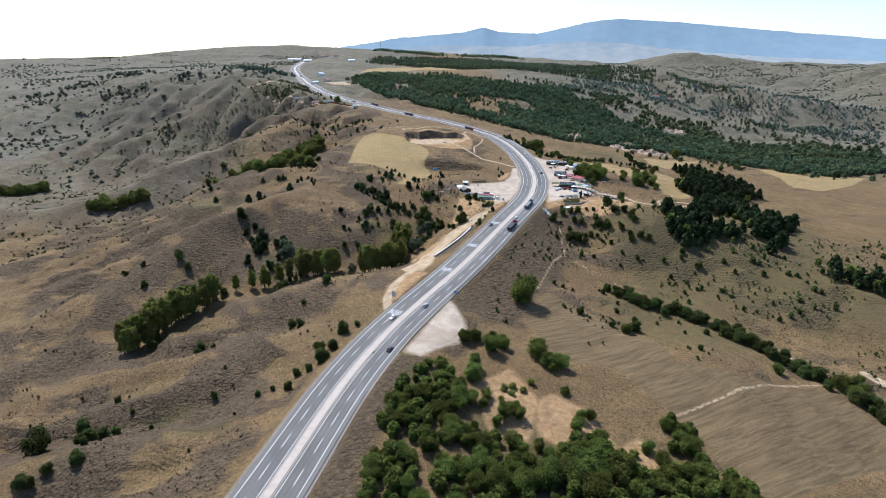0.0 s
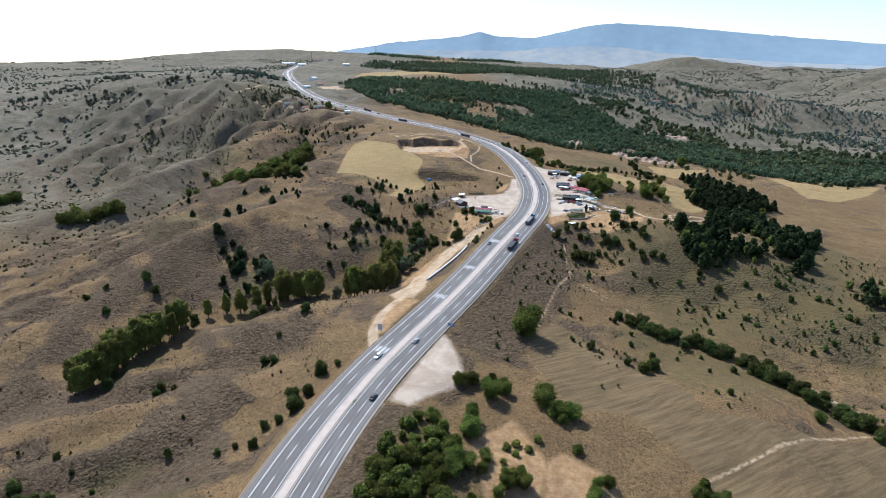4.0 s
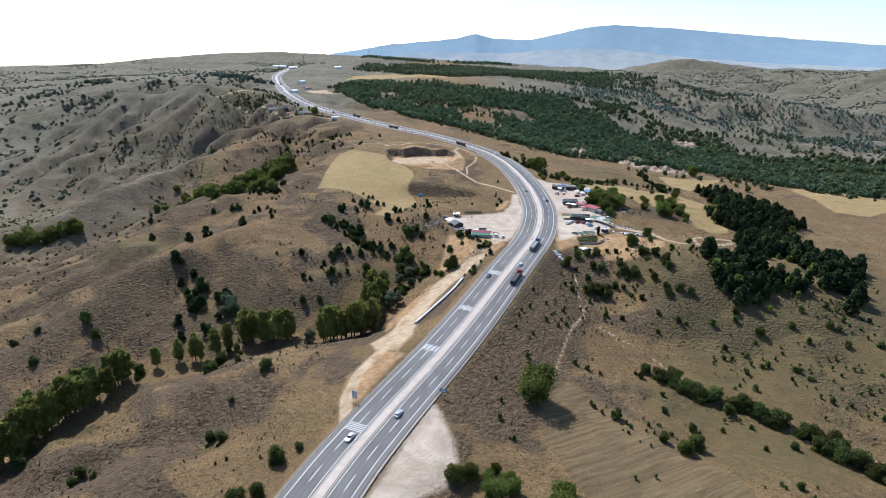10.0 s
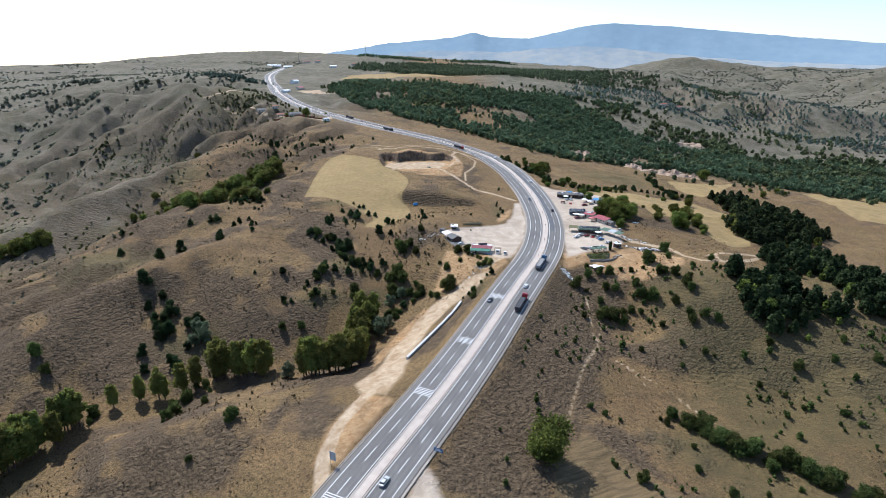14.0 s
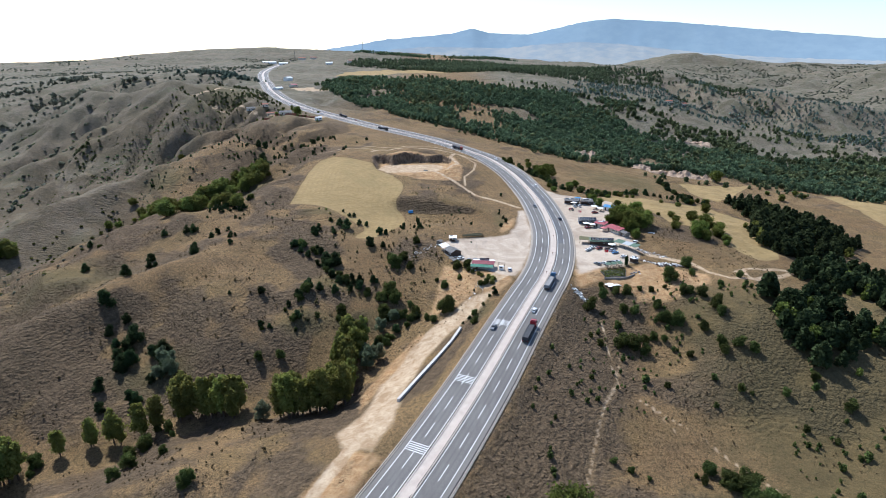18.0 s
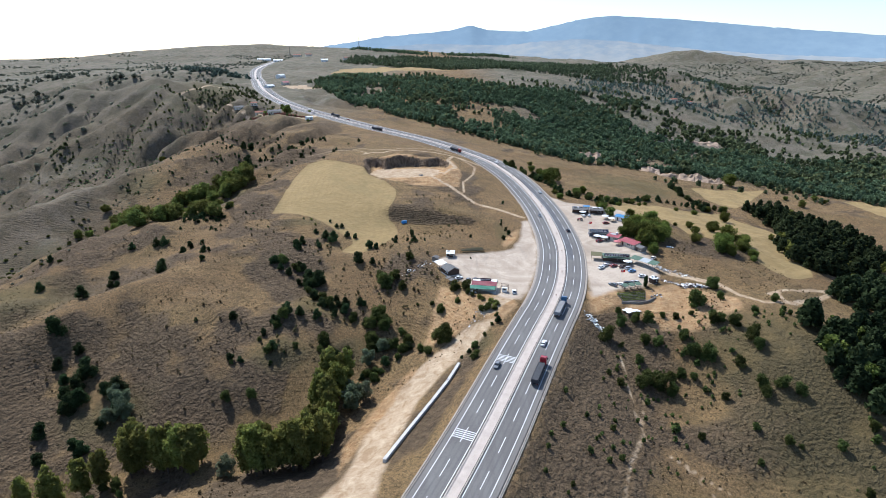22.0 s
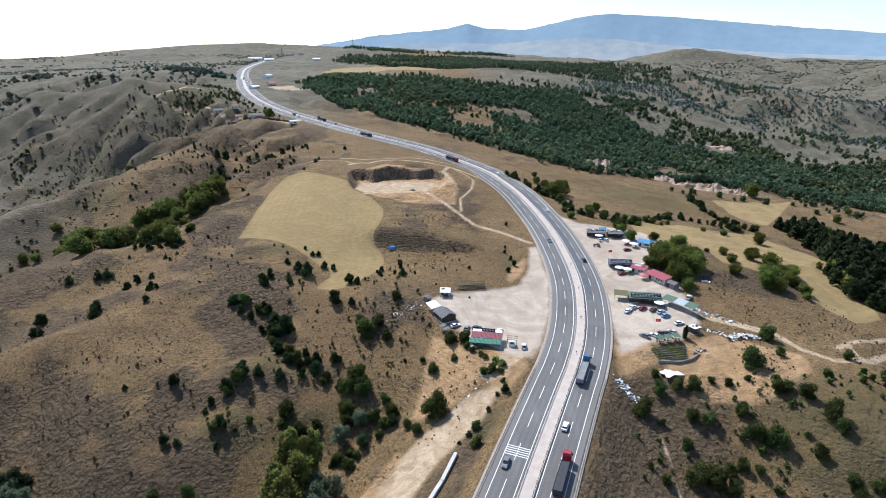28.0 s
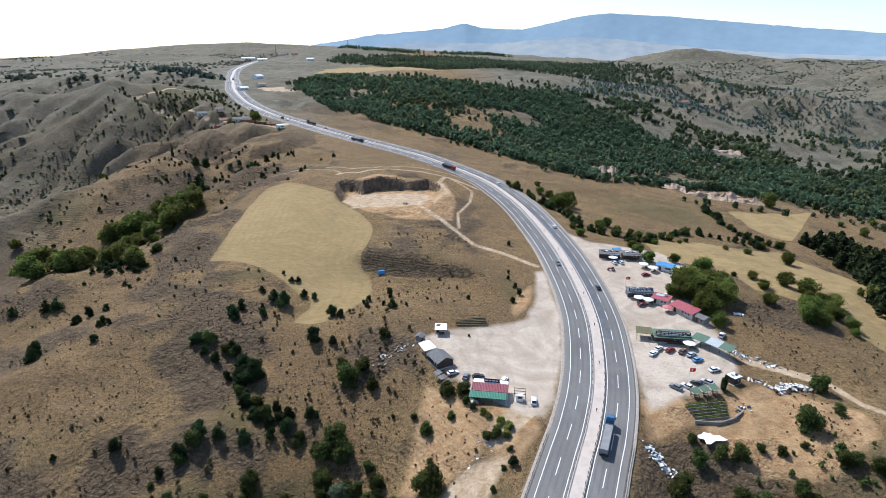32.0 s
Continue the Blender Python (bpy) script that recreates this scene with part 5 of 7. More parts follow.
M["rock"] = plain("pale_rock", (0.50, 0.36, 0.25), (0.28, 0.195, 0.13), 0.25, 0.95, bump=0.6)
for spec in CLIFFS:
    cliff(*spec)
OPEN_HILL = [(300, 1150), (430, 1257), (584, 1163), (860, 1180), (760, 1000), (660, 925), (553, 985), (420, 995), (340, 1050)]
FOREST = [(-190, 1220), (-100, 1000), (-49, 968), (51, 872), (112, 800), (153, 775), (229, 790), (300, 815), (330, 765), (396, 728), (490, 690), (640, 760), (760, 1000), (640, 1080),
          (500, 1130), (380, 1250), (240, 1220), (102, 1190), (-45, 1240), (-148, 1340)]


def wooded(p):
    """Leaves only a few trees on the open hill above the wood."""
    bare = inside(p[:, 0], p[:, 1], OPEN_HILL, 12)
    return p[bare < 0.25 + 0.75 * (rng.uniform(0, 1, len(p)) < 0.10) * (fbm(p[:, 0] / 40, p[:, 1] / 40, 19, 2) > -0.1)]


wood_stuff("forest", wooded(scatter([FOREST], 4.7, rng, -0.42, 3, 70)), "forest", 6.4, 20, rng, "dense dark green pine forest covering the valley side", 0.165, 1.25)
wood_stuff("forest_broadleaf", scatter([FOREST], 11, rng, -0.2, 6, 90), "valley_oak", 7.0, 18, rng, "lighter broad-leaved trees among the pines", 0.26, 1.3)
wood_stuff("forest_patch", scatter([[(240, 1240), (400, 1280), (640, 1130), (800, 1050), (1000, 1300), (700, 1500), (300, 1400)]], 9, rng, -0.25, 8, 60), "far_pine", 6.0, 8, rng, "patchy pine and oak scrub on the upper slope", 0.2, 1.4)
wood_stuff("plantation", scatter([[(-257, 1885), (48, 1500), (287, 1400), (410, 1400), (700, 1330), (800, 1500), (500, 1950), (67, 2088), (-219, 2050)]], 8, rng, -0.45, 13, 120), "forest", 8.0, 7, rng, "dark pine plantation on the far ridge")
wood_stuff("ridge_wood", scatter([[(-270, 2260), (-60, 2220), (250, 2260), (330, 2330), (-250, 2330)]], 8, rng, -0.5, 13, 120), "forest", 8.0, 7, rng, "dark pine wood along the skyline ridge")
EDGE_WOOD = [(-60, 960), (40, 860), (150, 745), (300, 720), (420, 680), (620, 640), (900, 900), (800, 1150), (560, 1260), (300, 1330), (60, 1260), (-150, 1360), (-230, 1240)]
wood_stuff("forest_edge", scatter([EDGE_WOOD], 11, rng, 0.18, 71, 45), "valley_oak", 5.2, 16, rng, "scattered oaks and pines round the forest", 0.21, 1.35)
HILLS = [[(-1500, 800), (-620, 560), (-440, 720), (-400, 960), (-350, 1250), (-480, 2600), (-1700, 2600)], [(500, 650), (1500, 800), (2300, 1600), (2200, 2700), (500, 2700), (800, 1300)]]
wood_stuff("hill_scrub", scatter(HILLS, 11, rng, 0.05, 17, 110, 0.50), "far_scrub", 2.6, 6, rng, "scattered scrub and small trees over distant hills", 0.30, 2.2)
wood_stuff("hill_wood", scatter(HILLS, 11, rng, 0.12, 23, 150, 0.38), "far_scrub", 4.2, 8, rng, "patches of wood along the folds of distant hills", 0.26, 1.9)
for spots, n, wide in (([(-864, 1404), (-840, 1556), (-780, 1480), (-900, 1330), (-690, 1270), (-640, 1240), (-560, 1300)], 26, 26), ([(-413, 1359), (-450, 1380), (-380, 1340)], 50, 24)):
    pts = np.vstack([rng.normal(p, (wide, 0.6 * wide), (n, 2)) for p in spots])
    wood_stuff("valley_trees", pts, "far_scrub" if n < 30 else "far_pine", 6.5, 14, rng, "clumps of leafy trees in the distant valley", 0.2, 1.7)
NEAR = [[(-250, 420), (-130, 570), (-180, 820), (-330, 950), (-460, 820), (-520, 620), (-420, 420)]]
wood_stuff("slope_scrub", scatter(NEAR, 6, rng, 0.0, 29, 45, 0.52), "bush", 1.8, 14, rng, "dark scrub dotted over the eroded slopes", 0.17, 2.0)
wood_stuff("slope_scrub", scatter(NEAR, 11, rng, 0.1, 33, 60), "far_scrub", 1.3, 10, rng, "low grey-green scrub over the eroded slopes", 0.18, 2.2)
PLAIN = [[(-1700, 1450), (-480, 1450), (-480, 2600), (-1700, 2600)], [(-1700, 800), (-1000, 900), (-1000, 1450), (-1700, 1450)]]
wood_stuff("plain_scrub", scatter(PLAIN, 16, rng, 0.30, 57, 130), "far_scrub", 4.0, 6, rng, "hedges and small trees on the distant plain", 0.26, 2.0)
RIDGE = [[(-250, 860), (-290, 1000), (-380, 1040), (-560, 960), (-620, 820), (-520, 640), (-380, 760)]]
wood_stuff("ridge_scrub", scatter(RIDGE, 6, rng, -0.1, 39, 60, 0.40), "valley_oak", 2.0, 12, rng, "dark scrub in the gullies of the bare ridge", 0.17, 2.0)
CREST = [[(-358, 1014), (-335, 1080), (-310, 1180), (-262, 1120), (-215, 985), (-246, 959), (-272, 948), (-300, 947)], [(-445, 849), (-436, 884), (-402, 880), (-396, 832)]]
wood_stuff("crest_thicket", scatter(CREST, 6.5, rng, -0.15, 61, 40), "valley_oak", 3.6, 18, rng, "green thicket over the ridge beside the road", 0.17, 1.5)
SLOPES = [[(-210, 180), (-60, 200), (-40, 330), (-60, 520), (-130, 600), (-240, 520), (-260, 300)], [(20, 400), (30, 440), (10, 480), (-60, 500), (-60, 420), (-20, 400)],
          [(70, 300), (200, 260), (230, 400), (170, 440), (110, 430), (80, 380)], [(-60, 560), (-160, 640), (-190, 780), (-90, 800), (-60, 690), (-110, 690)], [(30, 240), (60, 330), (66, 400), (46, 380), (20, 300)], [(200, 260), (330, 230), (340, 420), (230, 400)], [(-30, 470), (10, 500), (40, 530), (50, 560), (20, 590), (-20, 560)], [(120, 420), (200, 440), (190, 520), (150, 520), (140, 480)], [(-260, 90), (-60, 90), (-70, 200), (-250, 190)]]
wood_stuff("low_scrub", scatter(SLOPES, 3.0, rng, 0.10, 37, 22), "scrub", 0.42, 4, rng, "low thorny scrub and thistles on dry grass", 0.42, 1.5)
WOODS = {"small_wood": [[(165, 412), (183, 417), (178, 405), (165, 402)], [(167, 400), (202, 417), (194, 387), (177, 367), (159, 369), (157, 378)], [(194, 393), (212, 383), (203, 373), (186, 378)],
                        [(204, 450), (252, 486), (264, 463), (226, 423), (211, 432)], [(244, 449), (284, 439), (219, 357), (222, 376), (224, 415)], [(250, 347), (267, 316), (258, 303), (245, 322)]],
         "large_wood": [[(263, 638), (300, 656), (303, 611), (321, 582), (310, 549), (279, 509), (245, 488), (212, 487), (220, 521), (256, 582)]]}
for name, polys in WOODS.items():
    for kind, step, keep, hgt, blobs, blob, label in (("pine", 4.6, -0.7, 9.5, 90, 0.10, "close stand of dark green pines and oaks"), ("oak", 9.0, -0.1, 6.5, 60, 0.09, "lighter oaks mixed into the pine stand")):
        pts = scatter(polys, step, rng, keep, 43, 30)
        pts = pts + rng.normal(0, 2.8, pts.shape)
        wood_stuff(name if kind == "pine" else name + "_broadleaf", pts, kind, hgt, blobs, rng, label, blob, 1.35)
for p in resample([(103, 316, 0), (113, 312, 0), (125, 298, 0), (143, 285, 0), (155, 273, 0), (164, 258, 0), (176, 236, 0), (190, 205, 0)], 1.9):
    jx, jy = plant_rng.uniform(-4.5, 4.5, 2)
    ob = plant("bush", p[0] + jx, p[1] + jy, plant_rng.uniform(4, 7.5), "hedge along the gully", 1.1)
    ob.name, ob["label"], ob["category"] = "hedge_bush", "dense dark green hedge bush along the gully", "hedge"
ZONES = (("slope_tufts", [(60, 250), (110, 235), (205, 225), (330, 240), (340, 420), (230, 400), (140, 430), (90, 420), (66, 400)], 5.5, 0.14, "bush", 1.5),
         ("hill_tufts", [(-260, 180), (-60, 230), (-40, 330), (-60, 520), (-130, 600), (-260, 520)], 8, 0.35, "scrub", 1.2), ("spur_tufts", [(-60, 420), (0, 420), (40, 430), (20, 480), (-10, 520), (-60, 520)], 5, 0.1, "scrub", 1.5),
         ("meadow_tufts", [(-10, 520), (40, 500), (56, 560), (30, 600), (-5, 600)], 8, 0.2, "scrub", 1.1), ("field_edge_tufts", [(130, 440), (200, 440), (190, 520), (150, 530), (130, 480)], 9, 0.2, "scrub", 0.9),
         ("slope_shrubs", [(85, 300), (200, 270), (240, 340), (180, 430), (140, 430), (90, 400)], 12, 0.1, "bush", 2.7), ("bank_shrubs", [(30, 250), (62, 330), (80, 400), (60, 400), (25, 320)], 9, 0.15, "bush", 1.9),
         ("hill_junipers", [(-260, 640), (-150, 700), (-150, 780), (-220, 830), (-280, 760)], 11, 0.05, "juniper", 2.0), ("crest_junipers", [(-240, 480), (-110, 560), (-140, 620), (-220, 620), (-270, 560)], 20, 0.5, "juniper", 3.0),
         ("valley_shrubs", [(200, 250), (330, 240), (330, 420), (240, 350)], 15, 0.05, "bush", 3.2), ("near_shrubs", [(-215, 200), (-60, 235), (-80, 300), (-230, 300)], 20, 0.2, "bush", 2.0),
         ("yard_shrubs", [(-330, 860), (-240, 850), (-130, 890), (-150, 1000), (-260, 1060), (-360, 1000)], 10, -0.05, "bush", 2.6), ("meadow_shrubs", [(-180, 700), (-100, 690), (-80, 760), (-130, 800), (-200, 790)], 12, 0.0, "juniper", 2.5))
for name, zone, step, keep, kind, hgt in ZONES:
    pts = scatter([zone], step, np.random.default_rng(int(step * 7)), keep, 83, 30)
    wood_stuff(name, pts, kind, hgt, 40 if hgt > 1.6 else 18, rng, "small dark shrubs dotted over the dry slope", 0.17, 1.35)
for x, y, h in ((37, 437, 3.2), (39, 434.5, 3.4), (35.5, 434, 2.8), (38, 431.5, 3.0), (32, 442, 2.6), (33.5, 440, 2.4), (-66, 548, 2.0), (-62, 540, 1.8)):
    ob = plant("poplar", x, y, h, "young shrubs beside the track", 2.4, 0.9 * h * 0.28)
    ob["label"], ob["category"] = "bright yellow-green young shrub beside the dirt track", "bush"
for x, y, h in ((26, 206, 4), (30, 209, 3.6), (34, 206, 3.8), (29, 203, 3.2), (38, 210, 3.4), (24, 198, 3), (62, 168, 4.5), (70, 172, 4), (78, 158, 5), (84, 168, 4)):
    ob = plant("poplar", x, y, h, "young shrubs in the orchard", 2.3, 0.25 * h)
    ob["label"], ob["category"] = "bright yellow-green young tree on bare sandy soil", "tree"


# ---- building helpers ----
def box(bm, size, at=(0, 0, 0), rot=(0, 0, 0), bevel=0.0):
    """A bevelled box standing on at (its bottom centre)."""
    m = Matrix.Translation(at) @ Euler([radians(a) for a in rot]).to_matrix().to_4x4() @ Matrix.Translation((0, 0, size[2] / 2)) @ Matrix.Diagonal((*size, 1))
    r = bmesh.ops.create_cube(bm, size=1, matrix=m)
    if bevel:
        edges = {e for v in r["verts"] for e in v.link_edges}
        bmesh.ops.bevel(bm, geom=list(edges), offset=bevel, segments=1, affect="EDGES")
    return bm


def rod(bm, a, b, r, sides=8, r2=None):
    """A round bar from a to b."""
    a, b = Vector(a), Vector(b)
    d = b - a
    m = Matrix.Translation((a + b) / 2) @ d.to_track_quat("Z", "Y").to_matrix().to_4x4()
    bmesh.ops.create_cone(bm, cap_ends=True, segments=sides, radius1=r, radius2=r if r2 is None else r2, depth=d.length, matrix=m)
    return bm


def prism(bm, outline, x0, x1):
    """An outline in y, z drawn out along x."""
    a = [bm.verts.new((x0, y, z)) for y, z in outline]
    b = [bm.verts.new((x1, y, z)) for y, z in outline]
    n = len(outline)
    bm.faces.new(a[::-1])
    bm.faces.new(b)
    for i in range(n):
        bm.faces.new((a[i], a[(i + 1) % n], b[(i + 1) % n], b[i]))
    bmesh.ops.recalc_face_normals(bm, faces=bm.faces)
    return bm


def B():
    return bmesh.new()


def stand(ob, x, y, rz=0.0, lift=0.0, tilt=True):
    """Sets a thing on the land, turned rz degrees."""
    ob.matrix_basis = pose(x, y, float(land([x], [y])[0]) + lift, 0, 0, rz)
    return ob


def on_road(y, off):
    """Place and heading on the road where its centre passes that y, off metres to the right."""
    k = int(np.argmin(abs(CENTRE[:, 1] - y)))
    t = CENTRE[min(k + 1, len(CENTRE) - 1)] - CENTRE[k - 1]
    t2 = t[:2] / np.linalg.norm(t[:2])
    p = CENTRE[k]
    return p[0] + t2[1] * off, p[1] - t2[0] * off, p[2], math.degrees(math.atan2(t2[1], t2[0])) - 90, math.degrees(math.atan2(t[2], np.linalg.norm(t[:2])))


# ---- road furniture ----
def strip_piece(c, off, length, width, lift):
    """A short painted bar along the road, from the centre-line point c."""
    k = int(c)
    t = CENTRE[k + 1] - CENTRE[k - 1]
    t /= np.linalg.norm(t[:2])
    n = np.array([t[1], -t[0], 0])
    o = CENTRE[k] + (CENTRE[k + 1] - CENTRE[k]) * (c - k) + n * off + np.array([0, 0, lift])
    return [tuple(o + t * a + n * b) for a, b in ((-length / 2, -width / 2), (-length / 2, width / 2), (length / 2, width / 2), (length / 2, -width / 2))]


far_v, far_f = [], []
for off in (-(INNER + OUTER) / 2, (INNER + OUTER) / 2):
    s = 4.0
    while s < len(CENTRE) - 4:
        q = strip_piece(s, off, 7.2, 0.22, 0.014)
        if 120 < q[0][1] < 760:
            mesh_part("lane_dash", q, [(0, 1, 2, 3)], M["paint"], road)
        else:
            far_f.append(tuple(range(len(far_v), len(far_v) + 4)))
            far_v.extend(q)
        s += 5.0
tagged(mesh_part("far_lane_dashes", far_v, far_f, M["paint"], road), kind="stuff")
for y0 in (266.5, 315.5, 351.5, 391.0):
    k = float(np.argmin(abs(CENTRE[:, 1] - y0 + 3)))
    for i in range(5):
        mesh_part("rumble_bar", strip_piece(k + (i - 2) * 0.30, -(INNER + OUTER) / 2, 0.32, 6.6, 0.016), [(0, 1, 2, 3)], M["paint"], road)
# a darker repaired stretch of asphalt on the uphill lanes
w = Mat("fresh_asphalt", 0.9, 0, 0.2)
M["fresh"] = w.color(w.mix(w.ramp(w.noise(0.6), 0.4, 0.6), (0.095, 0.096, 0.10), (0.120, 0.120, 0.124))).m
k0, k1 = (int(np.argmin(abs(CENTRE[:, 1] - v))) for v in (483, 640))
v, f = ribbon(CENTRE, [(INNER + 0.2, 0), (6.1, 0)], 0.007, 0, k0, k1)
mesh_part("repaired_lane", v, f, M["fresh"], road)
M["gravel"] = plain("pale_gravel", (0.36, 0.315, 0.265), (0.22, 0.185, 0.15), 1.2, 0.95)
for a, b in ((-EDGE - 1.5, -EDGE - 0.3), (EDGE + 0.3, EDGE + 1.3)):
    v, f = ribbon(CENTRE, [(a, -0.31), (a + 0.3, -0.07), (b - 0.2, -0.05), (b, -0.12)], 0.0)
    mesh_part("gravel_verge", v, f, M["gravel"], road)

post_me = None


def guard_rail(off, y0, y1, label, posts=True):
    """A W-beam rail on posts along the road."""
    global post_me
    k0, k1 = (int(np.argmin(abs(CENTRE[:, 1] - v))) for v in (y0, y1))
    ob = tagged(new("guard_rail"), label, "guard rail", "guard rails along the road")
    prof = [(off, 0.42), (off + 0.06, 0.48), (off, 0.55), (off + 0.06, 0.62), (off, 0.70), (off - 0.03, 0.70), (off - 0.03, 0.42), (off, 0.42)]
    base = 0.16 if abs(off) < 2.2 else 0.0
    v, f = ribbon(CENTRE, prof, base, 0, k0, k1)
    mesh_part("beam", v, f, M["rail"], ob)
    if post_me is None:
        bm = box(B(), (0.12, 0.14, 1.1), (0, 0, -0.45))
        post_me = bpy.data.meshes.new("post")
        bm.to_mesh(post_me)
        bm.free()
        post_me.materials.append(M["rail"])
    if posts:
        s = k0 + 0.5
        while s < k1 - 1:
            q = strip_piece(s, off - 0.09, 0.1, 0.1, base)
            p = new("post", post_me)
            p.parent = ob
            p.location = q[0]
            s += 1.33
    return ob


guard_rail(-HALF_MED + 0.15, 110, 300, "galvanised steel guard rail beside the median")
guard_rail(-HALF_MED + 0.15, 300, 560, "galvanised steel guard rail beside the median")
guard_rail(HALF_MED - 0.15, 110, 300, "galvanised steel guard rail beside the median")
guard_rail(HALF_MED - 0.15, 300, 560, "galvanised steel guard rail beside the median")
guard_rail(-HALF_MED + 0.15, 560, 1500, "distant steel guard rail beside the median", False)
guard_rail(HALF_MED - 0.15, 560, 1500, "distant steel guard rail beside the median", False)
guard_rail(-EDGE - 0.45, 110, 430, "weathered steel guard rail above the dug slope")
guard_rail(EDGE + 0.45, 110, 205, "weathered steel guard rail above the bushes")
guard_rail(EDGE + 0.45, 286, 432, "weathered steel guard rail along the high embankment")
guard_rail(-EDGE - 0.45, 590, 760, "weathered steel guard rail on the outer bend")
M["rust"] = plain("rusty_brown_paint", (0.20, 0.09, 0.06), (0.10, 0.06, 0.05), 4, 0.8)
for y0 in np.arange(440, 720, 26):
    x, y, z, hd, _ = on_road(y0, 0.2)
    ob = tagged(new("median_marker"), "short rusty marker post standing on the median", "marker post", "median markers")
    part("post", rod(B(), (0, 0, 0.1), (0, 0, 1.15), 0.07), M["rust"], ob)
    part("plate", box(B(), (0.45, 0.06, 0.5), (0, 0, 0.85), bevel=0.02), M["rust"], ob)
    ob.matrix_basis = pose(x, y, z, 0, 0, hd)

# ---- signs and the concrete channel ----
M["blue_sign"] = plain("blue_sign_face", (0.035, 0.11, 0.24), (0.03, 0.09, 0.20), 2, 0.5)
M["white"] = plain("white_paint", (0.78, 0.78, 0.76), (0.62, 0.62, 0.60), 0.7, 0.6)
M["concrete"] = plain("pale_concrete", (0.55, 0.53, 0.49), (0.42, 0.40, 0.37), 0.5, 0.9, bump=0.3)
sign = tagged(new("road_sign"), "blue road sign on two posts behind the rail", "road sign")
part("panel", box(B(), (3.4, 0.08, 1.5), (0, 0, 1.7), bevel=0.02), M["blue_sign"], sign)
for x in (-1.1, 1.1):
    part("post", rod(B(), (x, 0.1, -0.6), (x, 0.1, 3.1), 0.06), M["steel"], sign)
for z in (2.0, 2.35, 2.7):
    part("lettering_bar", box(B(), (2.4 - 0.5 * (z > 2.5), 0.02, 0.16), (0, -0.05, z)), M["white"], sign)
x, y, z, hd, _ = on_road(290, EDGE + 2.4)
stand(sign, x, y, hd)
board = tagged(new("sign_board"), "grey back of a tall road sign beside the highway", "road sign")
part("panel", box(B(), (2.4, 0.08, 3.2), (0, 0, 2.3), bevel=0.02), plain("grey_sheet", (0.50, 0.53, 0.57), (0.40, 0.42, 0.46), 1.5, 0.5), board)
for x in (-0.8, 0.8):
    part("post", rod(B(), (x, -0.12, -0.8), (x, -0.12, 5.4), 0.07), M["steel"], board)
for z in (2.8, 3.8, 4.8):
    part("brace", box(B(), (2.3, 0.05, 0.09), (0, -0.08, z)), M["steel"], board)
x, y, z, hd, _ = on_road(272, -EDGE - 3.2)
stand(board, x, y, hd)
wall = tagged(new("channel_wall"), "pale concrete channel wall along the dug slope", "concrete wall")
line = np.array([(-5.2, 346), (2, 362), (10, 377), (16, 387.5), (20.6, 398)])
for a, b in zip(line[:-1], line[1:]):
    d = b - a
    L = float(np.hypot(*d))
    za, zb = land([a[0], b[0]], [a[1], b[1]])
    bm = box(B(), (1.15, L - 0.08, 2.4), (0, 0, -1.3), bevel=0.05)
    seg = part("wall_segment", bm, M["concrete"], wall)
    m = (a + b) / 2
    seg.matrix_basis = pose(m[0], m[1], (za + zb) / 2 + 0.2, math.degrees(math.atan2(zb - za, L)), 0, math.degrees(math.atan2(d[1], d[0])) - 90)

# ---- vehicles ----
M["glass"] = plain("dark_car_glass", (0.025, 0.03, 0.035), (0.02, 0.022, 0.025), 2, 0.08, 0, spec=0.6)
M["tyre"] = plain("black_rubber", (0.02, 0.02, 0.02), (0.03, 0.03, 0.03), 6, 0.9)
M["rim"] = plain("alloy_rim", (0.5, 0.5, 0.5), (0.35, 0.35, 0.36), 6, 0.4, 0.7)
M["lamp"] = plain("clear_lamp", (0.7, 0.7, 0.68), (0.6, 0.6, 0.6), 6, 0.2)
M["tail"] = plain("red_lamp", (0.35, 0.02, 0.02), (0.25, 0.02, 0.02), 6, 0.3)
PAINT = {}


def paint(c):
    if c not in PAINT:
        w = Mat("car_paint", 0.28, 0.1, 0.5)
        w.color(w.mix(w.ramp(w.noise(2.0), 0.4, 0.7), c, tuple(0.85 * v + 0.02 for v in c)))
        PAINT[c] = w.m
    return PAINT[c]


def wheel(parent, x, y, r=0.33, wide=0.22):
    bm = B()
    bmesh.ops.create_cone(bm, cap_ends=True, segments=14, radius1=r, radius2=r, depth=wide, matrix=pose(x, y, r, 0, 90, 0))
    t = part("wheel", bm, M["tyre"], parent)
    bm = B()
    bmesh.ops.create_cone(bm, cap_ends=True, segments=10, radius1=r * 0.6, radius2=r * 0.55, depth=wide + 0.03, matrix=pose(x, y, r, 0, 90, 0))
    part("rim", bm, M["rim"], t)


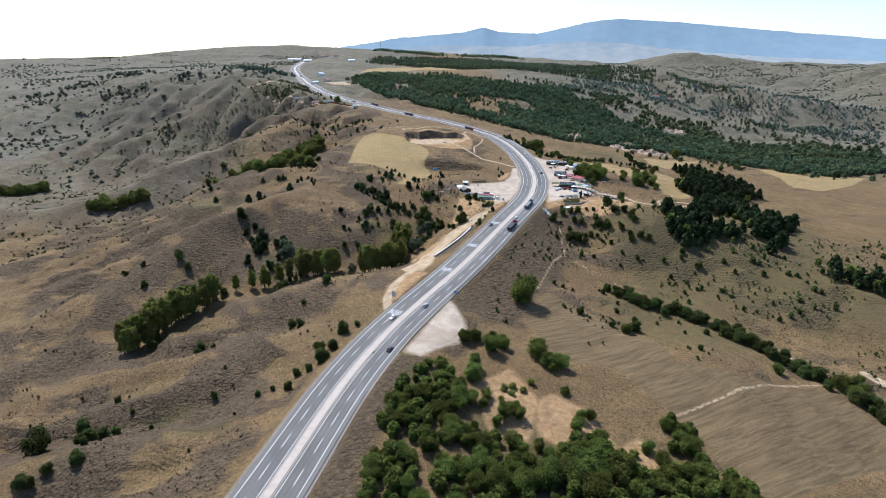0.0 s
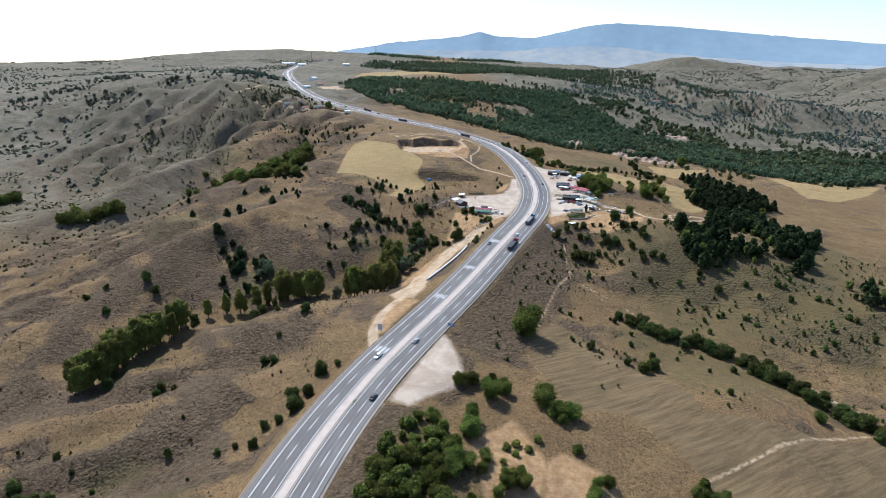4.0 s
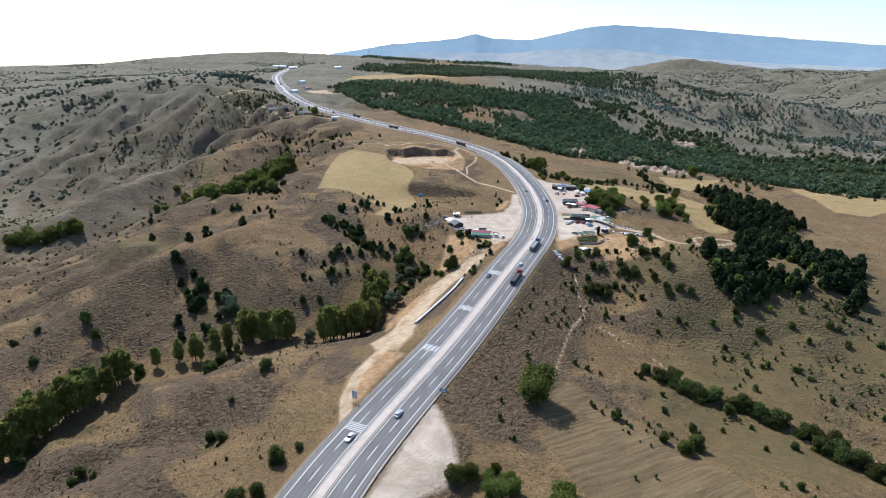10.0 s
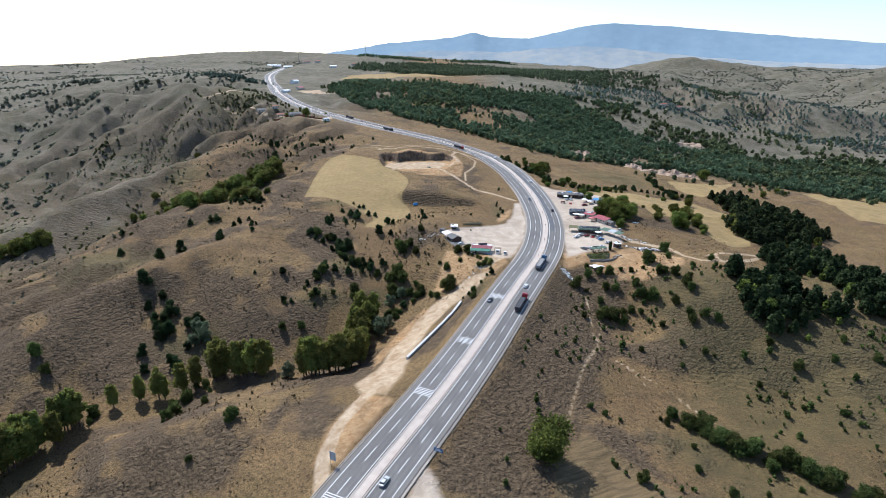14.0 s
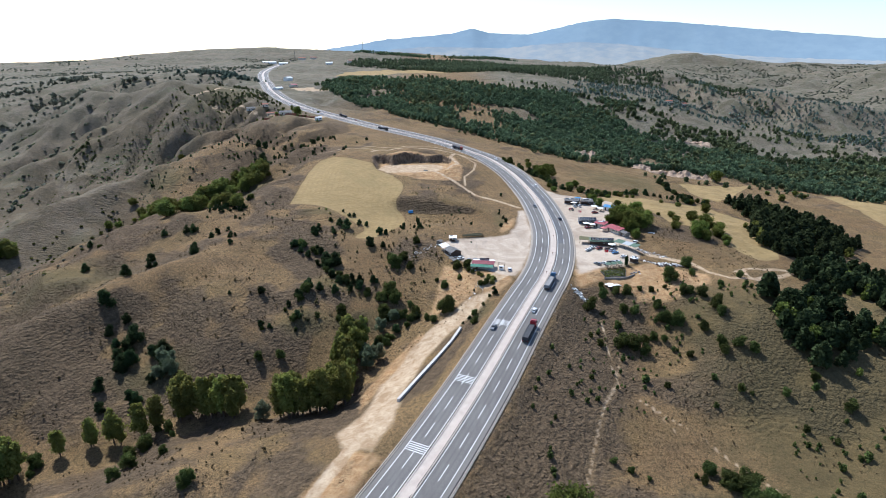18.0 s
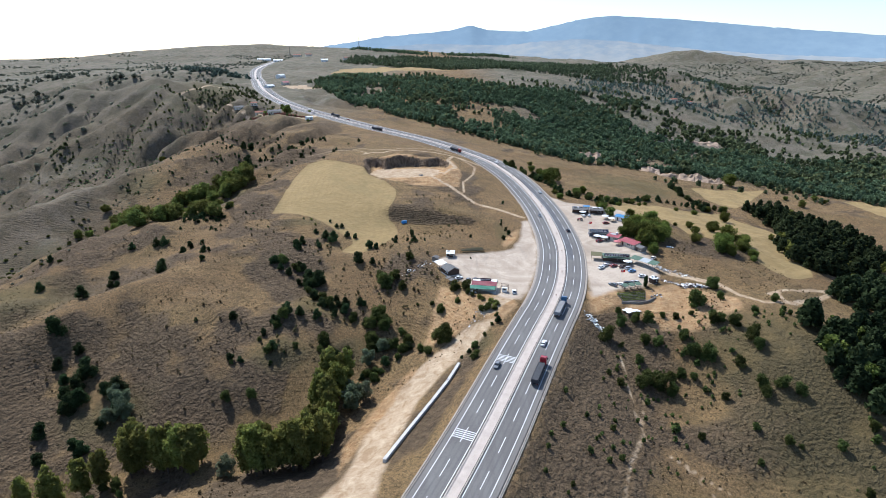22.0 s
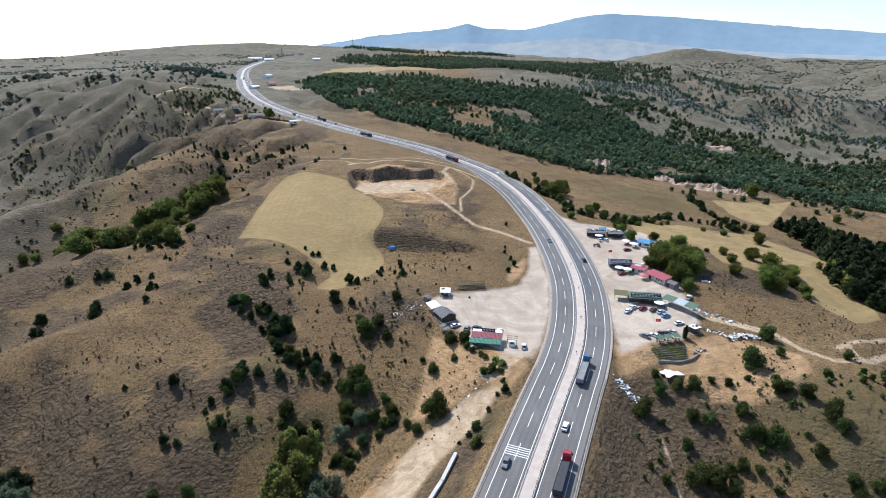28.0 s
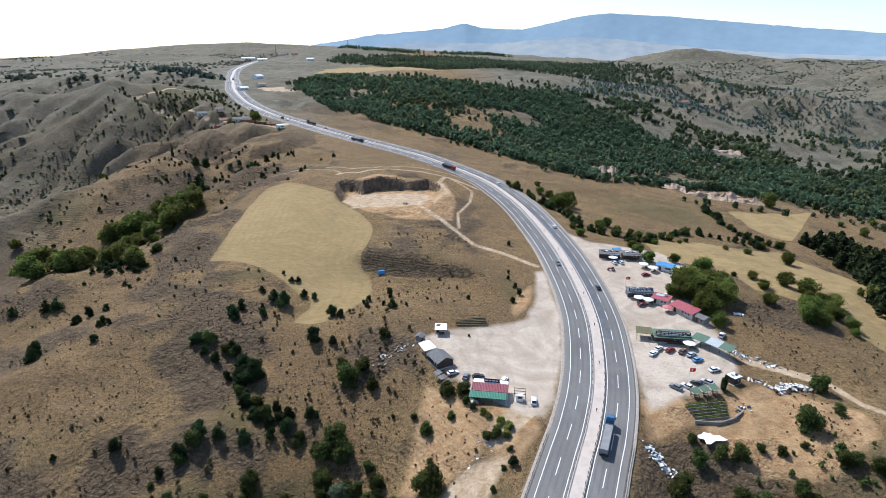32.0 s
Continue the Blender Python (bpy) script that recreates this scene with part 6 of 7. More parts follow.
def car(colour, label, van=False):
    """A parked car, nose along +y; built of body, glasshouse, roof, lamps and wheels."""
    ob = tagged(new("car"), label, "car")
    pm = paint(colour)
    hood = 0.86 if not van else 1.0
    low = [(-2.15, 0.32), (-2.2, 0.62), (-2.08, 0.92), (-1.5, 0.96), (0.75, 0.95), (1.9, hood - 0.06), (2.15, 0.62), (2.12, 0.32)]
    bm = prism(B(), low, -0.86, 0.86)
    bmesh.ops.bevel(bm, geom=[e for e in bm.edges if abs(e.verts[0].co.x - e.verts[1].co.x) < 0.01], offset=0.07, segments=2, affect="EDGES")
    part("body", bm, pm, ob)
    top = 1.46 if not van else 1.75
    back = -1.85 if van else -1.55
    g = [(back - 0.15, 0.93), (back + 0.22, top - 0.06), (0.15, top - 0.05), (0.95, 0.93)]
    bm = prism(B(), g, -0.76, 0.76)
    for v in bm.verts:
        if v.co.z > 1.2:
            v.co.x *= 0.84
    part("glazing", bm, M["glass"], ob)
    bm = prism(B(), [(back + 0.2, top - 0.06), (back + 0.32, top), (0.0, top), (0.17, top - 0.05)], -0.655, 0.655)
    part("roof", bm, pm, ob)
    for x in (-0.6, 0.6):
        part("headlight", box(B(), (0.36, 0.1, 0.15), (x, 2.08, 0.6), bevel=0.03), M["lamp"], ob)
        part("tail_light", box(B(), (0.3, 0.08, 0.18), (x, -2.16, 0.68), bevel=0.03), M["tail"], ob)
        part("mirror", box(B(), (0.2, 0.12, 0.12), (1.58 * x, 0.55, 0.98), bevel=0.03), pm, ob)
        for y in (-1.3, 1.35):
            wheel(ob, x * 1.32, y)
    return ob


WHITE, SILVER, GREY, BLACK, RED_D, BROWN, BLUE = (0.78, 0.78, 0.77), (0.45, 0.46, 0.47), (0.16, 0.17, 0.18), (0.02, 0.02, 0.025), (0.22, 0.03, 0.03), (0.13, 0.08, 0.06), (0.12, 0.28, 0.50)
CARS = {}


def put_car(colour, name, x, y, rz, group, van=False, z=None, tilt=0.0):
    key = (colour, van)
    z = float(land([x], [y])[0]) + 0.02 if z is None else z
    m = pose(x, y, z, tilt, 0, rz)
    if key in CARS:
        ob = copy_thing(CARS[key], m)
    else:
        ob = CARS[key] = car(colour, f"{name} car with dark windows parked on pale gravel", van)
        ob.matrix_basis = m
    ob["label"] = f"{name} {'van' if van else 'car'} " + ("driving on the grey highway" if "road" in group else "parked on the pale gravel yard")
    ob["group"] = group
    return ob


LOTG = "cars parked at the roadside stalls"
for c, nm, x, y, rz in ((WHITE, "white", 97.2, 471.5, -50), (WHITE, "white", 100.4, 474.6, -52), (RED_D, "dark red", 104.2, 473.4, -60), (BROWN, "brown", 108.3, 472.2, -48),
                        (SILVER, "silver", 110.6, 470.0, -55), (BLUE, "light blue", 111.4, 466.6, -68), (WHITE, "white", 114.4, 460.2, -75), (GREY, "dark grey", 97.0, 451.2, 40),
                        (WHITE, "white", 100.9, 451.4, 35), (BLACK, "black", 104.8, 452.6, 38), (SILVER, "silver", 108.6, 453.4, 42), (WHITE, "white", 108.2, 552.8, 8), (WHITE, "white", 111.8, 552.8, 4),
                        (RED_D, "dark red", 119.0, 538.2, -80), (RED_D, "dark red", 106.6, 508.6, -70)):
    put_car(c, nm, x, y, rz, LOTG)
for c, nm, x, y, rz, van in ((WHITE, "white", 23.6, 464.2, -65, False), (GREY, "dark grey", 28.0, 461.6, -20, False), (BLACK, "black", 32.2, 461.4, -80, False), (WHITE, "white", 40.8, 458.6, -30, False), (WHITE, "white", 48.9, 446.8, -8, True)):
    put_car(c, nm, x, y, rz, "cars parked at the left yard", van)
put_car(WHITE, "white", 128.6, 483.6, -40, LOTG, True)
for c, nm, y0, off, back in ((WHITE, "white", 258, -4.6, True), (SILVER, "silver", 272, 4.6, False), (BLACK, "black", 232, 8.0, False), (GREY, "dark grey", 384, -8.0, True), (WHITE, "white", 402, 4.6, False),
                             (GREY, "dark grey", 551, -4.6, True), (BLACK, "black", 524, 8.0, False), (WHITE, "white", 690, 4.6, False), (WHITE, "white", 602, 8.0, False),
                             (RED_D, "dark red", 884, 4.6, False), (WHITE, "white", 930, -4.6, True), (WHITE, "white", 1010, -8, True), (GREY, "dark grey", 1090, 4.6, False), (WHITE, "white", 1180, -4.6, True), (WHITE, "white", 1290, 4.6, False)):
    x, y, z, hd, sl = on_road(y0, off)
    put_car(c, nm, x, y, hd + (180 if back else 0), "cars driving on the road", False, z + 0.02, -sl if back else sl)


def lorry(cab, bed, label, load=None):
    """A tipper lorry: tractor with cab and a long trailer body, nose along +y."""
    ob = tagged(new("truck"), label, "truck")
    c = part("cab", box(B(), (2.45, 2.3, 2.55), (0, 6.9, 0.75), bevel=0.16), paint(cab), ob)
    part("windscreen", box(B(), (2.1, 0.1, 0.95), (0, 8.04, 2.0), (8, 0, 0), bevel=0.03), M["glass"], c)
    for x in (-1.24, 1.24):
        part("side_window", box(B(), (0.06, 1.2, 0.75), (x, 7.2, 2.05), bevel=0.02), M["glass"], c)
        part("mirror", box(B(), (0.25, 0.14, 0.6), (x * 1.12, 7.85, 1.9), bevel=0.03), M["tyre"], c)
    part("air_deflector", prism(B(), [(5.85, 3.3), (7.6, 3.3), (6.0, 3.75)], -1.0, 1.0), paint(cab), c)
    part("bumper", box(B(), (2.45, 0.3, 0.45), (0, 8.0, 0.42), bevel=0.06), M["tyre"], ob)
    part("chassis", box(B(), (0.95, 15.2, 0.32), (0, 0.4, 0.85), bevel=0.03), M["tyre"], ob)
    bm = box(B(), (2.5, 11.4, 0.14), (0, -1.4, 1.22))
    for x in (-1.2, 1.2):
        box(bm, (0.1, 11.4, 1.45), (x, -1.4, 1.3), bevel=0.02)
        for i in range(9):
            box(bm, (0.07, 0.12, 1.4), (x * 1.06, -6.7 + i * 1.32, 1.3))
    for y in (-7.05, 4.25):
        box(bm, (2.5, 0.1, 1.45), (0, y, 1.3), bevel=0.02)
    part("tipper_body", bm, bed, ob)
    part("load_cover", box(B(), (2.28, 11.1, 0.12), (0, -1.4, 2.5 if load is None else 2.45), bevel=0.04), load or M["tarp"], ob)
    for y in (7.1, 3.4, -3.6, -4.9, -6.2):
        for x in (-1.05, 1.05):
            wheel(ob, x, y, 0.5, 0.36)
    for x in (-0.95, 0.95):
        part("tail_light", box(B(), (0.4, 0.06, 0.16), (x, -7.14, 0.95)), M["tail"], ob)
    part("mudguard", box(B(), (2.4, 4.0, 0.08), (0, -4.9, 1.08), bevel=0.02), M["tyre"], ob)
    return ob


M["tarp"] = plain("black_tarpaulin", (0.045, 0.047, 0.052), (0.03, 0.031, 0.035), 0.8, 0.7)
M["dark_steel"] = plain("dark_steel_body", (0.05, 0.05, 0.06), (0.035, 0.035, 0.04), 0.8, 0.55)
M["grey_body"] = plain("grey_steel_body", (0.22, 0.23, 0.25), (0.16, 0.165, 0.18), 0.8, 0.6)
M["grey_tarp"] = plain("dusty_grey_tarpaulin", (0.24, 0.235, 0.23), (0.18, 0.175, 0.17), 0.6, 0.85)
for ob, y0, off in ((lorry((0.33, 0.015, 0.025), M["dark_steel"], "red truck with a long black tipper trailer on the highway"), 383, 7.9),
                    (lorry((0.03, 0.11, 0.22), M["grey_body"], "blue truck pulling a dusty grey trailer on the highway", M["grey_tarp"]), 428, 4.5)):
    x, y, z, hd, sl = on_road(y0, off)
    ob.matrix_basis = pose(x, y, z + 0.02, sl, 0, hd)
for y0, off, c in ((737, -5.0, (0.30, 0.03, 0.02)), (834, -7.5, (0.03, 0.03, 0.03)), (905, 6.0, (0.05, 0.05, 0.06))):
    x, y, z, hd, sl = on_road(y0, off)
    lorry(c, M["dark_steel"], "dark distant truck driving along the highway").matrix_basis = pose(x, y, z + 0.02, -sl if off < 0 else sl, 0, hd + (180 if off < 0 else 0))


# ---- roadside stalls and houses ----
M["brown_wood"] = plain("dark_brown_boards", (0.085, 0.055, 0.040), (0.05, 0.034, 0.027), 2.5, 0.85)
M["green_sheet"] = plain("faded_green_sheet", (0.10, 0.155, 0.105), (0.075, 0.12, 0.08), 0.9, 0.6)
M["bright_green"] = plain("green_awning", (0.030, 0.16, 0.10), (0.025, 0.12, 0.075), 0.9, 0.6)
M["red_roof"] = plain("faded_red_sheet", (0.34, 0.085, 0.095), (0.25, 0.06, 0.07), 0.9, 0.6)
M["maroon_roof"] = plain("maroon_sheet", (0.20, 0.035, 0.05), (0.15, 0.03, 0.04), 0.9, 0.6)
M["grey_roof"] = plain("grey_roofing", (0.155, 0.150, 0.145), (0.10, 0.097, 0.094), 0.9, 0.8)
M["blue_roof"] = plain("bright_blue_sheet", (0.06, 0.24, 0.46), (0.05, 0.19, 0.38), 0.9, 0.5)
M["stone_wall"] = plain("rough_stone", (0.26, 0.235, 0.205), (0.17, 0.15, 0.13), 1.6, 0.95, bump=0.6)
M["cream"] = plain("cream_plaster", (0.60, 0.55, 0.46), (0.50, 0.45, 0.38), 0.7, 0.9)
M["sign_dark"] = plain("dark_maroon_board", (0.055, 0.02, 0.03), (0.04, 0.015, 0.025), 1.5, 0.5)
M["sign_blue"] = plain("slate_blue_board", (0.06, 0.085, 0.13), (0.045, 0.06, 0.09), 1.5, 0.5)
M["pink"] = plain("faded_pink_cloth", (0.50, 0.17, 0.17), (0.42, 0.13, 0.13), 1.5, 0.8)
M["olive"] = plain("olive_tarpaulin", (0.14, 0.13, 0.06), (0.10, 0.09, 0.045), 1.5, 0.85)
M["translucent"] = plain("clear_grey_sheet", (0.42, 0.44, 0.44), (0.33, 0.35, 0.35), 0.8, 0.5)
M["red"] = plain("red_cloth", (0.50, 0.02, 0.03), (0.42, 0.02, 0.025), 1.5, 0.8)
M["soil_box"] = plain("dark_garden_soil", (0.075, 0.06, 0.035), (0.05, 0.055, 0.025), 2.5, 0.95)
M["roof_tile"] = plain("red_roof_tiles", (0.30, 0.12, 0.075), (0.22, 0.09, 0.06), 1.2, 0.85)


def corrugated(bm, x0, x1, y0, z0, y1, z1, pitch=0.5, thick=0.06):
    """A sloping sheet with shallow ribs running down it."""
    n = max(2, int((x1 - x0) / pitch))
    rows = []
    for i in range(2 * n + 1):
        x = x0 + (x1 - x0) * i / (2 * n)
        up = 0.05 if i % 2 else 0.0
        rows.append([bm.verts.new((x, y0, z0 + up)), bm.verts.new((x, y1, z1 + up)), bm.verts.new((x, y1, z1 + up - thick)), bm.verts.new((x, y0, z0 + up - thick))])
    for a, b in zip(rows[:-1], rows[1:]):
        for k in range(4):
            bm.faces.new((a[k], b[k], b[(k + 1) % 4], a[(k + 1) % 4]))
    for r in (rows[0], rows[-1]):
        bm.faces.new(r)
    bmesh.ops.recalc_face_normals(bm, faces=bm.faces)
    return bm


def walls(ob, L, D, H, mat, front=True, door=1.0, windows=2):
    """Four walls with an opening in front for the door and windows set proud of the rest."""
    part("wall", box(B(), (L, 0.18, H), (0, D / 2 - 0.09, 0)), mat, ob)
    for x in (-L / 2 + 0.09, L / 2 - 0.09):
        part("wall", box(B(), (0.18, D - 0.37, H), (x, 0, 0)), mat, ob)
    if front:
        dx = -L * 0.28
        part("wall", box(B(), (L / 2 + dx - door / 2, 0.18, H), ((-L / 2 + dx - door / 2) / 2, -D / 2 + 0.09, 0)), mat, ob)
        part("wall", box(B(), (L / 2 - dx - door / 2, 0.18, H), ((L / 2 + dx + door / 2) / 2, -D / 2 + 0.09, 0)), mat, ob)
        part("wall", box(B(), (door, 0.18, H - 2.05), (dx, -D / 2 + 0.09, 2.05)), mat, ob)
        part("door", box(B(), (door - 0.04, 0.06, 2.03), (dx, -D / 2 + 0.1, 0), bevel=0.01), M["brown_wood"], ob)
        for i in range(windows):
            wx = L * (0.02 + 0.38 * (i + 0.5) / windows)
            wn_ = part("window", box(B(), (1.1, 0.08, 1.0), (wx, -D / 2 - 0.02, 1.0), bevel=0.02), M["white"], ob)
            part("pane", box(B(), (0.92, 0.04, 0.82), (wx, -D / 2 - 0.06, 1.09)), M["glass"], wn_)
    part("floor_slab", box(B(), (L + 0.3, D + 0.3, 0.5), (0, 0, -0.45), bevel=0.03), M["concrete"], ob)


def signboard(ob, L, z, mat, y=0.0, h=1.5, rows=2):
    """A board on the roof with bars where writing stands."""
    b = part("signboard", box(B(), (L, 0.12, h), (0, y, z), bevel=0.02), mat, ob)
    r = random.Random(int(L * 10))
    for row in range(rows):
        x = -L / 2 + 0.4
        while x < L / 2 - 1.2:
            wd = r.uniform(0.5, 1.5)
            part("lettering_bar", box(B(), (wd, 0.03, h * 0.24), (x + wd / 2, y - 0.075, z + h * (0.14 + 0.46 * row))), M["white"], b)
            x += wd + r.uniform(0.2, 0.7)
    for x in np.linspace(-L / 2 + 0.4, L / 2 - 0.4, max(2, int(L / 3))):
        part("strut", rod(B(), (x, y + 0.9, z - 0.4), (x, y + 0.08, z + h * 0.8), 0.04, 6), M["steel"], ob)


def canopy(L, D, H, mat, label, name="canopy", mid=None):
    """An open shelter: posts, beams and a sloping sheet roof."""
    ob = tagged(new(name), label, "shelter")
    for x in np.linspace(-L / 2 + 0.2, L / 2 - 0.2, max(2, int(L / 3) + 1)):
        part("post", rod(B(), (x, -D / 2 + 0.2, -0.4), (x, -D / 2 + 0.2, H - 0.12), 0.06, 6), M["brown_wood"], ob)
        part("post", rod(B(), (x, D / 2 - 0.2, -0.4), (x, D / 2 - 0.2, H + 0.4), 0.06, 6), M["brown_wood"], ob)
    for y, z in ((-D / 2 + 0.2, H - 0.14), (D / 2 - 0.2, H + 0.36)):
        part("beam", box(B(), (L, 0.1, 0.12), (0, y, z - 0.06)), M["brown_wood"], ob)
    cuts = [(-L / 2 - 0.2, L / 2 + 0.2, mat)] if mid is None else [(-L / 2 - 0.2, -L * 0.14, mat), (-L * 0.14 + 0.01, L * 0.2, mid), (L * 0.2 + 0.01, L / 2 + 0.2, mat)]
    for a, b, m in cuts:
        part("roof_sheet", corrugated(B(), a, b, -D / 2 - 0.2, H, D / 2 + 0.2, H + 0.55), m, ob)
    return ob


def gable_house(L, D, H, wall_m, roof_m, label, rise=1.4, windows=2):
    ob = tagged(new("house"), label, "house")
    walls(ob, L, D, H, wall_m, True, 1.0, windows)
    for sgn in (-1, 1):
        part("roof_slope", corrugated(B(), -L / 2 - 0.4, L / 2 + 0.4, sgn * (D / 2 + 0.45), H - 0.12, 0.0, H + rise, 0.45), roof_m, ob)
    for x in (-L / 2 + 0.09, L / 2 - 0.09):
        part("gable", prism(B(), [(-D / 2 + 0.02, H), (D / 2 - 0.02, H), (0, H + rise - 0.12)], x - 0.08, x + 0.08), wall_m, ob)
    return ob


def flat_stall(L, D, H, wall_m, roof_m, label, sign_m=None, clutter=0, name="roadside_stall"):
    ob = tagged(new(name), label, "stall")
    walls(ob, L, D, H, wall_m, True, 1.2, 3)
    part("roof_sheet", corrugated(B(), -L / 2 - 0.3, L / 2 + 0.3, -D / 2 - 1.4, H - 0.25, D / 2 + 0.3, H + 0.35), roof_m, ob)
    for x in np.linspace(-L / 2, L / 2, max(3, int(L / 3))):
        part("awning_post", rod(B(), (x, -D / 2 - 1.25, -0.4), (x, -D / 2 - 1.25, H - 0.36), 0.05, 6), M["brown_wood"], ob)
    if sign_m:
        signboard(ob, L * 0.94, H + 0.25, sign_m, -D / 2 + 0.2)
    r = random.Random(clutter + int(L))
    for i in range(clutter):
        c = r.choice([M["grey_roof"], M["white"], M["brown_wood"], M["sign_blue"], M["olive"]])
        part("roof_box", box(B(), (r.uniform(0.5, 1.6), r.uniform(0.4, 1.2), r.uniform(0.2, 0.6)), (r.uniform(-L / 2 + 1, L / 2 - 1), r.uniform(-0.5, D / 2 - 0.6), H + 0.12), (0, 0, r.uniform(-20, 20)), bevel=0.03), c, ob)
    part("counter", box(B(), (L * 0.5, 0.6, 0.9), (L * 0.1, -D / 2 - 0.9, 0), bevel=0.03), M["brown_wood"], ob)
    return ob


stall = flat_stall(13.5, 4.6, 2.7, M["brown_wood"], M["green_sheet"], "dark wooden roadside stall under a long lettered signboard", M["sign_dark"], 4)
stand(stall, 107.6, 481.2, -9.7)
stand(canopy(5.5, 4.5, 2.5, M["olive"], "olive tarpaulin shelter at the end of the stall"), 98.0, 484.0, -16)
stand(canopy(14.5, 4.6, 2.7, M["green_sheet"], "long green sheet-roofed open shelter beside the yard", mid=M["translucent"]), 120.2, 474.0, -51)
stand(flat_stall(11, 4.4, 2.7, M["sign_blue"], M["grey_roof"], "slate-blue roadside stall with a cluttered roof sign", M["sign_blue"], 9), 108.6, 518.2, -7)
ob = tagged(new("red_roofed_shop"), "long shop with a faded red sheet roof", "shop")
walls(ob, 11, 4.6, 2.6, M["cream"], True, 1.1, 3)
part("roof_sheet", corrugated(B(), -5.9, 5.9, -3.2, 2.5, 2.7, 3.4), M["red_roof"], ob)
for x in (-5, -2, 1, 4):
    part("awning_post", rod(B(), (x, -3.0, -0.4), (x, -3.0, 2.45), 0.05, 6), M["brown_wood"], ob)
stand(ob, 121.6, 501.4, -62)
ob = tagged(new("red_roofed_shop"), "short shop with a red roof and grey clutter on top", "shop")
walls(ob, 7, 4.4, 2.6, M["cream"], True, 1.1, 2)
part("roof_sheet", corrugated(B(), -3.8, 3.8, -3.0, 2.5, 2.6, 3.3), M["red_roof"], ob)
part("water_tank", rod(B(), (1, 1.2, 3.1), (1, 1.2, 4.3), 0.6, 12), M["white"], ob)
part("roof_panel", box(B(), (3.2, 1.8, 0.15), (-1, 0.8, 3.1), (9, 0, 0), bevel=0.03), M["translucent"], ob)
stand(ob, 115.6, 511.0, -40)
stand(gable_house(4.2, 3.6, 2.5, M["stone_wall"], M["grey_roof"], "small rough stone hut at the end of the shops", 0.7, 1), 125.4, 493.8, -62)
stand(flat_stall(10, 4.6, 2.8, M["brown_wood"], M["grey_roof"], "brown wooden stall with a jumble of goods on its roof", None, 12), 108.3, 561.0, -14)
stand(flat_stall(8, 4.6, 2.8, M["brown_wood"], M["grey_roof"], "dark stall with grey roofing and stacked goods", None, 10), 118.6, 559.4, -6)
stand(gable_house(7.5, 5.5, 2.7, M["white"], M["blue_roof"], "white house with a bright blue sheet roof", 0.9, 3), 131.2, 544.6, -40)
stand(gable_house(3.4, 3.0, 2.5, M["grey_roof"], M["blue_roof"], "small shed with a bright blue roof", 0.5, 1), 113.5, 566.0, 0)


def umbrella(mat, label, r=2.3):
    ob = tagged(new("umbrella"), label, "umbrella", "umbrellas at the stalls")
    part("pole", rod(B(), (0, 0, -0.3), (0, 0, 2.75), 0.04, 8), M["steel"], ob)
    bm = B()
    bmesh.ops.create_cone(bm, cap_ends=False, segments=10, radius1=r, radius2=0.08, depth=0.75, matrix=pose(0, 0, 2.45))
    bmesh.ops.solidify(bm, geom=bm.faces, thickness=0.03)
    c = part("canopy", bm, mat, ob)
    part("valance", rod(B(), (0, 0, 1.98), (0, 0, 2.09), r * 0.99, 10), mat, c)
    part("base", rod(B(), (0, 0, 0), (0, 0, 0.12), 0.4, 12), M["concrete"], ob)
    return ob


def table_set(x, y, rz):
    ob = tagged(new("table"), "dark round table standing under an umbrella", "table", "tables at the stalls")
    part("top", rod(B(), (0, 0, 0.70), (0, 0, 0.75), 0.6, 14), M["brown_wood"], ob)
    part("leg", rod(B(), (0, 0, 0.02), (0, 0, 0.70), 0.06, 8), M["steel"], ob)
    stand(ob, x, y, rz)
    for i in range(3):
        a = rz + 120 * i
        ch = tagged(new("chair"), "plain dark chair beside a round table", "chair", "chairs at the stalls")
        part("seat", box(B(), (0.45, 0.45, 0.05), (0, 0, 0.43), bevel=0.015), M["brown_wood"], ch)
        part("backrest", box(B(), (0.45, 0.05, 0.45), (0, 0.21, 0.48), bevel=0.015), M["brown_wood"], ch)
        for lx in (-0.19, 0.19):
            for ly in (-0.19, 0.19):
                part("leg", rod(B(), (lx, ly, 0), (lx, ly, 0.44), 0.02, 6), M["brown_wood"], ch)
        stand(ch, x + 1.0 * math.cos(radians(a)), y + 1.0 * math.sin(radians(a)), a - 90)


first = umbrella(M["white"], "white cloth umbrella over a table at the stalls")
for i, (x, y) in enumerate(((108.6, 555.8), (121.0, 547.4), (124.0, 543.0), (106.4, 512.6), (109.7, 510.6), (111.9, 475.2))):
    stand(first if i == 0 else copy_thing(first, Matrix()), x, y, 20 * i)
    table_set(x + 1.0, y - 0.6, 40 * i)
stand(umbrella(M["pink"], "faded pink umbrella in front of the shops", 2.2), 115.2, 503.4)

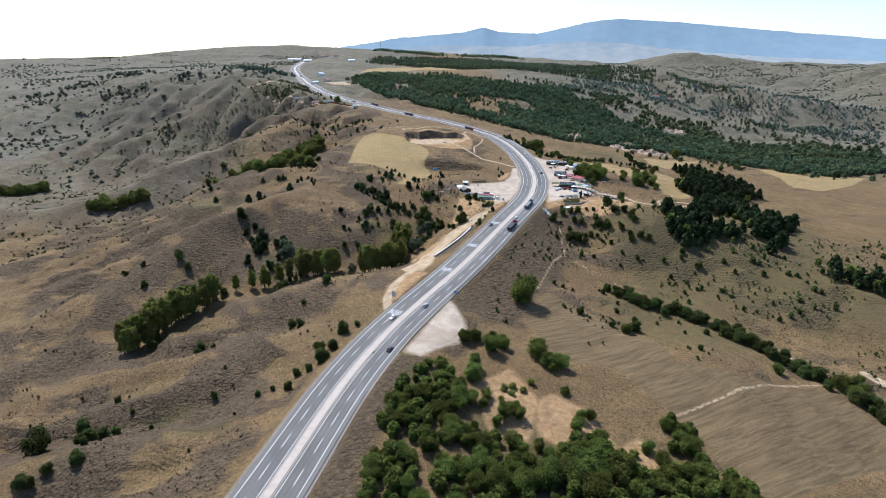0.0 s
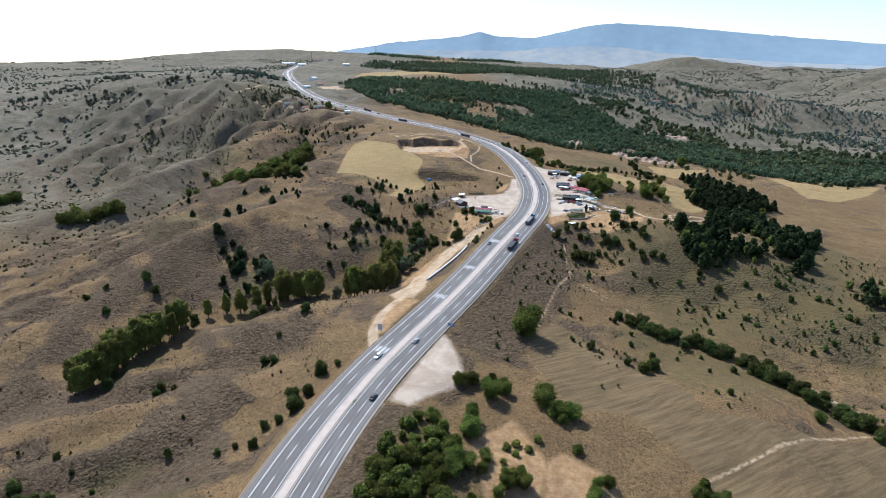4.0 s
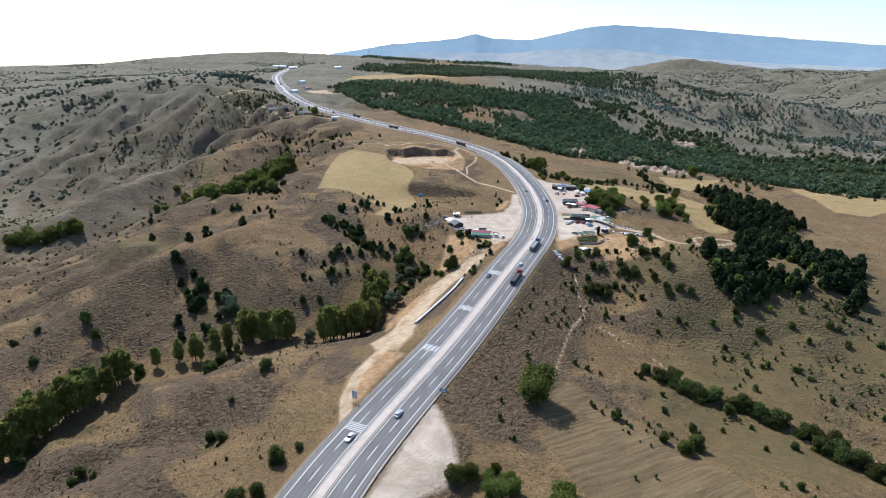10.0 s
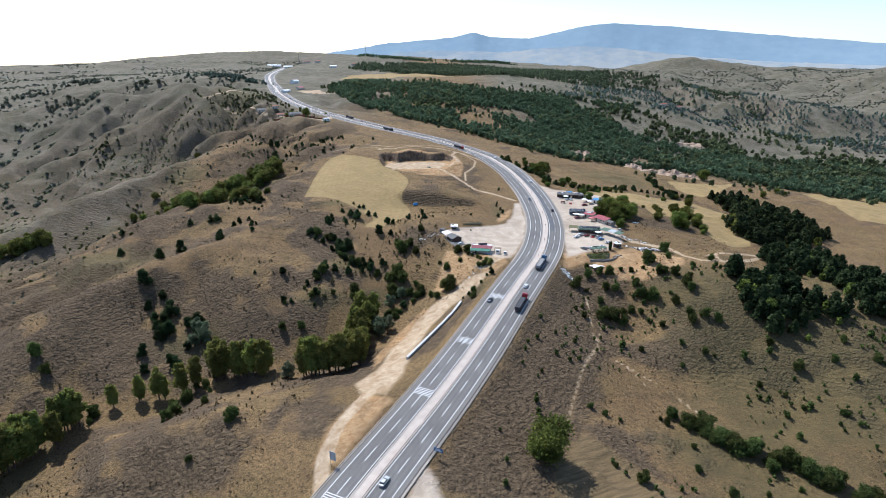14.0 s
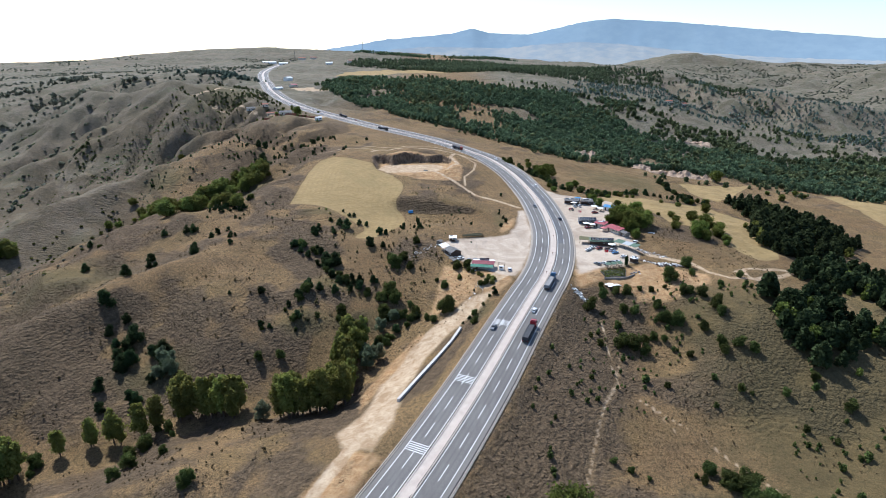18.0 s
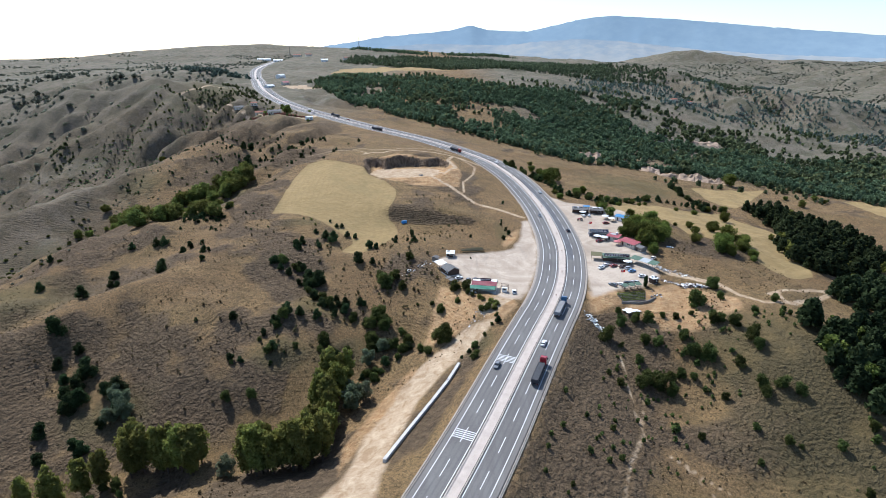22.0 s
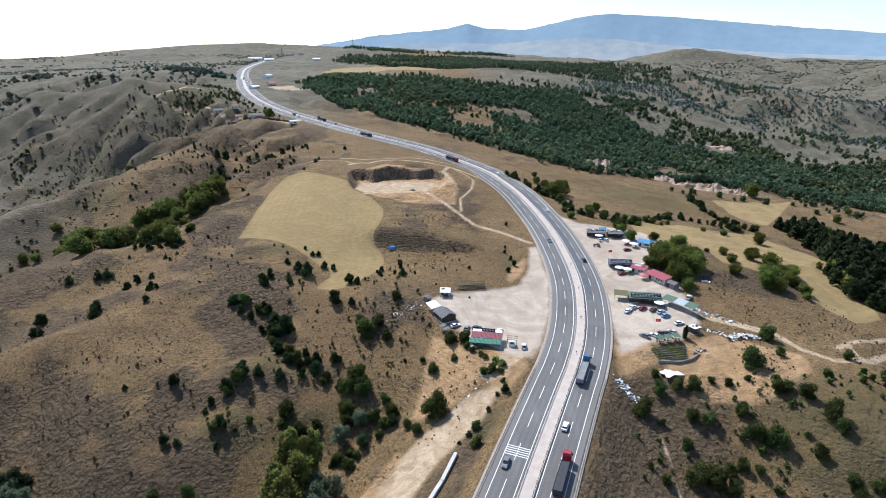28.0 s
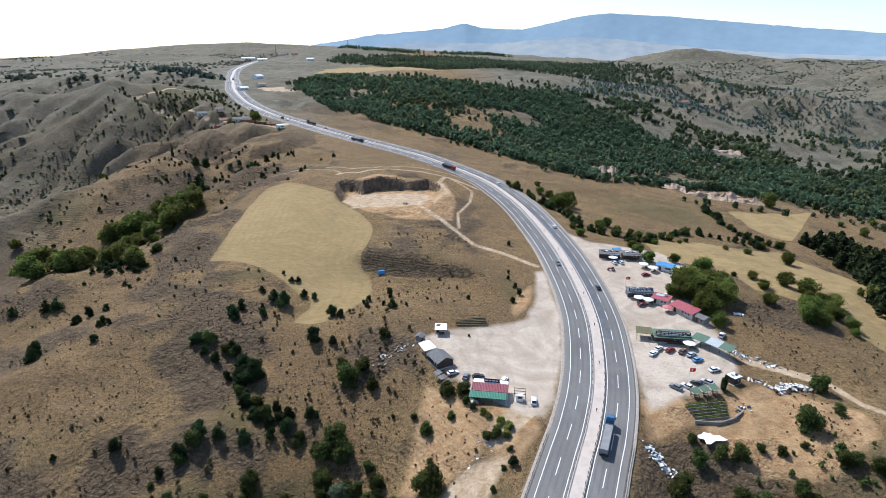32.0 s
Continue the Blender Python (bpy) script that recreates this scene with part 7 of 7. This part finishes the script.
# kiosk, shelters, flags and the terraced garden
kiosk = tagged(new("kiosk"), "small brown kiosk with a white roof on the yard", "kiosk")
walls(kiosk, 3.2, 3.0, 2.5, M["brown_wood"], True, 0.9, 1)
part("roof_slab", box(B(), (3.7, 3.5, 0.18), (0, 0, 2.5), bevel=0.04), M["white"], kiosk)
part("water_tank", rod(B(), (-0.6, 0.5, 2.68), (-0.6, 0.5, 3.5), 0.5, 12), M["white"], kiosk)
part("cooler_box", box(B(), (0.9, 0.7, 0.7), (0.7, -0.3, 2.68), bevel=0.04), M["grey_roof"], kiosk)
stand(kiosk, 117.6, 453.6, 25)
for x, y in ((101.4, 446.6), (104.7, 447.4), (108.0, 448.2)):
    stand(canopy(2.5, 2.2, 2.2, M["green_sheet"], "little green-roofed picnic shelter above the garden", "picnic_shelter"), x, y, 14)["group"] = "picnic shelters"
    table_set(x, y, 10)


def flag(x, y, h):
    ob = tagged(new("flagpole"), "tall pole flying a red flag at the stalls", "flagpole")
    part("pole", rod(B(), (0, 0, -0.4), (0, 0, h), 0.06, 8, 0.035), M["white"], ob)
    bm = B()
    n = 8
    vs = [[bm.verts.new((0.05 + 1.9 * i / n, 0.16 * math.sin(i * 1.1) * i / n, h - 0.1 - 1.25 * j - 0.10 * i / n)) for i in range(n + 1)] for j in (0, 1)]
    for i in range(n):
        bm.faces.new((vs[0][i], vs[0][i + 1], vs[1][i + 1], vs[1][i]))
    bmesh.ops.solidify(bm, geom=bm.faces, thickness=0.02)
    f = part("flag", bm, M["red"], ob)
    part("emblem", rod(B(), (0.75, 0.02, h - 0.72), (0.75, -0.09, h - 0.72), 0.3, 14), M["white"], f)
    stand(ob, x, y)


flag(99.4, 448.4, 9.5)
flag(103.2, 521.5, 7.5)
plant("juniper", 112.0, 449.2, 6.5, "", 0.45)["label"] = "narrow dark cypress at the edge of the yard"
garden = tagged(new("terraced_garden"), "terraced vegetable garden with dark planted rows", "garden")
ring = np.random.default_rng(8)
for i in range(6):
    y = 443.4 - 1.35 * i
    x0, x1 = 96.2 + 0.2 * i, 110.5 - 0.5 * i
    L = x1 - x0
    xm = (x0 + x1) / 2
    z = float(land([xm], [y])[0])
    bed = part("bed_edge", box(B(), (L, 0.22, 0.9), (0, 0, -0.5), bevel=0.03), M["stone_wall"], garden)
    bed.matrix_basis = pose(xm, y - 0.5, z, 0, 0, 8)
    row = part("planted_bed", box(B(), (L - 0.2, 0.75, 0.5), (0, 0, -0.25), bevel=0.08), M["soil_box"], garden)
    row.matrix_basis = pose(xm, y, z + 0.12, 0, 0, 8)
    for q in range(12):
        c = np.column_stack([ring.normal(0, 0.22, 14), ring.normal(0, 0.18, 14), ring.uniform(0.12, 0.6, 14)])
        v, f = clumps(c, ring.uniform(0.16, 0.34, 14), ring)
        crop = mesh_part("plant", v.tolist(), f.tolist(), M["oak"], row)
        crop.location = (-L / 2 + (q + 0.5) * L / 12, 0, 0)
line = np.array([(96.4, 435.1), (103.4, 434.0), (109.6, 436.3), (113.5, 439.3)])
wall2 = tagged(new("retaining_wall"), "low rough stone wall below the garden", "stone wall")
for a, b in zip(line[:-1], line[1:]):
    d = b - a
    L = float(np.hypot(*d))
    m = (a + b) / 2
    seg = part("wall_segment", box(B(), (L, 0.5, 1.9), (0, 0, -1.0), bevel=0.08), M["stone_wall"], wall2)
    seg.matrix_basis = pose(m[0], m[1], float(land([m[0]], [m[1]])[0]), 0, 0, math.degrees(math.atan2(d[1], d[0])))


def debris(name, pts, n, seed, mats, label, size=(0.4, 1.6), high=0.8, cat="rubble"):
    """A heap of tilted slabs, boards and sacks."""
    ob = tagged(new(name), label, cat)
    r = random.Random(seed)
    for i in range(n):
        a, b = r.choice(list(zip(pts[:-1], pts[1:]))) if len(pts) > 1 else (pts[0], pts[0])
        t = r.random()
        x, y = a[0] + (b[0] - a[0]) * t + r.gauss(0, 1.1), a[1] + (b[1] - a[1]) * t + r.gauss(0, 1.1)
        z = float(land([x], [y])[0])
        m = r.choice(mats)
        s = r.uniform(*size)
        bm = box(B(), (s, s * r.uniform(0.3, 0.9), r.uniform(0.1, 0.5) * high), (x, y, z - 0.1 + r.random() * 0.35 * high), (r.uniform(-30, 30), r.uniform(-30, 30), r.uniform(0, 180)), bevel=0.04)
        part("board" if m == "brown_wood" else "piece", bm, M[m], ob)
    return ob


debris("rubble_heap", [(129, 448), (134, 450), (141, 451)], 130, 3, ["white", "concrete", "stone_wall", "brown_wood", "concrete"], "heap of pale building rubble and scrap boards", (0.5, 1.9), 1.6)
debris("rubble_heap", [(126.5, 474), (132, 470.5), (140, 465)], 70, 4, ["white", "concrete", "stone_wall"], "line of white stones and scrap along the slope")
debris("rubble_heap", [(123.5, 455.5), (127.5, 453)], 26, 5, ["white", "brown_wood", "concrete"], "scattered white scrap beside the kiosk")
debris("litter", [(78.5, 426), (81.5, 422.5), (84.4, 418.5)], 90, 6, ["white", "white", "grey_roof", "translucent"], "white litter and sacks tipped down the bank", (0.4, 1.3), 0.7, "litter")
debris("litter", [(30, 436), (31.5, 430), (27, 424)], 30, 7, ["white", "concrete", "stone_wall"], "scattered stones and litter beside the dirt track", (0.3, 0.9), 0.6, "litter")
debris("rubble_heap", [(-4, 476), (2, 482), (9, 486)], 36, 9, ["concrete", "stone_wall", "stone_wall"], "line of pale stones below the huts", (0.5, 1.3), 0.7)
tarp = tagged(new("tarpaulin"), "crumpled white tarpaulin lying on bare soil", "tarpaulin")
bm = B()
bmesh.ops.create_grid(bm, x_segments=14, y_segments=10, size=1)
tr = random.Random(2)
for v in bm.verts:
    edge = 1 + 0.16 * math.sin(5 * math.atan2(v.co.y, v.co.x))
    v.co.x, v.co.y = v.co.x * 3.4 * edge, v.co.y * 2.3 * edge
    v.co.z = 0.16 + tr.uniform(-0.09, 0.12)
bmesh.ops.solidify(bm, geom=bm.faces, thickness=0.03)
part("sheet", bm, M["white"], tarp)
stand(tarp, 98.8, 429.4, 15, 0.15)
tarp2 = copy_thing(tarp, Matrix())
stand(tarp2, 145, 502, -30, 0.1).scale = (0.55, 0.5, 0.8)
tarp2["label"] = "pale plastic sheet lying on the dry slope"
heap = debris("blue_sacks", [(113.6, 440.2), (115.2, 441.0)], 16, 11, ["sign_blue", "white", "grey_roof"], "pile of blue and white sacks at the wall end", (0.5, 1.2), 1.1, "sacks")
dump = debris("dark_drum", [(1.5, 634), (2.2, 634.6)], 5, 12, ["grey_roof"], "dark scrap metal lying in the quarry", (1.2, 2.2), 1.5, "scrap")
blue = tagged(new("tent"), "small bright blue tent on dry grass", "tent")
part("cover", prism(B(), [(-1.4, 0), (1.4, 0), (0.5, 1.5), (-0.5, 1.5)], -1.6, 1.6), M["blue_roof"], blue)
part("ridge_pole", rod(B(), (-1.7, 0, 1.5), (1.7, 0, 1.5), 0.04, 6), M["steel"], blue)
stand(blue, -7.6, 552.1, 20)

# the yard on the downhill carriageway's side
stand(gable_house(7.5, 6.2, 2.6, M["brown_wood"], M["grey_roof"], "old wooden house with a grey gabled roof", 1.5, 2), 19.4, 471.4, -62)
ob = canopy(6.5, 4.2, 2.6, M["white"], "white sheet-roofed shelter beside the wooden house", "white_shelter")
stand(ob, 14.6, 478.4, -68)
stand(flat_stall(4.2, 2.8, 2.3, M["cream"], M["white"], "small white-roofed shed at the yard's edge", None, 2, "shed"), 20.2, 492.0, -4)
stand(gable_house(2.6, 2.6, 2.2, M["stone_wall"], M["grey_roof"], "tiny grey shed beside the yard", 0.5, 1), 12.0, 486.6, 60)
for x, y in ((18.2, 463.4), (19.8, 460.6), (21.6, 457.6)):
    stand(canopy(2.1, 2.1, 2.0, M["grey_roof"], "small grey-roofed shelter on the slope's edge", "picnic_shelter"), x, y, -60)["group"] = "grey shelters"
shop = tagged(new("roadside_restaurant"), "roadside restaurant with maroon roof and green awning", "restaurant")
walls(shop, 11.5, 4.6, 2.8, M["cream"], True, 1.2, 4)
part("roof_sheet", corrugated(B(), -6.0, 6.0, -2.5, 2.75, 1.4, 3.45), M["maroon_roof"], shop)
part("flat_roof", box(B(), (11.6, 2.6, 0.2), (0, 2.6, 3.1), bevel=0.03), M["white"], shop)
part("awning", corrugated(B(), -6.4, 5.6, -5.6, 2.15, -2.55, 2.65), M["bright_green"], shop)
for x in (-6, -2.2, 1.6, 5.2):
    part("awning_post", rod(B(), (x, -5.4, -0.7), (x, -5.4, 2.1), 0.06, 6), M["steel"], shop)
board2 = part("signboard", box(B(), (5.2, 0.15, 1.3), (0.4, 2.2, 3.3), bevel=0.03), M["sign_dark"], shop)
for i in range(4):
    part("lettering_bar", box(B(), (0.9, 0.03, 0.4), (-1.4 + 1.15 * i, 2.11, 3.75)), M["white"], board2)
part("terrace_floor", box(B(), (12.4, 3.4, 0.9), (-0.3, -4.0, -0.85), bevel=0.05), M["concrete"], shop)
stand(shop, 35.2, 451.6, -11, 0.1)
frame_ = tagged(new("frame_booth"), "open timber frame around a small white booth", "booth")
for x in (-1.8, 1.8):
    for y in (-1.6, 1.6):
        part("post", rod(B(), (x, y, -0.4), (x, y, 3.2), 0.07, 6), M["brown_wood"], frame_)
for y in (-1.6, 0, 1.6):
    part("beam", box(B(), (3.9, 0.12, 0.14), (0, y, 3.1)), M["brown_wood"], frame_)
part("booth", box(B(), (2.4, 1.8, 2.2), (0, -0.3, -0.05), bevel=0.08), M["white"], frame_)
part("hatch", box(B(), (1.4, 0.06, 0.8), (0, -1.24, 1.1), bevel=0.02), M["glass"], frame_)
stand(frame_, 44.6, 448.6, -11)
plant("bush", 21.0, 454.4, 5.2, "", 1.1), plant("bush", 26.6, 452.6, 5.0, "", 1.1)
plot = tagged(new("garden_plot"), "fenced garden plot of bare brown soil", "garden")
for i in range(4):
    part("bed", box(B(), (12.5, 0.8, 0.35), (0, -2.2 + 1.4 * i, -0.12), bevel=0.1), M["soil_box"], plot)
for y in (-3.1, 3.1):
    part("fence_rail", box(B(), (13.4, 0.07, 0.08), (0, y, 0.7)), M["brown_wood"], plot)
    for x in np.linspace(-6.6, 6.6, 6):
        part("fence_post", rod(B(), (x, y, -0.5), (x, y, 0.95), 0.06, 6), M["brown_wood"], plot)
stand(plot, 32.5, 497.8, 2, 0.15)
tractor = tagged(new("tractor"), "small dark tractor standing by the road edge", "tractor")
part("hood", box(B(), (0.8, 1.7, 0.7), (0, 0.9, 0.75), bevel=0.08), M["red_roof"], tractor)
part("seat", box(B(), (0.6, 0.5, 0.5), (0, -0.6, 0.9), bevel=0.05), M["tyre"], tractor)
part("axle", box(B(), (1.5, 0.3, 0.3), (0, -0.7, 0.6)), M["tyre"], tractor)
for x in (-0.8, 0.8):
    wheel(tractor, x, -0.7, 0.75, 0.4)
    wheel(tractor, x * 0.8, 1.5, 0.42, 0.28)
stand(tractor, 104.4, 544.6, 80)

# houses farther up the road
for x, y, L, D, rz, roof, lab in ((-176, 896, 15, 8, 25, "grey_roof", "long white house behind trees beside the road"), (-203, 928, 10, 7, 15, "roof_tile", "white farmhouse with a red tiled roof"),
                                  (-238, 958, 11, 7, 35, "grey_roof", "low pale farm building on the hillside"), (-219, 962, 8, 6, 20, "roof_tile", "small white house with a tiled roof"),
                                  (-134, 889, 8, 4, 40, "white", "low pale-roofed shed beside the road"), (-256, 1180, 16, 8, 60, "white", "pale roadside building at the far lay-by"),
                                  (-236, 1206, 12, 8, 50, "red_roof", "red-roofed roadside building in the distance"), (-276, 1338, 18, 10, 70, "white", "white roadside building far up the road"),
                                  (-500, 2215, 30, 14, 10, "white", "large white building at the far hilltop village"), (-560, 2300, 26, 14, 30, "white", "white building at the far hilltop village"),
                                  (-440, 2240, 24, 12, 0, "roof_tile", "tiled house at the far hilltop village"), (-610, 2420, 34, 16, 15, "white", "white hall at the far hilltop village"),
                                  (-390, 2180, 20, 12, 20, "roof_tile", "tiled house at the far hilltop village"), (-300, 1960, 20, 12, 10, "white", "white farm building on the far fields"),
                                  (-240, 1990, 18, 11, 40, "roof_tile", "farmhouse on the far fields"), (478, 1318, 14, 9, 10, "roof_tile", "red-roofed house above the forest"),
                                  (504, 1308, 12, 8, 30, "roof_tile", "red-roofed house above the forest"), (430, 905, 9, 6, 20, "roof_tile", "red-roofed hut among the trees")):
    h = gable_house(L, D, 3.2 if L < 17 else 5.5, M["cream"] if roof != "white" else M["white"], M[roof], lab, D * 0.22, 3)
    stand(h, x, y, rz, 0.3)
yard_wall = tagged(new("yard_wall"), "long low brown wall in front of the roadside house", "wall")
for i in range(6):
    a, b = np.array([-214 + 13 * i, 886 + 2.0 * i]), np.array([-201 + 13 * i, 888 + 2.0 * i])
    m = (a + b) / 2
    seg = part("wall_segment", box(B(), (13.2, 0.4, 3.2), (0, 0, -1.6), bevel=0.05), M["roof_tile"], yard_wall)
    seg.matrix_basis = pose(m[0], m[1], float(land([m[0]], [m[1]])[0]) + 0.4, 0, 0, 8.7)


def mast(x, y, h, label):
    ob = tagged(new("radio_mast"), label, "mast")
    for sx in (-1, 1):
        for sy in (-1, 1):
            part("leg", rod(B(), (sx * 2.2, sy * 2.2, -1), (sx * 0.4, sy * 0.4, h), 0.22, 5), M["grey_roof"], ob)
    for i in range(9):
        z0, z1 = h * i / 9, h * (i + 1) / 9
        w0, w1 = 2.2 - 1.8 * i / 9, 2.2 - 1.8 * (i + 1) / 9
        part("brace", rod(rod(B(), (-w0, -w0, z0), (w1, -w1, z1), 0.12, 4), (w0, w0, z0), (-w1, w1, z1), 0.12, 4), M["grey_roof"], ob)
    stand(ob, x, y)


mast(-249, 2402, 46, "tall lattice radio mast on the far ridge")
mast(-520, 2480, 40, "lattice radio mast beyond the hilltop village")
